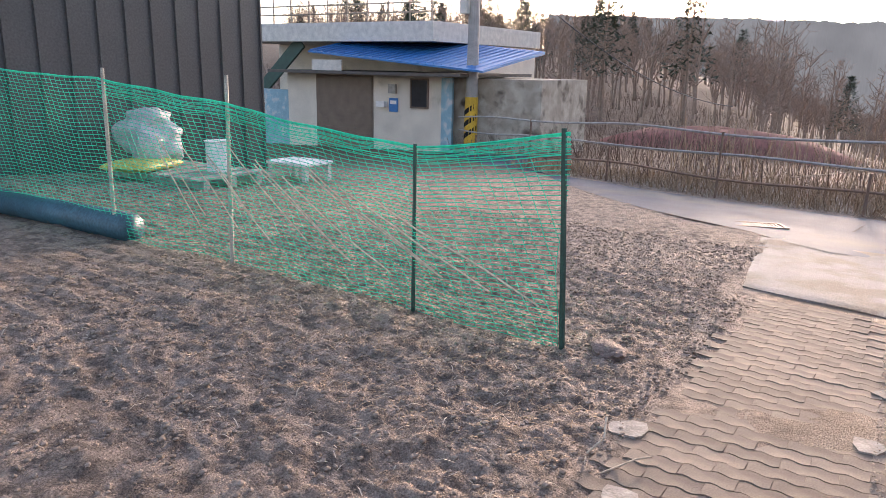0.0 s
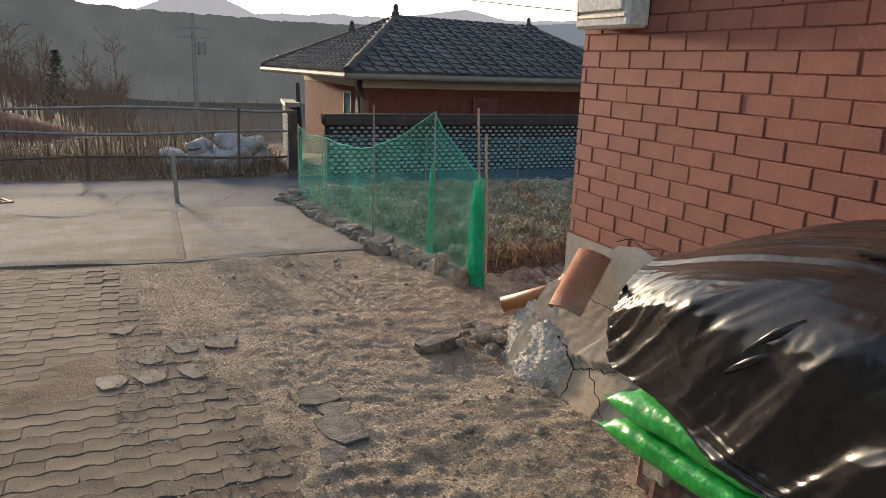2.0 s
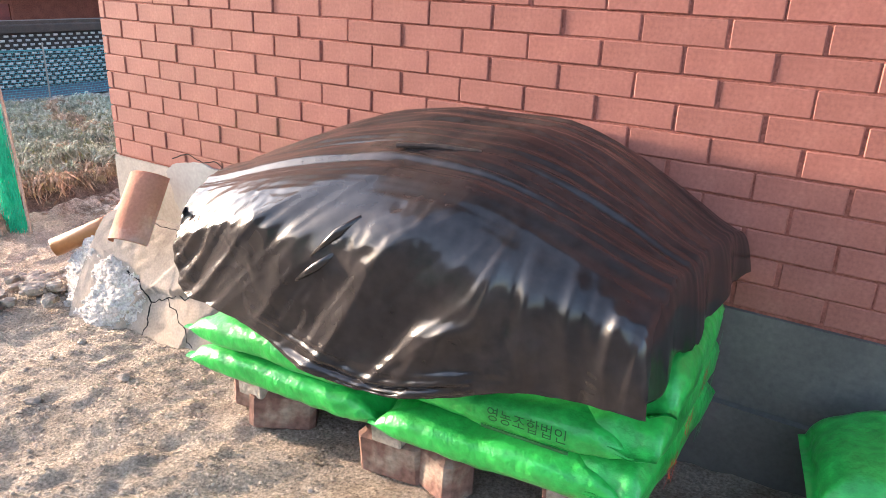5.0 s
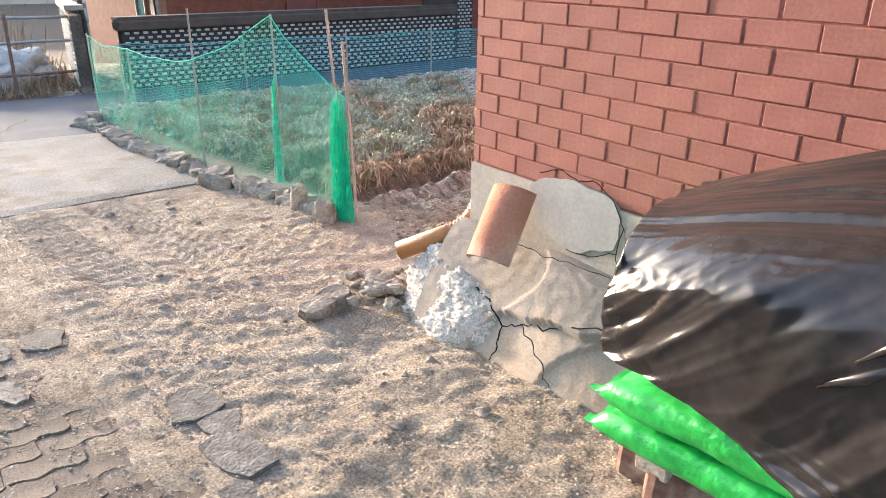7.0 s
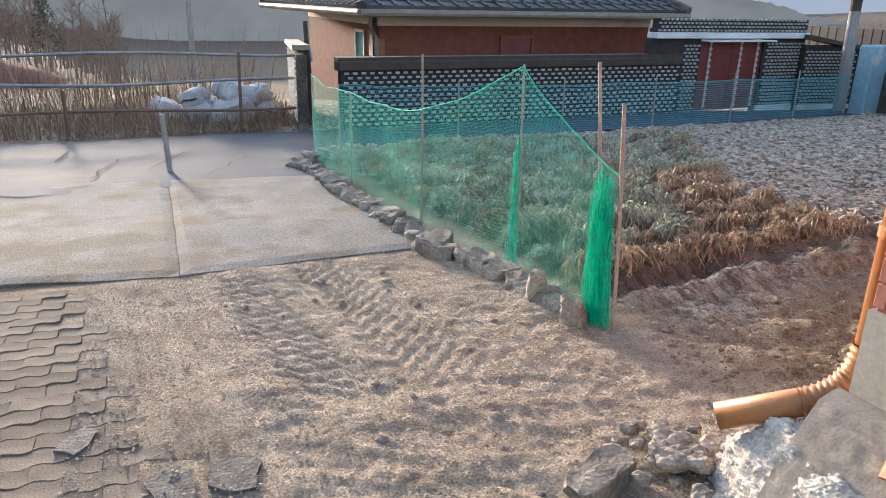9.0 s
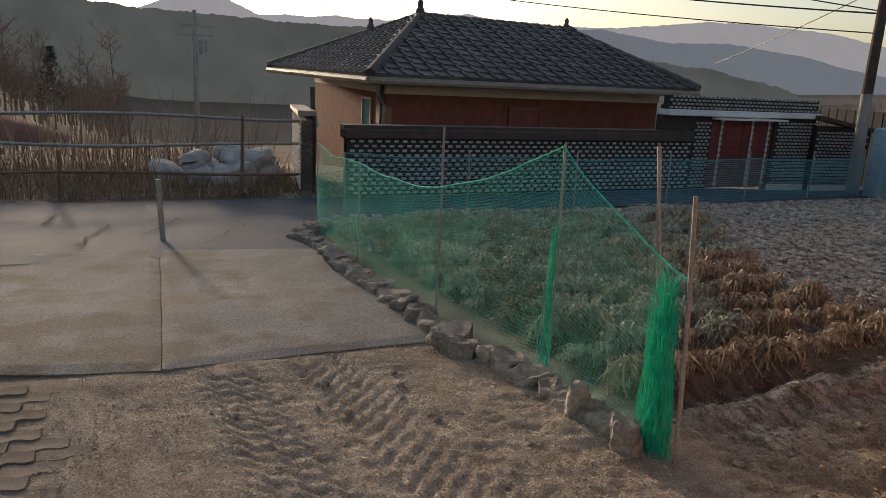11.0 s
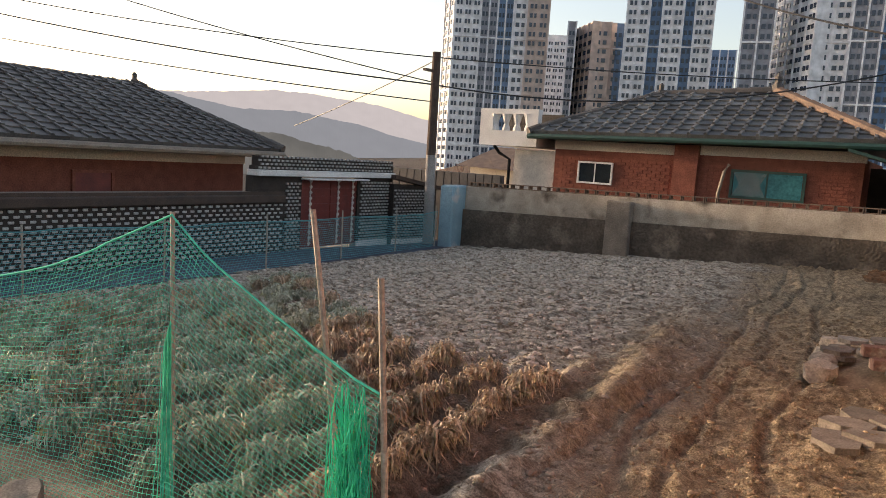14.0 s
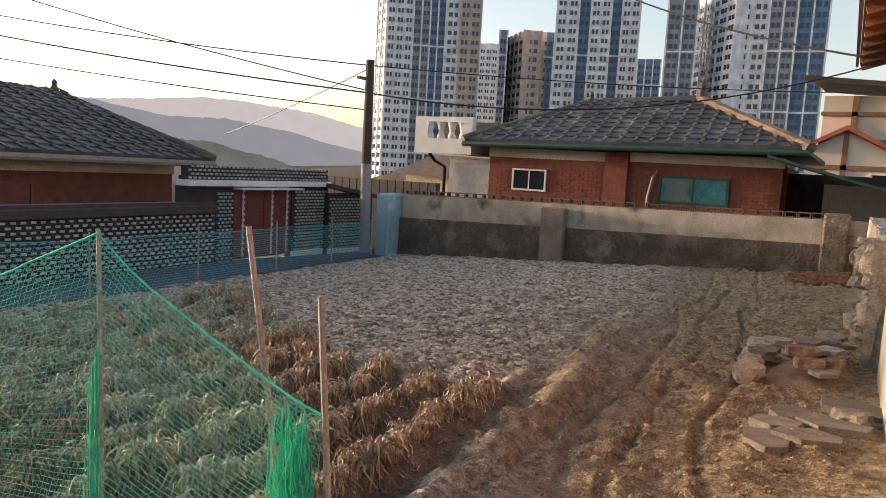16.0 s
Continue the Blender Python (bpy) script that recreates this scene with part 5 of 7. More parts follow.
M_PROP = mat("dusty_brown_brick", (0.26, 0.15, 0.115), (0.17, 0.10, 0.08), 0.9, 8, 60, 0.5, rand=0.2, c=(0.34, 0.28, 0.22), cscale=9, ctresh=0.58)
rn = random.Random(3)
SLOPE = 0.075
for layer in range(4):
    for i in range(2):
        for j in range(2):
            inset = 0.06 * max(0, layer - 1)
            sx = 1.435 + 0.585 * i + rn.uniform(-0.015, 0.015) + inset * (1 - 2 * i)
            ob = thing("fertiliser_sack", "bright green printed fertiliser sack in the stack", "sack", sack_mesh(0.67 if i == 0 else 0.62, 0.30, 0.10, layer * 9 + i * 3 + j), M_SACK,
                       at=pose(sx, -0.44 + 0.265 * j + inset * (1 - j) + rn.uniform(-0.012, 0.012), 0.402 + SLOPE * (sx - 1.1) + 0.098 * layer, rn.uniform(-3, 3), -4.3 + rn.uniform(-2, 2), rn.uniform(-3, 3)), group="stack of sacks", smooth=True)
            if j == 0 and layer == 1 and i == 1:
                lettering(ob, "영농조합법인", 0.032, M_SACKDARK, pose(0.10, -0.160, 0.012, 80, 0, 0))
                bars = Geo()
                bars.span((0.0, -0.160, -0.022), (0.19, -0.157, -0.016))
                part("print_line", bars, M_SACKDARK, ob, "line of small dark print")
for q in range(3):
    ob = thing("fertiliser_sack", "bright green sack across the end of the stack", "sack", sack_mesh(0.55, 0.17, 0.13, 77 + q), M_SACK, at=pose(2.285 + 0.006 * q, -0.31 + 0.01 * q, 0.50 + 0.10 * q, 3, 0, 88 + 3 * q), group="stack of sacks", smooth=True)
    lettering(ob, "차", 0.085, M_RED, pose(-0.13, -0.098, 0.0, 90, 0, 0))
    lettering(ob, "HI", 0.06, M_SACKDARK, pose(0.06, -0.098, 0.0, 90, 0, 0))
pal = thing("pallet", "weathered wooden pallet under the sacks", "pallet", at=pose(1.72, -0.25, 0.10, 0, -4.3, 0))
for k in range(5):
    part("board", Geo().box((0, -0.2 + 0.1 * k, 0.283), (1.16, 0.085, 0.02), bevel=0.003), M_POSTGREY, pal)
for k in range(3):
    part("bearer", Geo().box((-0.48 + 0.48 * k, 0, 0.238), (0.09, 0.46, 0.07), bevel=0.004), M_POSTGREY, pal)
for i, (bx, by, rz) in enumerate(((1.17, -0.36, 12), (1.28, -0.40, 35), (1.16, -0.2, 70), (1.70, -0.42, 5), (1.82, -0.41, -20), (2.2, -0.38, 8), (2.2, -0.1, 0), (1.25, -0.1, 5))):
    thing("loose_brick", "dusty brown brick propping up the pallet", "brick", Geo().box((0, 0, 0), (0.19, 0.10, 0.13), bevel=0.016), M_PROP, at=pose(bx, by, gz(bx, by) + 0.052, rn.uniform(-4, 4), rn.uniform(-4, 4), rz), group="bricks under the pallet")

# the sheet
g = Geo()


def pt(x, table):
    for (a, b), (c, d) in zip(table, table[1:]):
        if x <= c:
            return b + (d - b) * (x - a) / (c - a) if x > a else b
    return table[-1][1]


BACK = [(1.0, 0.845), (1.2, 0.935), (1.43, 1.02), (1.65, 1.065), (1.95, 1.065), (2.08, 1.03), (2.22, 0.955), (2.36, 0.87)]
SHOULDER = [(1.14, 0.825), (1.4, 0.895), (1.75, 0.95), (1.95, 0.955), (2.2, 0.91), (2.33, 0.875)]
HEM = [(1.14, 0.61), (1.3, 0.63), (1.45, 0.63), (1.6, 0.588), (1.83, 0.598), (2.02, 0.65), (2.1, 0.69), (2.33, 0.72)]


def soft(x, table):
    return 0.25 * pt(x - 0.05, table) + 0.5 * pt(x, table) + 0.25 * pt(x + 0.05, table)


def crease(p):
    return 1 - 2 * abs(noise.noise(p))


def sheet(u, v):
    """The draped sheet: share of the way along the stack and down its right end, and from the wall over the top to the front hem."""
    k = min(1.0, u / 0.86)
    fall = max(0.0, (u - 0.86) / 0.14)
    xf, xw = 1.15 + 1.175 * k, 1.0 + 1.35 * k
    zb, zs, zh = soft(xw, BACK), soft(xf, SHOULDER), soft(xf, HEM)
    ys = -0.572 - 0.055 * math.sin(math.pi * min(1, k * 1.1)) - 0.03 * k
    prof = [(-0.012, zb), (-0.20, zb + 0.018), (-0.43, zb * 0.52 + zs * 0.48 + 0.035), (ys, zs), (ys - 0.035, (zs + zh) / 2), (ys - 0.03, zh)]
    w = v * 5
    i = min(4, int(w))
    t = w - i
    p0, p1, p2, p3 = (prof[max(0, min(5, i + d))] for d in (-1, 0, 1, 2))
    y, z = (0.5 * (2 * b + (c - a) * t + (2 * a - 5 * b + 4 * c - d) * t * t + (3 * b - a - 3 * c + d) * t ** 3) for a, b, c, d in zip(p0, p1, p2, p3))
    x = xw + (xf - xw) * min(1.0, v / 0.6)
    if fall:
        side = 0.79 + 0.06 * y - 0.006 * math.sin(y * 40)
        z += (side - z) * fall ** 1.5 if z > side else 0.0
        x += 0.035 * math.sqrt(fall) + 0.008 * math.sin(y * 33 + 2) * fall
    p = Vector((x, y, z))
    face = sm(0.45, 0.62, v) * (1 - 0.7 * fall)
    top = sm(0.62, 0.4, v)
    a, c = x - 1.1 * v, x * 1.15 + v * 0.95
    upright = sm(1.98, 2.12, x)
    c = c + (x * 1.5 - c) * upright
    bend = 0.12 * noise.noise(Vector((x * 2.2, v * 2.6, 5)))
    fold = (1.0 * crease(Vector(((c + bend) * 2.9, a * 0.5, 2))) + 0.5 * crease(Vector(((c - bend) * 7.0, a * 0.7, 7))) + 0.20 * crease(Vector((c * 16, a * 1.3, 11))))
    tail = sm(0.86, 0.97, v) * sm(2.1, 1.95, x) * sm(1.45, 1.6, x)
    p += Vector((0, -1, 0.35)) * face * 0.019 * (fold - 0.2) * (0.55 + 0.45 * sm(0.5, 0.75, v))
    p += Vector((0, -1, 0.1)) * tail * 0.014 * crease(Vector((x * 1.6, v * 34 + 1.5 * noise.noise(Vector((x * 3, 1, 1))), 4)))
    p.z += top * min(1, v * 9) * (0.010 * crease(Vector((x * 1.5 + y, y * 9, 4))) + 0.008 * crease(Vector((x * 1.2 - y * 2, y * 21, 8))) + 0.004 * crease(Vector((x * 2.0, y * 48, 9))))
    p += Vector((0.0, -1, 0.7)) * 0.0034 * crease(Vector((c * 11, a * 5, 1))) * (0.3 + face) * sm(-0.15, 0.25, noise.noise(Vector((x * 3.5, v * 4, 8))))
    p += Vector((0.0, -1, 0.7)) * 0.0013 * crease(Vector((x * 30, v * 26, 3))) * face * sm(0.0, 0.3, noise.noise(Vector((x * 4, v * 5, 2))))
    return tuple(p)


g.grid(sheet, 300, 230)
cover = thing("black_plastic_sheet", "crumpled shiny black plastic sheet draped over the sacks", "plastic sheet", g, M_PLASTIC, smooth=True)
sol = cover.modifiers.new("thick", "SOLIDIFY")
sol.thickness = 0.003
g = Geo()


def flap(u, v):
    """The corner of the sheet that hangs loose at the open end of the stack."""
    wave = 0.014 * noise.noise(Vector((u * 3, v * 5, 2)))
    return (1.168 - 0.11 * u + wave, -0.605 + 0.03 * v * (1 - u) + 0.16 * u + 0.012 * math.sin(v * 7 + u * 4), 0.835 - 0.225 * v - 0.02 * u * v + 0.008 * math.sin(u * 8))


g.grid(flap, 18, 30)
part("side_flap", g, M_PLASTIC, cover, smooth=True)
for k, (a, b, c) in enumerate((((1.58, -0.672, 0.77), (1.68, -0.685, 0.845), (1.725, -0.668, 0.885)), ((1.66, -0.680, 0.86), (1.72, -0.665, 0.92), (1.76, -0.640, 0.955)))):
    part("twisted_fold", Geo().tube([a, b, c], [0.003, 0.010, 0.004], 8), M_PLASTIC, cover, smooth=True)
part("stick", Geo().tube([(1.715, -0.465, 1.062), (1.80, -0.44, 1.068), (1.90, -0.42, 1.066)], 0.006, 6), M_POLEDARK, cover, "thin dark stick lying on the sheet")
step = thing("doorstep", "low grey concrete doorstep beside the stack", "doorstep", Geo().span((2.64, -0.34, 0.0), (4.2, -0.032, 0.46), bevel=0.015), M_DARKCEMENT)
thing("fertiliser_sack", "bright green sack lying on the doorstep", "sack", sack_mesh(0.5, 0.28, 0.12, 99), M_SACK, at=pose(2.83, -0.17, 0.54, 0, -14, 12), smooth=True)


# ---- crop rows and litter ----
def blade(g, p, ang, length, w, lie, seed):
    """One limp leaf that rises, arches over and hangs to the ground."""
    d = Vector((math.cos(ang) * 0.62, math.sin(ang) * 1.1, 0))
    s = Vector((-d.y, d.x, 0)).normalized() * w
    pts = []
    for i in range(7):
        t = i / 6
        r = length * lie * (t ** 0.9)
        z = length * (2.5 * t - 2.75 * t * t) * 0.9
        k = length * 0.20 * t
        pts.append(Vector(p) + d * r + Vector((k * math.sin(seed * 1.7 + 6 * t), k * math.cos(seed * 2.3 + 5 * t), max(z, -0.02))))
    vs = []
    for i, q in enumerate(pts):
        k = 1 - 0.7 * (i / 6) ** 2
        tw = Vector((0, 0, w * math.sin(seed + 4 * i)))
        vs += [q - s * k - tw, q + s * k + tw]
    g.add(vs, [(2 * i, 2 * i + 1, 2 * i + 3, 2 * i + 2) for i in range(6)])


def crop_mesh(seed, material, n=120, size=1.0):
    rn = random.Random(seed)
    g = Geo()
    for k in range(n):
        a = rn.uniform(0, 6.283)
        p = (rn.gauss(0, 0.014) * size, rn.gauss(0, 0.025) * size, 0.0)
        blade(g, p, a, rn.uniform(0.10, 0.235) * size * (1 if k % 6 else 1.2), rn.uniform(0.003, 0.0072), rn.uniform(0.12, 0.62), k + seed)
    return g.mesh("withered_crop_plant", material)


dry_me = [crop_mesh(k, M_CROPDRY) for k in range(5)]
frost_me = [crop_mesh(20 + k, M_CROPFROST) for k in range(5)]
rn = random.Random(21)
for r in range(13):
    x = -1.98 - 0.40 * r
    y0, y1 = 0.55, (2.95 if r < 4 else 2.95 + 0.3 * (r - 3))
    y = y0 + rn.uniform(0, 0.1)
    while y < y1 - 0.12 * (r == 0):
        px, py = x + rn.gauss(0, 0.02) - 0.02 * y, y
        frost = (r >= 1 and y < 1.45 + 0.25 * r) or r > 5
        me = rn.choice(frost_me if frost and rn.random() < 0.85 else dry_me)
        ob = new("withered_crop_plant", me)
        s = rn.uniform(0.72, 1.2)
        ob.matrix_basis = Matrix.LocRotScale((px, py, gz(px, py) + clod(px, py) - 0.01), Euler((0, 0, rn.choice((0.0, 3.1416)) + rn.uniform(-0.3, 0.3))), (s, s, s * rn.uniform(0.8, 1.15)))
        tagged(ob, "greyish green frosted crop plant drooping in its row" if me in frost_me else "brown withered crop plant drooping in its row", "crop plant", "rows of withered crop")
        y += rn.uniform(0.11, 0.19) * (1.0 if r < 6 else 1.25)


def litter(name, label, area, n, lo, hi, w, material, seed, test=None, lift=0.25):
    rn = random.Random(seed)
    g = Geo()
    while n > 0:
        x, y = rn.uniform(area[0], area[1]), rn.uniform(area[2], area[3])
        n -= 1
        if test and not test(x, y):
            continue
        a, L = rn.uniform(0, 6.283), rn.uniform(lo, hi)
        z = gz(x, y) + clod(x, y) + 0.004
        d = Vector((math.cos(a) * L, math.sin(a) * L, rn.uniform(-0.1, lift) * L))
        s = Vector((-math.sin(a), math.cos(a), 0)) * w
        p = Vector((x, y, z))
        m = p + d * 0.5 + Vector((0, 0, L * 0.12))
        g.add([p - s, p + s, m + s, m - s, p + d + s * 0.4, p + d - s * 0.4], [(0, 1, 2, 3), (3, 2, 4, 5)])
    return thing(name, label, "litter", g, material, kind="stuff")


infield = lambda x, y: x < -1.25 - 0.1 * (y - 2) and x > -8.0
tilled = lambda x, y: infield(x, y) and not (y < 3.1 and x > -3.6 and rnd.random() < 0.85)
litter("straw_litter", "pale straw and stubble strewn over the field", (-8.0, -1.0, 0.5, 11.0), 24000, 0.02, 0.09, 0.003, M_STRAW, 31, tilled, 0.05)
litter("stubble", "brown stubble and dead stalks over the field", (-8.0, -1.0, 0.5, 11.0), 14000, 0.02, 0.08, 0.004, M_DRY, 32, tilled, 0.25)
litter("dead_leaves", "dead stalks and leaf bits on the yard soil", (-6.0, 0.6, -10.0, -2.9), 15000, 0.012, 0.05, 0.003, M_DRY, 33, lambda x, y: on_hard(x, y) < 0.2)
litter("straw_bits", "thin pale straw on the yard soil", (-6.0, 1.2, -10.0, -2.7), 2500, 0.02, 0.08, 0.002, M_STRAW, 34, lambda x, y: on_hard(x, y) < 0.2)


def clods(name, label, area, n, lo, hi, material, seed, test=None):
    rn = random.Random(seed)
    g = Geo()
    base = Geo().rock((0, 0, 0), (1, 1, 1), 1, 0.3, 1)
    for k in range(n):
        x, y = rn.uniform(area[0], area[1]), rn.uniform(area[2], area[3])
        if test and not test(x, y):
            continue
        s = lo + (hi - lo) * rn.random() ** 3
        a = rn.uniform(0, 6.28)
        ca, sa = math.cos(a) * s, math.sin(a) * s
        z = gz(x, y) + clod(x, y) + s * 0.15
        f1, f2 = rn.uniform(0.7, 1.4), rn.uniform(0.5, 0.9)
        g.add([(x + (vx * ca - vy * sa) * f1, y + vx * sa + vy * ca, z + vz * s * f2) for vx, vy, vz in base.v], base.f)
    return thing(name, label, "soil clods", g, material, kind="stuff")


M_CLODS = mat("dark_soil_clod", (0.31, 0.245, 0.19), (0.18, 0.14, 0.106), 0.95, 8, 60, 0.5)
M_GRIT = mat("pale_sand_grit", (0.52, 0.43, 0.335), (0.38, 0.305, 0.225), 0.95, 8, 60, 0.5)
clods("soil_clods", "crumbly dark clods of yard soil", (-5.5, 2.5, -7.0, -2.75), 30000, 0.002, 0.014, M_CLODS, 41, lambda x, y: on_hard(x, y) < 0.3 and (y > -4.6 or x < 0.2 + 0.1 * y or True))
clods("field_clods", "crumbly dark clods over the field", (-7.9, -0.9, 0.5, 10.5), 16000, 0.005, 0.020, M_CLODS, 42, infield)
M_PALECLOD = mat("dry_pale_clod", (0.62, 0.55, 0.46), (0.45, 0.385, 0.31), 0.95, 8, 60, 0.5)
clods("dry_clods", "dry pale clods over the field", (-7.9, -0.9, 0.5, 10.8), 26000, 0.006, 0.030, M_PALECLOD, 46, lambda x, y: infield(x, y) and x < -2.0 - 0.1 * (y - 2) + 0.5 * noise.noise(Vector((x, y, 0))) and not (y < 3.1 and x > -3.6))
clods("sand_grit", "coarse sand and grit by the house", (-3.0, 1.6, -1.9, 0.35), 24000, 0.0015, 0.006, M_GRIT, 43, lambda x, y: not (x > 0 and y > -0.05))
M_TRACKCLOD = mat("orange_brown_clod", (0.30, 0.22, 0.14), (0.18, 0.125, 0.08), 0.95, 8, 60, 0.5)
clods("sand_lumps", "loose brown crumbs along the track", (-2.9, -0.1, 0.3, 6.5), 12000, 0.003, 0.015, M_TRACKCLOD, 44, lambda x, y: not infield(x, y))


# ---- across the road ----
def reed(name, label, area, n, hi, material, seed, test=None, lean=0.35):
    rn = random.Random(seed)
    g = Geo()
    for k in range(n):
        x, y = rn.uniform(area[0], area[1]), rn.uniform(area[2], area[3])
        if test and not test(x, y):
            continue
        h = hi * rn.uniform(0.3, 1.0)
        a = rn.uniform(0, 6.283)
        p = Vector((x, y, gz(x, y) - 0.02))
        q = p + Vector((math.cos(a) * h * lean * rn.random(), math.sin(a) * h * lean * rn.random(), h))
        w = rn.uniform(0.004, 0.009)
        m = (p + q) / 2 + Vector((0, 0, 0.04 * h))
        s = Vector((math.sin(a), -math.cos(a), 0)) * w
        g.add([p - s, p + s, m + s, m - s, q + s * 0.3, q - s * 0.3], [(0, 1, 2, 3), (3, 2, 4, 5)])
        for j in range(3):
            b = p.lerp(q, rn.uniform(0.35, 0.95))
            d = Vector((rn.uniform(-1, 1), rn.uniform(-1, 1), rn.uniform(-0.2, 0.8))) * h * 0.22
            g.add([b - s * 0.6, b + s * 0.6, b + d], [(0, 1, 2)])
    return thing(name, label, "weeds", g, material, kind="stuff")


beyond = lambda x, y: x < road_far(y) - 0.25
reed("dry_weeds", "tangle of dry brown weeds beyond the road", (-13.6, -10.1, -13.0, 1.1), 9000, 0.34, M_DRY, 51, beyond, 1.2)
reed("tall_dry_weeds", "tall bare weed stalks beyond the road", (-20.0, -11.5, -14.0, 1.0), 1500, 0.8, M_SCRUB, 52, beyond, 1.0)
reed("straw_bank", "flattened straw on the bank beyond the road", (-13.0, -10.1, -13.0, 1.1), 5000, 0.12, M_STRAW, 53, beyond, 3.5)
reed("slope_scrub", "brown scrub over the slope", (-60.0, -13.0, -70.0, -6.0), 16000, 1.1, M_SCRUB, 54, lambda x, y: x < road_far(max(-13, y)) - 3 and y < 0.2 * x + 2, 1.2)

reed("roadside_bushes", "tangled bare brown bushes behind the railing", (-17.5, -11.6, -6.5, 0.9), 480, 1.6, M_DRY, 57, beyond, 0.7)

rail = thing("pipe_railing", "rusty steel pipe railing along the road", "railing")
ry0, ry1 = -13.0, 0.9
for z in (0.52, 0.13, -0.28):
    pts = [(road_far(y) - 0.35, y, gz(road_far(y) - 0.35, y) + 0.64 + z - 0.02 * y * 0.1 + 0.03 * math.sin(y * 1.3 + z * 7)) for y in [ry0 + (ry1 - ry0) * i / 24 for i in range(25)]]
    part("rail", Geo().tube(pts, 0.022, 8), M_STEEL if z > 0 else M_IRON, rail)
for i in range(6):
    y = -12.0 + 2.4 * i
    x = road_far(y) - 0.35
    part("post", Geo().tube([(x, y, gz(x, y) - 0.2), (x + 0.02, y + 0.03, gz(x, y) + (1.2 if i % 2 else 0.7))], 0.024, 8), M_IRON, rail)
bp = thing("barrier_post", "short dark iron barrier post at the road edge", "post", at=(-6.78, -1.25, gz(-6.78, -1.25) - 0.02))
part("shaft", Geo().tube([(0, 0, 0), (-0.03, -0.02, 0.60)], 0.026, 10), M_POSTGREY, bp)
part("cap", Geo().tube([(-0.03, -0.02, 0.60), (-0.031, -0.021, 0.615)], 0.029, 10), M_POSTGREY, bp)
rope = Geo().tube([(-6.81, -1.27 - 0.36 * i, gz(-6.8, 0) + 0.55 - 0.45 * math.sin(min(1, i / 9) * 1.5) + (0.02 if i > 8 else 0)) for i in range(12)], 0.012, 6)
part("rope", rope, M_STRAW, bp, "slack pale rope")
grate = thing("drain_grate", "rusty iron drain grate in the road edge", "grate", at=pose(-7.55, -3.6, gz(-7.55, -3.6) - 0.028, 0, -4, 20))
part("rim", Geo().span((-0.24, -0.44, 0), (0.24, -0.40, 0.04)).span((-0.24, 0.40, 0), (0.24, 0.44, 0.04)).span((-0.24, -0.40, 0), (-0.20, 0.40, 0.04)).span((0.20, -0.40, 0), (0.24, 0.40, 0.04)), M_IRON, grate)
for k in range(14):
    part("bar", Geo().span((-0.20, -0.38 + 0.055 * k, 0.01), (0.20, -0.355 + 0.055 * k, 0.037)), M_IRON, grate)
for k, (x, y, s, rz, up) in enumerate(((-12.2, -0.95, 0.36, 10, 0), (-11.9, -0.45, 0.34, 70, 0), (-11.5, 0.05, 0.42, 95, 0), (-11.8, 0.55, 0.38, 30, 0), (-12.3, -0.2, 0.36, 50, 0), (-11.9, 0.1, 0.38, 20, 0.28), (-11.7, 0.45, 0.34, 120, 0.3), (-12.0, -0.5, 0.32, 150, 0.25))):
    g = sack_mesh(s * 1.7, s * 1.15, s * 1.0, 200 + k)
    g.v = [tuple(Vector(q) + 0.16 * s * noise.noise_vector(Vector(q) * 4 + Vector((k * 5, 0, 0))) + 0.07 * s * noise.noise_vector(Vector(q) * 11 + Vector((k * 3, 1, 0)))) for q in g.v]
    thing("white_sack", "dirty white woven sack dumped beyond the road", "sack", g, M_WHITESACK, at=pose(x, y, gz(x, y) + s * 0.40 + up, rn.uniform(-14, 14), rn.uniform(-18, 18), rz), group="dumped white sacks", smooth=True)
fp = thing("old_wooden_post", "old wooden post with rags beside the garden wall", "post", at=(-10.75, 1.15, gz(-10.75, 1.15)))
part("shaft", Geo().tube([(0, 0, -0.1), (0.03, 0.02, 0.9), (-0.02, 0, 1.65)], 0.05, 8, r2=0.035), M_POLEDARK, fp)
part("rag", Geo().rock((-0.15, 0.0, 1.15), (0.14, 0.12, 0.14), 5, 0.4, 2), M_BLUEWALL, fp, "faded blue plastic bag", smooth=True)
part("rag", Geo().rock((-0.1, -0.12, 1.02), (0.07, 0.07, 0.2), 6, 0.4, 2), M_WHITESACK, fp, smooth=True)

# ---- poles and cables ----
pole = thing("utility_pole", "leaning grey and dark utility pole at the field corner", "utility pole")
part("shaft", Geo().tube([(-9.17, 11.5, -0.8), (-9.15, 11.42, 0.65), (-9.13, 11.36, 1.3)], 0.115, 12, r2=0.10), M_POLE, pole)
part("upper_shaft", Geo().tube([(-9.13, 11.36, 1.3), (-9.10, 11.31, 3.40)], 0.10, 12, r2=0.085), M_POLEDARK, pole)
part("bracket", Geo().span((-9.24, 11.05, 3.0), (-9.16, 11.3, 3.05)), M_IRON, pole)
sp2 = thing("striped_pole", "concrete utility pole with yellow and black warning band", "utility pole", at=(-17.0, -13.6, gz(-17, -13.6)))
part("shaft", Geo().tube([(0, 0, -0.3), (0.0, 0.05, 9.0)], 0.20, 14, r2=0.14), M_POLE, sp2)
part("warning_band", Geo().tube([(0, 0, 0.25), (0.0, 0.008, 1.75)], 0.207, 14), M_YELLOW, sp2)
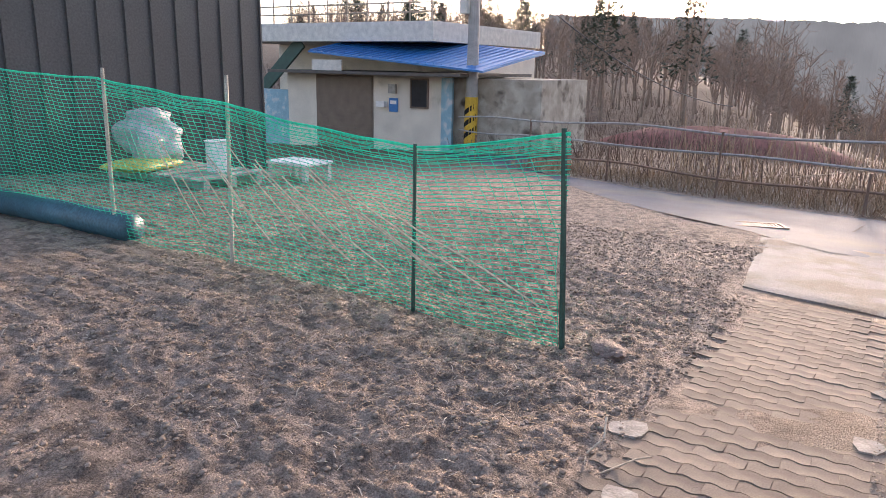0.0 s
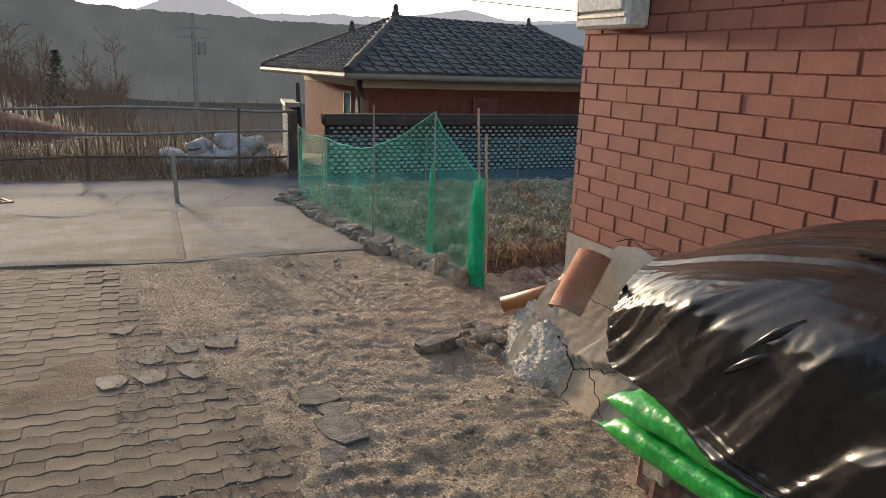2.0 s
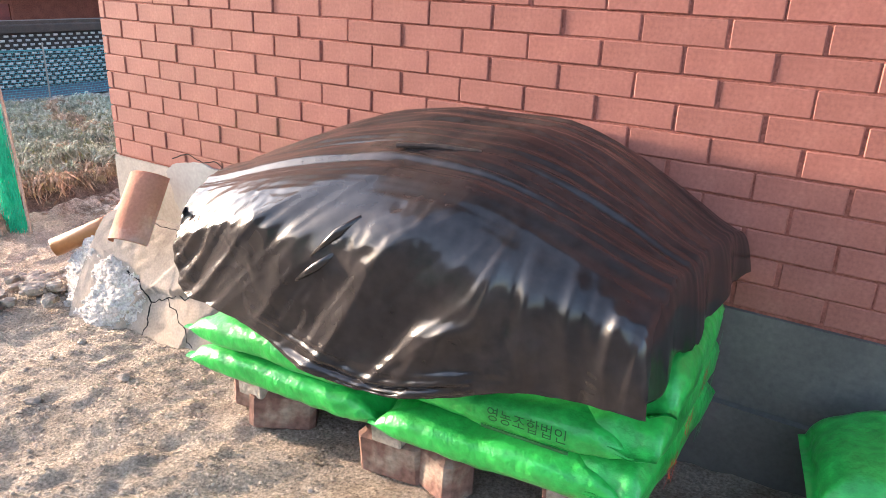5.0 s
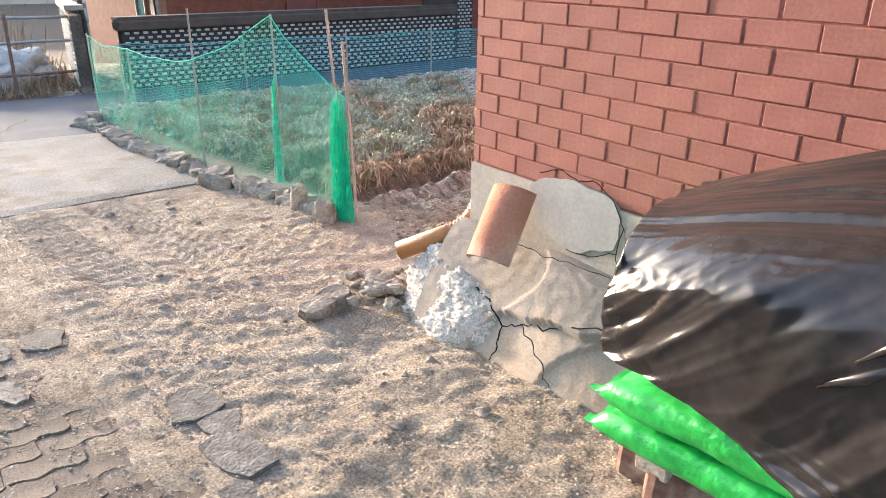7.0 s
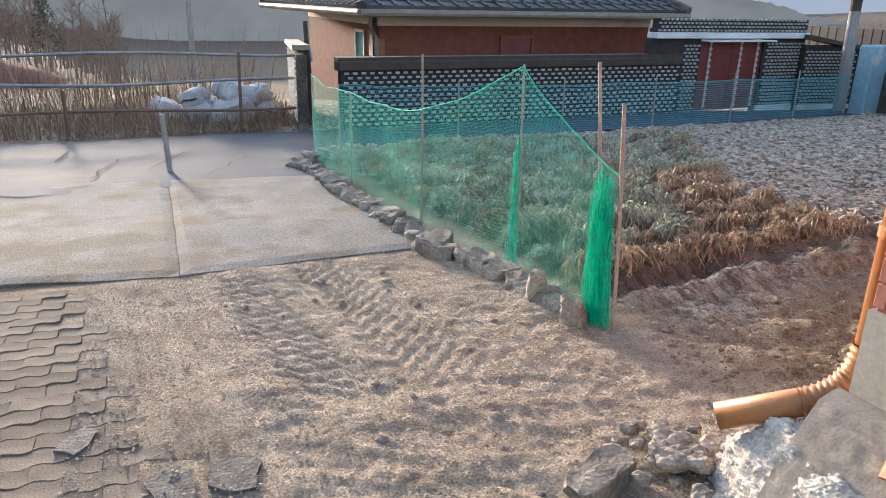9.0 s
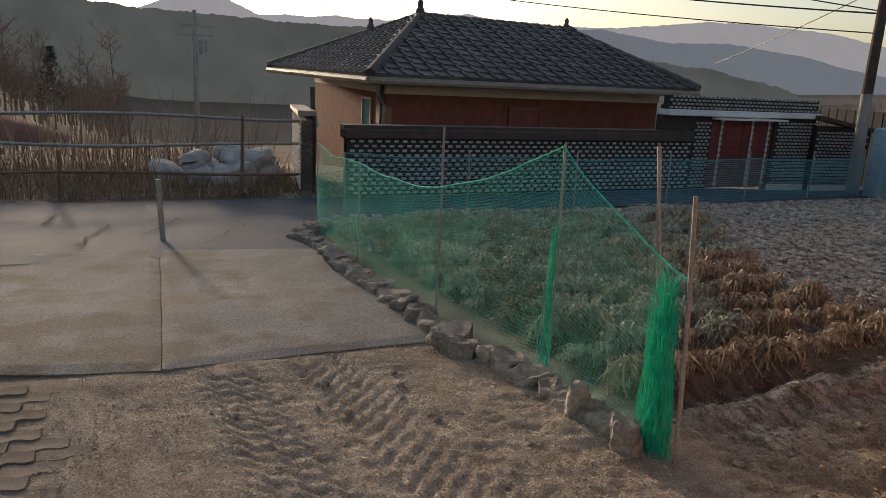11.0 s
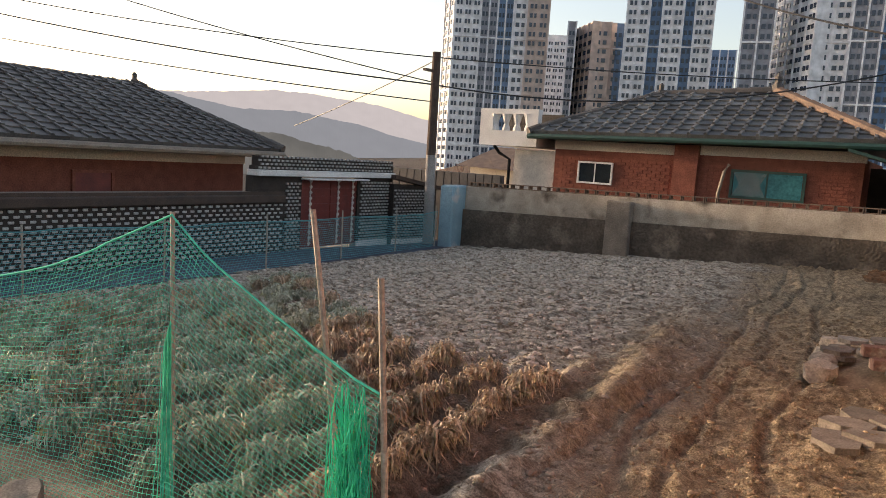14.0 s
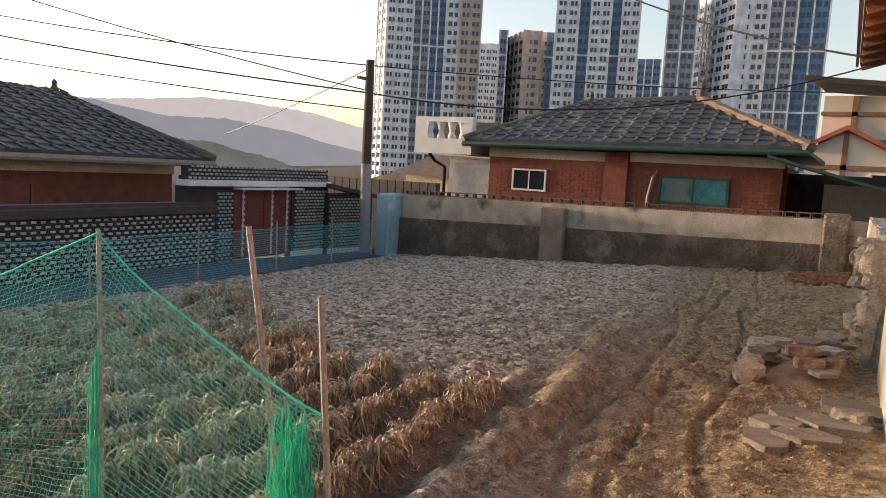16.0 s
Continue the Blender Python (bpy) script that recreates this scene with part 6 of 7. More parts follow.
for k in range(4):
    g = Geo()
    for i in range(9):
        a0, a1 = radians(-100 + 22 * i), radians(-78 + 22 * i)
        z0, z1 = 0.32 + 0.36 * k + 0.05 * i, 0.32 + 0.36 * k + 0.05 * (i + 1)
        if z1 + 0.16 > 1.74:
            continue
        g.add([(0.209 * math.cos(a0), 0.209 * math.sin(a0), z0), (0.209 * math.cos(a1), 0.209 * math.sin(a1), z1), (0.209 * math.cos(a1), 0.209 * math.sin(a1), z1 + 0.16), (0.209 * math.cos(a0), 0.209 * math.sin(a0), z0 + 0.16)], [(0, 1, 2, 3)])
    part("black_stripe", g, M_BLACK, sp2)
part("transformer_box", Geo().span((0.1, -0.3, 4.2), (0.35, -0.05, 5.0), bevel=0.02), M_PALE, sp2)
fpole = thing("far_utility_pole", "far grey utility pole with cross-arms", "utility pole", at=(-52.0, 3.0, -6.0))
part("shaft", Geo().tube([(0, 0, -2), (0, 0, 10.2)], 0.22, 8, r2=0.14), M_POLE, fpole)
for z in (8.6, 9.2):
    part("cross_arm", Geo().box((0, 0, z), (0.12, 2.2, 0.12)), M_POLE, fpole)
part("transformer", Geo().tube([(0.3, 0.5, 7.4), (0.3, 0.5, 8.3)], 0.28, 10), M_STEEL, fpole)


def cable(a, b, sag, r=0.012):
    a, b = Vector(a), Vector(b)
    g = Geo().tube([a.lerp(b, i / 24) - Vector((0, 0, sag * 4 * (i / 24) * (1 - i / 24))) for i in range(25)], r, 5)
    return thing("overhead_cable", "thin black overhead cable", "cable", g, M_CABLE, group="overhead cables")


def sky_point(az, el, d, eye=(-0.3, -1.1, 1.32)):
    return (eye[0] - math.sin(radians(az)) * d, eye[1] + math.cos(radians(az)) * d, eye[2] + math.tan(radians(el)) * d)


def onward(a, b, sag, r=0.012):
    """A cable that runs on past b, by half its length."""
    a, b = Vector(a), Vector(b)
    return cable(a, a + (b - a) * 1.5 + Vector((0, 0, 3 * sag)), 2.25 * sag, r)


PT = (-9.2, 11.28, 3.3)
cable(PT, sky_point(72, 8.8, 24), 0.2)
cable((-9.2, 11.3, 2.75), sky_point(75, 8.3, 26), 0.25, 0.016)
cable((-9.2, 11.32, 2.4), sky_point(78, 6.9, 30), 0.25)
cable((-9.2, 11.3, 2.8), sky_point(63, 10.2, 20), 0.1)
onward(PT, sky_point(2, 6.6, 19), 0.1)
onward((-9.2, 11.3, 2.75), sky_point(1, 7.9, 18), 0.55, 0.016)
onward(sky_point(17, 13.5, 16), sky_point(1.0, 9.1, 12), 0.12, 0.016)
cable((-9.2, 11.3, 3.2), sky_point(46, 1.5, 21), 0.05)
cable((-17, -13.55, 5.2), (-33, -9, 0.0), 1.0, 0.02)

# ---- left side: shed, cladding, junk ----
clad = thing("metal_clad_building", "tall building clad in dark brown-grey standing-seam metal", "building")
part("wall", Geo().span((-7.75, -19.0, -1.0), (3.6, -13.0, 6.2)), M_METALWALL, clad)
for k in range(23):
    part("seam", Geo().box((-7.7 + 0.49 * k, -12.985, 2.6), (0.035, 0.05, 7.2)), M_METALWALL, clad)
shed = thing("roadside_shed", "cream rendered shed with brown shutter and blue sheet roof", "shed")
SX = -17.0
part("wall", Geo().span((SX - 4, -21.4, -1.6), (SX, -14.6, 1.24)), M_CREAM, shed)
part("shutter", Geo().span((SX, -20.0, -1.4), (SX + 0.03, -17.45, 1.2)), M_SHUTTER, shed, "brown roller shutter")
for k in range(16):
    part("shutter_slat", Geo().span((SX + 0.03, -19.95, -1.3 + 0.155 * k), (SX + 0.045, -17.5, -1.19 + 0.155 * k)), M_SHUTTER, shed)
window(shed, (SX + 0.02, -15.55, 0.68), 0.62, 0.85, "x", M_SHUTTER, M_GLASS, 0)
part("sign", Geo().span((SX + 0.02, -16.75, 0.05), (SX + 0.05, -16.4, 0.5)), M_BLUEROOF, shed, "small blue and white sign")
part("sign_face", Geo().span((SX + 0.05, -16.70, 0.3), (SX + 0.055, -16.45, 0.42)), M_WHITE, shed)
part("meter", Geo().span((SX + 0.02, -16.75, 0.65), (SX + 0.12, -16.45, 0.95)), M_STEEL, shed)
part("air_unit", Geo().span((SX + 0.02, -17.2, 0.2), (SX + 0.2, -16.85, 0.38)), M_WHITE, shed)
part("roof", Geo().span((SX - 4.2, -21.7, 1.242), (SX + 0.7, -13.6, 1.34)), M_RIDGE, shed, "rusty flat eave")
part("blue_roof", Geo().add([(SX + 0.5, -19.9, 2.0), (SX + 0.75, -12.8, 1.45), (SX - 3.5, -12.8, 2.1), (SX - 3.5, -19.9, 2.7), (SX + 0.5, -19.9, 1.94), (SX + 0.75, -12.8, 1.39), (SX - 3.5, -12.8, 2.0), (SX - 3.5, -19.9, 2.6)], [(0, 1, 2, 3), (7, 6, 5, 4), (0, 4, 5, 1), (1, 5, 6, 2), (3, 7, 4, 0)]), M_BLUEROOF, shed, "blue corrugated sheet roof")
for k in range(24):
    y = -19.8 + 0.3 * k
    part("roof_rib", Geo().tube([(SX + 0.5, y, 2.03 - 0.077 * (y + 19.9)), (SX - 3.4, y, 2.7 - 0.085 * (y + 19.9))], 0.025, 4), M_BLUEROOF, shed)
part("side_wall", Geo().span((SX - 4, -14.6, -1.6), (SX - 0.4, -11.4, 1.2)), M_OLDCONC, shed)
part("corner_strip", Geo().span((SX - 0.1, -14.7, -1.6), (SX + 0.02, -14.3, 1.2)), M_BLUEWALL, shed)
part("board", Geo().span((SX + 0.6, -19.6, 1.35), (SX + 0.66, -18.3, 1.7)), M_PALE, shed)
ter = thing("roof_terrace", "concrete roof terrace with faded railing behind the shed", "terrace")
part("slab", Geo().span((SX - 9, -26.0, 2.35), (SX - 0.8, -15.6, 3.0)), M_PALE, ter)
part("house_wall", Geo().span((SX - 9, -26.0, -1.6), (SX - 4.2, -15.8, 2.34)), M_CREAM, ter)
for k in range(12):
    part("baluster", Geo().tube([(SX - 0.9, -25.6 + 0.9 * k, 3.0), (SX - 0.9, -25.6 + 0.9 * k, 4.2)], 0.035, 6), M_GUTTER, ter)
for z in (3.3, 3.6, 3.9, 4.2):
    part("rail", Geo().tube([(SX - 0.9, -25.8, z), (SX - 0.9, -15.7, z)], 0.03, 6), M_GUTTER, ter)
part("stair", Geo().box(None, (0.1, 3.6, 0.5), m=pose(SX - 1.2, -23.2, 1.2, 40, 0, 0)), M_GREENPIPE, ter)
thing("block_wall", "low pale blue block wall beside the shed", "wall", Geo().span((SX - 0.5, -26.0, -1.6), (SX - 0.2, -21.5, 0.6)), M_BLUEWALL)

jx, jy = -4.35, -11.2
thing("white_bag", "large bulging white plastic bag on yellow sacks", "bag", Geo().rock((0, 0, 0), (0.40, 0.46, 0.40), 12, 0.38, 4), M_WHITESACK, at=(jx - 0.1, jy - 0.9, gz(jx, jy) + 0.68), smooth=True)
jp = thing("pallet", "low wooden pallet on the grass", "pallet", at=(jx, jy, gz(jx, jy)))
for k in range(6):
    part("board", Geo().box((-0.1, -1.0 + 0.36 * k, 0.16), (1.3, 0.24, 0.03)), M_POSTGREY, jp)
for k in range(3):
    part("bearer", Geo().box((-0.6 + 0.5 * k, -0.1, 0.07), (0.1, 2.1, 0.14)), M_POSTGREY, jp)
thing("yellow_sack", "yellow sacks lying flat on the pallet", "sack", sack_mesh(1.1, 0.8, 0.16, 300), M_YELLOWBAG, at=pose(jx + 0.35, jy - 0.55, gz(jx, jy) + 0.25, 0, 0, 20), smooth=True)
g = Geo().tube([(0, 0, 0), (0, 0, 0.45), (0, 0, 0.452), (0, 0, 0.47)], 0.17, 16, r2=0.20)
thing("white_bucket", "white plastic bucket on the pallet", "bucket", g, M_WHITE, at=(jx - 0.25, jy + 0.45, gz(jx, jy) + 0.17), smooth=False)
tb = thing("low_table", "low white board table on the field", "table", at=(-6.2, -10.6, gz(-6.2, -10.6)))
part("top", Geo().box((0, 0, 0.3), (0.7, 0.9, 0.05), bevel=0.01), M_WHITE, tb)
for sx, sy in ((-0.28, -0.38), (0.28, -0.38), (0.28, 0.38), (-0.28, 0.38)):
    part("leg", Geo().box((sx, sy, 0.13), (0.08, 0.08, 0.28)), M_PALE, tb)
thing("blue_hose_pipe", "wide dark blue pipe lying along the net", "pipe", Geo().tube([(-0.98, -7.65, 0.12), (-0.95, -9.0, 0.13), (-0.93, -12.2, 0.12)], 0.13, 14), M_BLUEPIPE, smooth=True)
thing("twig", "pale broken twig on the soil", "twig", Geo().tube([(0.35, -2.85, 0.10), (0.30, -2.80, 0.16), (0.20, -2.83, 0.20)], 0.005, 5), M_STRAW)
thing("twig", "pale broken twig on the soil", "twig", Geo().tube([(0.45, -2.75, 0.10), (0.33, -2.66, 0.13), (0.26, -2.62, 0.12)], 0.004, 5), M_STRAW)

# ---- side of the house and stone pile ----
rub = thing("rubble_wall", "rough stone retaining wall beside the track", "wall", Geo().grid(lambda u, v: (-0.06 + 0.05 * noise.noise(Vector((u * 22, v * 4, 1))) + 0.12 * v * (1 - 0.3 * v) - 0.1 * (v > 0.95) * 0, 4.75 + 6.4 * u, 0.0 + 0.95 * v + 0.05 * noise.noise(Vector((u * 14, 3, 1)))), 90, 18), M_STONE, smooth=True)
part("top", Geo().grid(lambda u, v: (0.0 + 0.6 * v, 4.75 + 6.4 * u, 0.94 + 0.05 * noise.noise(Vector((u * 14, 3, 1)))), 40, 2), M_STONE, rub)
part("end", Geo().grid(lambda u, v: (-0.1 + 0.7 * u, 4.76, 0.95 * v), 4, 4), M_STONE, rub)
rn = random.Random(61)
for i in range(34):
    u = rn.random()
    stone("wall_stone", "rough stone set in the retaining wall", (-0.03 + rn.uniform(-0.02, 0.04), 4.8 + 2.5 * u, rn.uniform(0.08, 0.85)), (0.06, rn.uniform(0.1, 0.2), rn.uniform(0.07, 0.13)), 400 + i, M_STONE, "stones of the retaining wall", n=2)
M_FLAG = mat("brown_grey_flagstone", (0.21, 0.18, 0.148), (0.145, 0.122, 0.10), 0.9, 9, 80, 0.5, depth=0.008, rand=0.25)
stone("corner_stone", "round stone at the foot of the retaining wall", (-0.15, 3.25, 0.09), (0.10, 0.10, 0.07), 460, M_FLAG)
eave = thing("timber_eave", "orange-brown timber eave with rafters", "eave")
part("board", Geo().add([(-0.33, 2.6, 2.42), (0.3, 2.6, 2.62), (0.3, 6.2, 2.62), (-0.33, 6.2, 2.42), (-0.33, 2.6, 2.47), (0.3, 2.6, 2.67), (0.3, 6.2, 2.67), (-0.33, 6.2, 2.47)], [(3, 2, 1, 0), (4, 5, 6, 7), (0, 1, 5, 4), (2, 3, 7, 6), (3, 0, 4, 7)]), M_TIMBER, eave)
part("fascia", Geo().span((-0.355, 2.6, 2.38), (-0.335, 6.22, 2.52)), M_TIMBER, eave)
for k in range(10):
    part("rafter", Geo().box(None, (0.62, 0.05, 0.07), m=pose(-0.02, 2.7 + 0.38 * k, 2.46, 0, -17, 0)), M_TIMBER, eave)
part("post", Geo().span((0.22, 6.0, 0.9), (0.36, 6.14, 2.55)), M_TIMBER, eave)

rn = random.Random(71)
for i, (px, py, sx, sy) in enumerate(((-0.13, 3.48, 0.20, 0.17), (-0.24, 3.12, 0.20, 0.13), (-0.45, 3.24, 0.12, 0.12), (-0.34, 2.84, 0.17, 0.12), (-0.52, 2.72, 0.12, 0.16), (-0.49, 3.0, 0.13, 0.10))):
    ol = [(math.cos(1.0472 * k + 0.3) * sx * rn.uniform(0.85, 1.15), math.sin(1.0472 * k + 0.3) * sy * rn.uniform(0.85, 1.15)) for k in range(6)]
    thing("flagstone", "broken flat grey flagstone beside the track", "flagstone", Geo().prism(ol, -0.03, 0.014), M_FLAG, at=pose(px, py, gz(px, py) + 0.024 + 0.008 * (i % 2), rn.uniform(-3, 3), rn.uniform(-3, 3), rn.uniform(-15, 15)), group="broken flagstones")
heap = thing("earth_mound", "low heap of earth under stacked stones and bricks", "heap", Geo().grid(lambda u, v: (-0.42 + 0.36 * math.cos(6.283 * u) * v, 4.45 + 0.62 * math.sin(6.283 * u) * v, 0.03 + 0.12 * (1 - v ** 2.2) + 0.02 * noise.noise(Vector((u * 20, v * 6, 2)))), 40, 8), M_TRACKCLOD, smooth=True)
for i in range(12):
    px, py = -0.44 + rn.uniform(-0.26, 0.2), 4.5 + rn.uniform(-0.5, 0.55)
    ol = [(math.cos(1.0472 * k) * rn.uniform(0.07, 0.14), math.sin(1.0472 * k) * rn.uniform(0.07, 0.13)) for k in range(6)]
    thing("flagstone", "broken flat stone on the heap", "flagstone", Geo().prism(ol, -0.015, 0.015), M_SLABSTONE if i % 2 else M_FLAG, at=pose(px, py, 0.15 + 0.012 * i * 0.5, rn.uniform(-8, 8), rn.uniform(-8, 8), rn.uniform(0, 360)), group="broken flagstones")
for i, (px, py, rz) in enumerate(((-0.40, 4.05, 20), (-0.27, 4.15, 60), (-0.46, 4.12, 15))):
    thing("loose_brick", "dusty red brick on the stone heap", "brick", Geo().box((0, 0, 0), (0.17, 0.09, 0.07), bevel=0.005), M_PROP, at=pose(px, py, 0.19 + (0.06 if i == 2 else 0), 0, 0, rz), group="bricks on the heap")
for i in range(5):
    stone("heap_stone", "rounded stone at the edge of the heap", (-0.72 + rn.uniform(-0.04, 0.05), 3.95 + 0.22 * i, 0.09), (0.08, 0.10, 0.08), 480 + i, M_STONE, "stones round the heap", n=2)
clods("leaf_heap", "heap of brown dead leaves in the field corner", (-0.9, -0.15, 9.6, 11.0), 1500, 0.02, 0.06, mat("dead_leaf", (0.20, 0.11, 0.06), (0.12, 0.07, 0.04), 0.9, 8, 40, 0.2), 45)

# ---- distance ----
tim = thing("half_timbered_house", "cream half-timbered house with red tiled roofs", "house", at=(0.75, 0, 0))
TY = 22.0
part("wall", Geo().span((-1.9, TY, -0.5), (6, TY + 5, 3.9)), M_CREAM, tim)
for a, b in (((-1.95, TY - 0.06, 2.55), (6, TY, 2.72)), ((-1.95, TY - 0.06, 1.95), (6, TY, 2.1)), ((-0.95, TY - 0.06, -0.5), (-0.8, TY, 2.55)), ((-1.2, TY - 0.06, 2.72), (-1.05, TY, 3.9)), ((-0.2, TY - 0.06, 2.72), (-0.05, TY, 3.9)), ((-1.95, TY - 0.06, 3.35), (1, TY, 3.46))):
    part("timber", Geo().span(a, b), M_TIMBER, tim)
part("gable_roof", Geo().add([(-2.5, TY - 0.8, 2.35), (-1.25, TY - 0.8, 3.05), (0.2, TY - 0.8, 2.3), (-2.5, TY + 1, 2.35), (-1.25, TY + 1, 3.05), (0.2, TY + 1, 2.3), (-2.5, TY - 0.8, 2.22), (-1.25, TY - 0.8, 2.92), (0.2, TY - 0.8, 2.17)], [(0, 1, 4, 3), (1, 2, 5, 4), (0, 6, 7, 1), (1, 7, 8, 2)]), M_REDTILE, tim)
part("gable_wall", Geo().add([(-2.2, TY - 0.6, 2.35), (-1.25, TY - 0.6, 2.9), (-0.1, TY - 0.6, 2.3), (-0.1, TY - 0.6, 0), (-2.2, TY - 0.6, 0)], [(4, 3, 2, 1, 0)]), M_CREAM, tim)
part("gable_timber", Geo().span((-1.32, TY - 0.64, 0), (-1.18, TY - 0.6, 2.85)).span((-2.2, TY - 0.64, 1.85), (-0.1, TY - 0.6, 1.98)), M_TIMBER, tim)
part("main_roof", Geo().add([(-2.4, TY - 0.9, 4.35), (6, TY - 0.9, 3.6), (6, TY + 3, 3.6), (-2.0, TY + 3, 4.35), (-2.4, TY - 0.9, 4.2), (6, TY - 0.9, 3.45)], [(0, 1, 2, 3), (0, 4, 5, 1)]), M_DARKWOOD, tim)
window(tim, (0.15, TY - 0.02, 3.05), 0.5, 0.5, "y", M_WHITE, M_GLASS, 0)
window(tim, (-0.3, TY - 0.62, 1.5), 0.5, 0.5, "y", M_WHITE, M_GLASS, 0)
dark = thing("dark_fence", "dark board fence behind the gateway", "fence", Geo().span((-12.5, 12.8, -0.9), (-8.2, 12.9, 0.95)), M_METALWALL)
for k in range(20):
    part("board", Geo().box((-12.4 + 0.215 * k, 12.77, 0.05), (0.19, 0.03, 1.78)), M_METALWALL, dark)
lowh = thing("low_shed", "low pale shed with brown roof behind the wall", "shed")
part("wall", Geo().span((-14.2, 21.0, -1.0), (-11.0, 24, 1.0)), M_CREAM, lowh)
part("roof", Geo().add([(-14.6, 20.6, 1.0), (-10.7, 20.6, 0.9), (-11.6, 22.5, 1.7), (-14.0, 22.5, 1.75)], [(0, 1, 2, 3)]), M_RIDGEBROWN, lowh)
reed("bare_bushes", "reddish bare bushes behind the boundary wall", (-20.0, -9.0, 22.0, 30.0), 1500, 2.2, mat("red_brown_twig", (0.22, 0.10, 0.075), (0.16, 0.08, 0.06), 0.9, 4, 40, 0), 56, None, 0.9)


def tower(label, secs, r, top, base=-12.0, back=14.0):
    """A tower of vertical strips; each strip: two bearings, wall colour, window columns, step back."""
    tw = thing("apartment_tower", label, "apartment block", group="apartment towers")
    eye = Vector((-0.3, -1.1, 0))
    for a0, a1, wallm, cols, dr in secs:
        dr, dq = dr if isinstance(dr, tuple) else (dr, dr)
        p = eye + Vector((-math.sin(radians(a0)), math.cos(radians(a0)), 0)) * (r + dr)
        q = eye + Vector((-math.sin(radians(a1)), math.cos(radians(a1)), 0)) * (r + dq)
        u = (q - p).normalized()
        w = (q - p).length
        inw = Vector((-u.y, u.x, 0))
        m = Matrix((u, inw, Vector((0, 0, 1)))).transposed().to_4x4()
        m.translation = (p + q) / 2
        sec = part("wall_strip", Geo().box(None, (w, back, top - base), m=m @ pose(0, back / 2, (top + base) / 2)), wallm, tw)
        g = Geo()
        lines = Geo()
        nfl = int((top - base) / 2.9)
        cw = w / cols
        for f in range(nfl):
            z = base + 2.9 * f + 1.6
            for c in range(cols):
                x = -w / 2 + cw * (c + 0.5)
                g.box(None, (cw * 0.26, 0.5, 1.35), m=m @ pose(x - cw * 0.19, 0, z))
                g.box(None, (cw * 0.22, 0.5, 1.35), m=m @ pose(x + cw * 0.19, 0, z))
        for c in range(cols + 1):
            lines.box(None, (0.5, 0.9, top - base), m=m @ pose(-w / 2 + cw * c, 0, (top + base) / 2))
        for f in range(0, nfl, 6):
            lines.box(None, (w, 0.7, 0.5), m=m @ pose(0, 0, base + 2.9 * f))
        part("window_grid", g, M_APTWIN, sec, kind="stuff")
        part("facade_ribbing", lines, M_APTW if wallm is not M_APTT else M_APTT, sec, kind="stuff")
    return tw


tower("tall grey and white apartment tower in evening haze", [(34.9, 34.2, M_APTW, 2, (9, 0)), (34.2, 32.2, M_APTW, 3, 0), (32.2, 30.9, M_APTG, 2, 1.5), (30.9, 29.7, M_APTB, 2, 2.5), (29.7, 28.6, M_APTW, 1, 1.5), (28.6, 27.0, M_APTT, 2, 0.5)], 240, 60)
tower("slim white apartment tower between taller blocks", [(26.95, 25.55, M_APTW, 3, 0)], 330, 57)
tower("tan and blue apartment tower lit by low sun", [(25.5, 24.9, M_APTG, 1, 2), (24.9, 23.6, M_APTT, 4, (16, 0)), (23.6, 22.3, M_APTT, 1, 1), (22.3, 21.3, M_APTB, 1, 3)], 250, 48.5)
tower("white and blue apartment tower with many windows", [(21.25, 19.6, M_APTW, 2, 0), (19.6, 18.7, M_APTB, 1, 1.5), (18.7, 17.2, M_APTW, 2, 0), (17.2, 16.4, M_APTB, 1, 1.5), (16.4, 15.1, M_APTW, 2, 0)], 245, 60)
tower("low white and blue apartment tower in the gap", [(15.0, 13.3, M_APTB, 3, 0)], 320, 51)
tower("tall cream and grey apartment tower", [(13.1, 11.0, M_APTG, 2, 1), (11.0, 8.4, M_APTW, 5, (22, 0)), (8.4, 6.2, M_APTW, 2, 2), (6.2, 4.4, M_APTG, 2, 0), (4.4, 2.4, M_APTB, 2, 1.5)], 235, 60)


def ridge(name, label, pts, r, base, material, seed, rough=0.12):
    """A far ridge line from bearings and heights in degrees."""
    g = Geo()
    n = 800
    a0, a1 = pts[0][0], pts[-1][0]
    tab = [(-a, e) for a, e in pts]
    vs = []
    for i in range(n + 1):
        a = a0 + (a1 - a0) * i / n
        e = pt(-a, tab) + rough * noise.noise(Vector((a * 0.5, seed, 0))) + rough * 0.5 * noise.noise(Vector((a * 1.9, seed, 4))) + rough * 0.2 * noise.noise(Vector((a * 7, seed, 8))) + rough * 0.22 * noise.noise(Vector((a * 26, seed, 2)))
        c, s = math.cos(radians(a)), -math.sin(radians(a))
        vs += [(s * r, c * r, math.tan(radians(e)) * r), (s * r * 0.8, c * r * 0.8, base)]
    g.add(vs, [(2 * i, 2 * i + 1, 2 * i + 3, 2 * i + 2) for i in range(n)])
    return thing(name, label, "mountain", g, material, kind="structure")


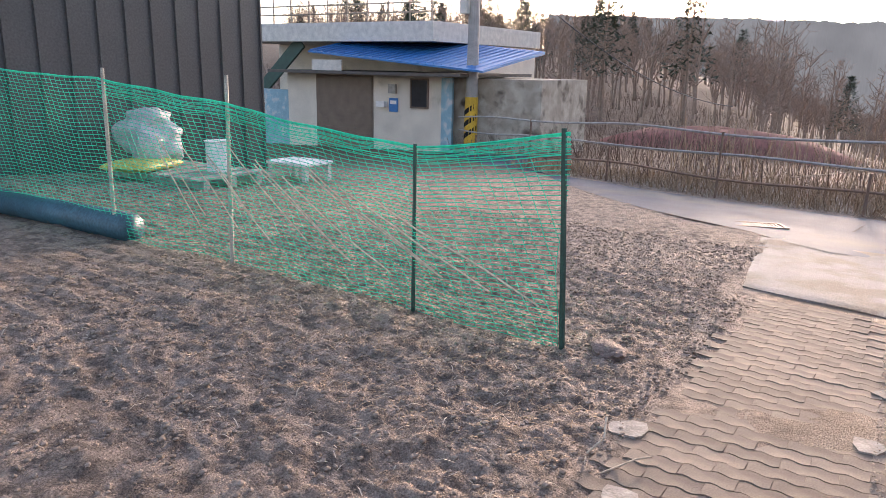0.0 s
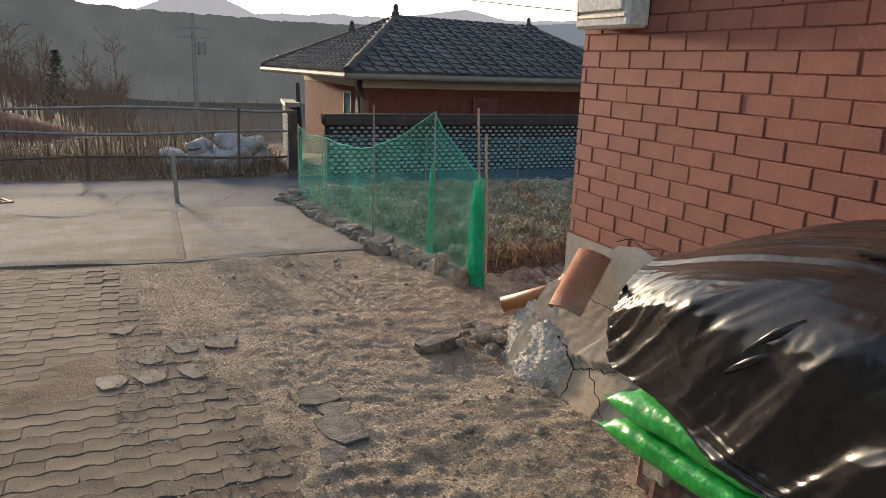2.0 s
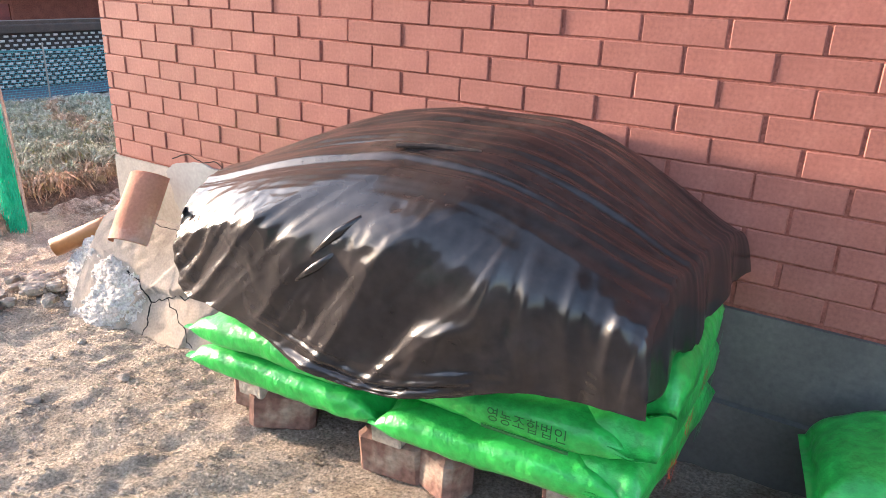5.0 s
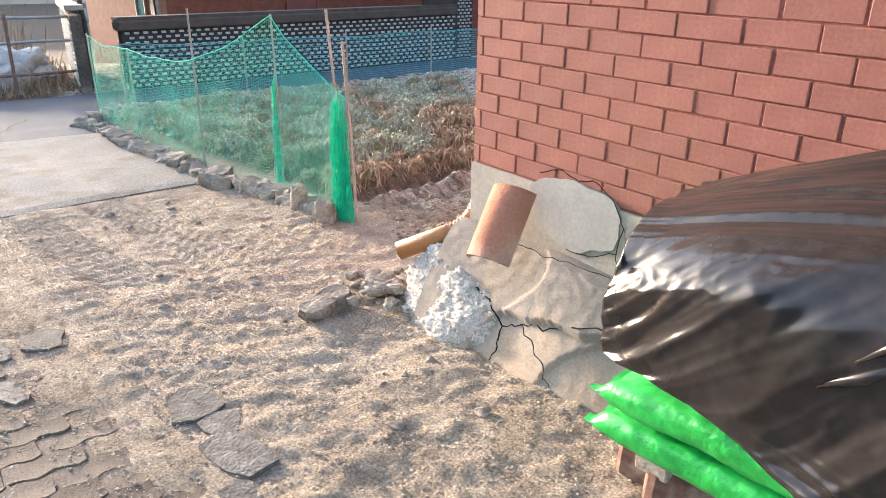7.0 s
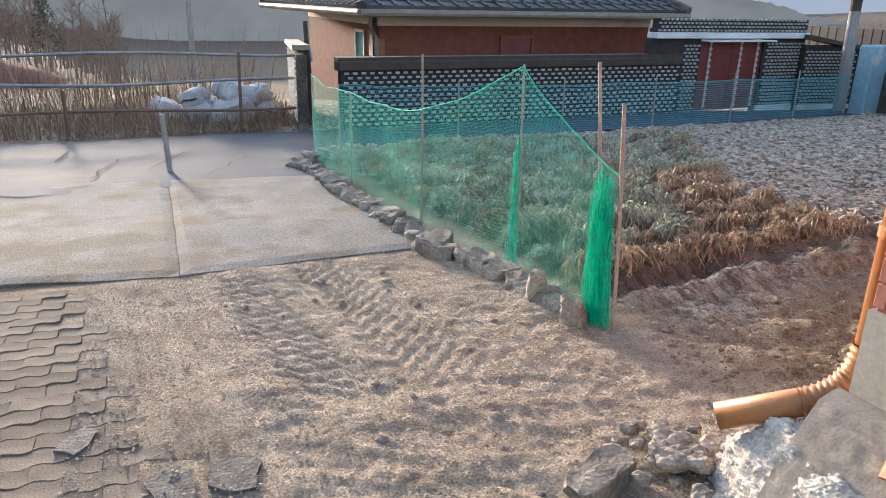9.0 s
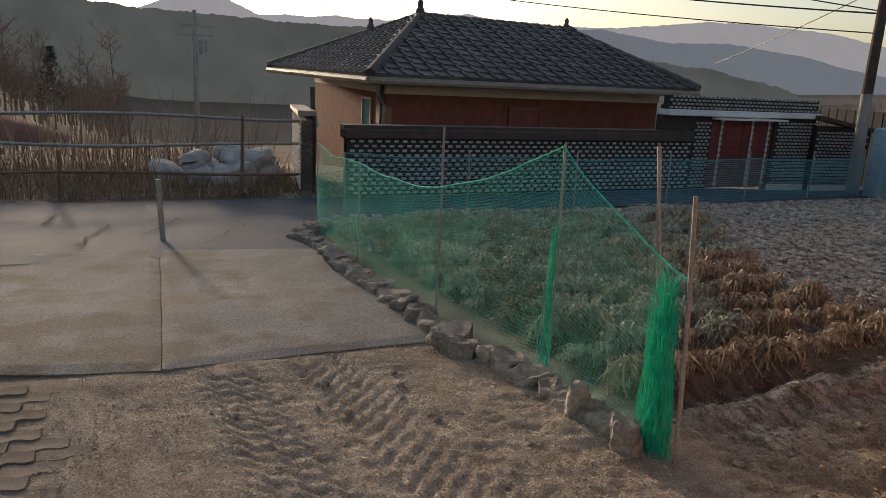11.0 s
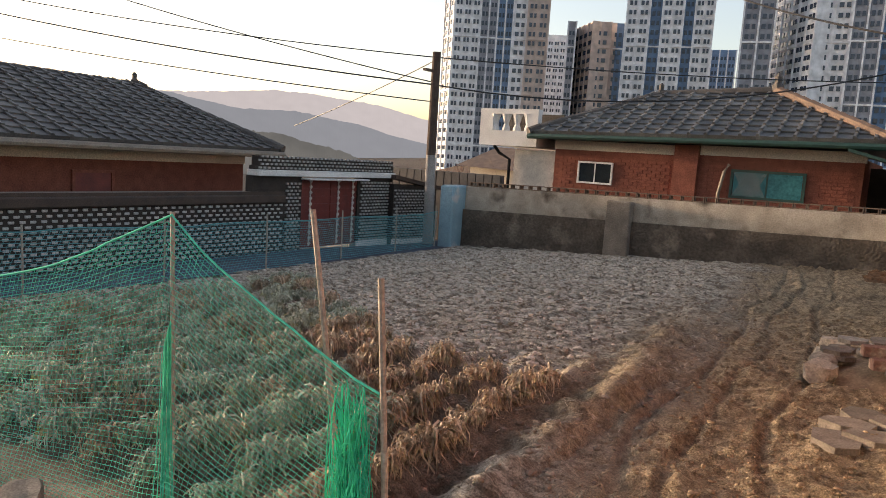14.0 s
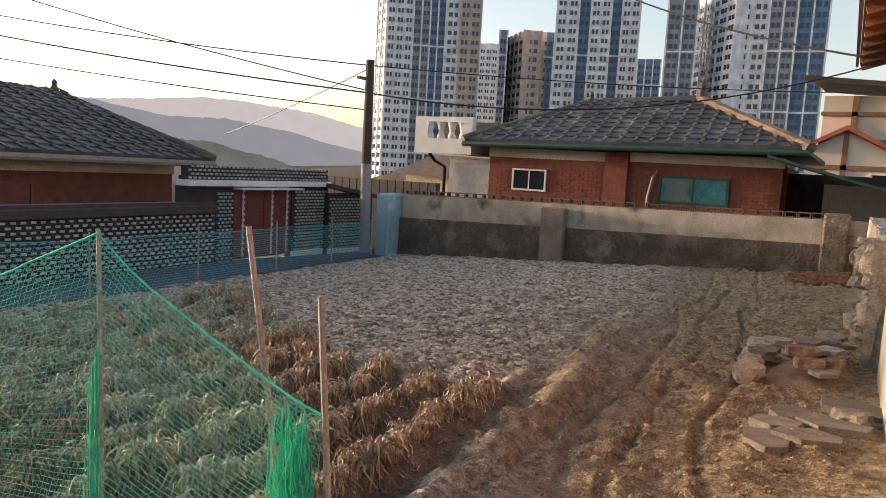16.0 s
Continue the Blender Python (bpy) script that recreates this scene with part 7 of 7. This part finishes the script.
# haze thins layer by layer through the emitted colours, not through air
ridge("backdrop_far_mountains", "farthest pale mountains in haze", [(110, 3.0), (100, 3.6), (89, 2.9), (86.5, 4.0), (83.5, 4.3), (80.5, 3.1), (76, 3.3), (70, 3.3), (65, 4.05), (61.6, 3.3), (54, 3.5), (47.5, 4.15), (44, 4.0), (39.4, 3.55), (36, 2.7), (20, 2.2), (-10, 2.5)], 3200, -200, glow("far_haze_glow", (0.20, 0.185, 0.175), 1.0), 3)
ridge("backdrop_mid_mountains", "middle range of blue mountains in haze", [(110, 2.6), (95, 2.6), (76, 2.0), (66, 2.4), (60, 3.1), (55, 3.35), (50, 2.6), (46, 2.7), (41, 2.0), (37, 1.0), (30, 0.3), (-10, 0.3)], 2200, -200, glow("mid_haze_glow", (0.094, 0.098, 0.102), 1.0), 5)
ridge("backdrop_near_hills", "nearer dark wooded hills", [(115, 4.0), (100, 3.7), (93, 3.35), (88, 3.1), (80, 2.8), (72, 2.7), (62, 2.2), (52, 1.4), (47, 0.9), (43, 0.05), (39, -0.9), (30, -1.6), (-10, -1.0)], 900, -120, glow("near_haze_glow", (0.066, 0.064, 0.055), 1.0, 0.4), 8, 0.22)


g = Geo()
g.grid(lambda u, v: (-29 + 3.5 * v * math.cos(6.283 * u), -8.8 + 5.5 * v * math.sin(6.283 * u), gz(-29, -8.8) - 0.1 + 1.0 * (1 - v ** 2.5) + 0.12 * noise.noise(Vector((u * 9, v * 4, 3)))), 60, 10)
thing("earth_bank", "bank of bare reddish earth beyond the road", "bank", g, mat("red_earth", (0.24, 0.105, 0.085), (0.16, 0.075, 0.06), 0.95, 2, 20, 0.6, depth=0.03), smooth=True)


def bare_tree(seed, h=9.0):
    rn = random.Random(seed)
    t = Geo()

    def grow(p, d, ln, r, depth):
        q = p + d * ln
        m = (p + q) / 2 + Vector((rn.uniform(-1, 1), rn.uniform(-1, 1), 0)) * ln * 0.05
        t.tube([p, m, q], r, 5 if depth < 2 else 3, r2=r * 0.6, cap=False)
        if depth >= 5:
            return
        for k in range(3 if depth < 3 else 4):
            dd = (d + Vector((rn.uniform(-1, 1), rn.uniform(-1, 1), rn.uniform(-0.1, 0.7))) * 0.65).normalized()
            grow(p.lerp(q, rn.uniform(0.5, 1.0)), dd, ln * rn.uniform(0.5, 0.75), r * 0.5, depth + 1)
    grow(Vector((0, 0, -0.5)), Vector((rn.uniform(-0.1, 0.1), rn.uniform(-0.1, 0.1), 1)).normalized(), h * 0.42, h * 0.018, 0)
    return t


def pine_tree(seed, h=9.0):
    rn = random.Random(seed)
    trunk, crown = Geo().tube([(0, 0, -0.5), (0.1, 0, h * 0.5), (0, 0.1, h)], h * 0.016, 6, r2=0.03), Geo()
    for k in range(420):
        z = h * (0.30 + 0.70 * rn.random())
        rad = (h - z) * 0.28 + 0.3
        a = rn.uniform(0, 6.28)
        d = rad * math.sqrt(rn.random())
        c = Vector((math.cos(a) * d, math.sin(a) * d, z))
        for j in range(3):
            e = Vector((rn.uniform(-1, 1), rn.uniform(-1, 1), rn.uniform(-0.4, 0.6))) * 0.5
            s = Vector((rn.uniform(-1, 1), rn.uniform(-1, 1), 0)) * 0.12
            crown.add([c - s, c + s, c + e], [(0, 1, 2)])
    return trunk, crown


protos = []
for k in range(5):
    tr = thing("bare_tree", "tall leafless tree on the hillside", "tree", group="bare hillside trees", at=(-60 - 3 * k, -40, gz(-60, -40)))
    part("trunk", bare_tree(k, 8 + k % 3), M_BARK, tr)
    protos.append(tr)
pines = []
for k in range(2):
    tr = thing("pine_tree", "dark pine tree on the hillside", "tree", group="hillside pines", at=(-70, -50 - 4 * k, gz(-70, -50)))
    a, b = pine_tree(k)
    part("trunk", a, M_BARK, tr)
    part("crown", b, M_PINE, tr)
    pines.append(tr)
rn = random.Random(91)
far_wood = Geo()
for k in range(1000):
    az = rn.uniform(91, 136)
    d = 42 + 135 * rn.random() ** 0.8
    x, y = -math.sin(radians(az)) * d, math.cos(radians(az)) * d
    s = rn.uniform(0.55, 1.0) * (0.75 if az < 99 else 1)
    if k >= 290:
        h = 8.5 * s
        p = Vector((x, y, gz(x, y) - 0.3))
        q = p + Vector((rn.uniform(-0.6, 0.6), rn.uniform(-0.6, 0.6), h))
        far_wood.tube([p, q], 0.09, 3, r2=0.02, cap=False)
        for j in range(22):
            b = p.lerp(q, rn.uniform(0.25, 0.97))
            e = Vector((rn.uniform(-1, 1), rn.uniform(-1, 1), rn.uniform(0.1, 1.2))) * h * 0.16
            far_wood.tube([b, b + e], 0.03, 3, r2=0.008, cap=False)
            for i in range(3):
                c = b + e * rn.uniform(0.4, 1.0)
                far_wood.tube([c, c + Vector((rn.uniform(-1, 1), rn.uniform(-1, 1), rn.uniform(0, 1))) * h * 0.08], 0.014, 3, cap=False)
        continue
    src = pines[k % 2] if rn.random() < (0.35 if az > 106 else 0.12) else protos[k % 5]
    m = Matrix.LocRotScale((x, y, gz(x, y)), Euler((0, 0, rn.choice((0.0, 3.1416)) + rn.uniform(-0.3, 0.3))), (s, s, s))
    ob = copy_thing(src, m)
    ob.scale = (s, s, s)
thing("far_wood", "bare brown wood covering the hillside", "wood", far_wood, M_BARK, kind="stuff")
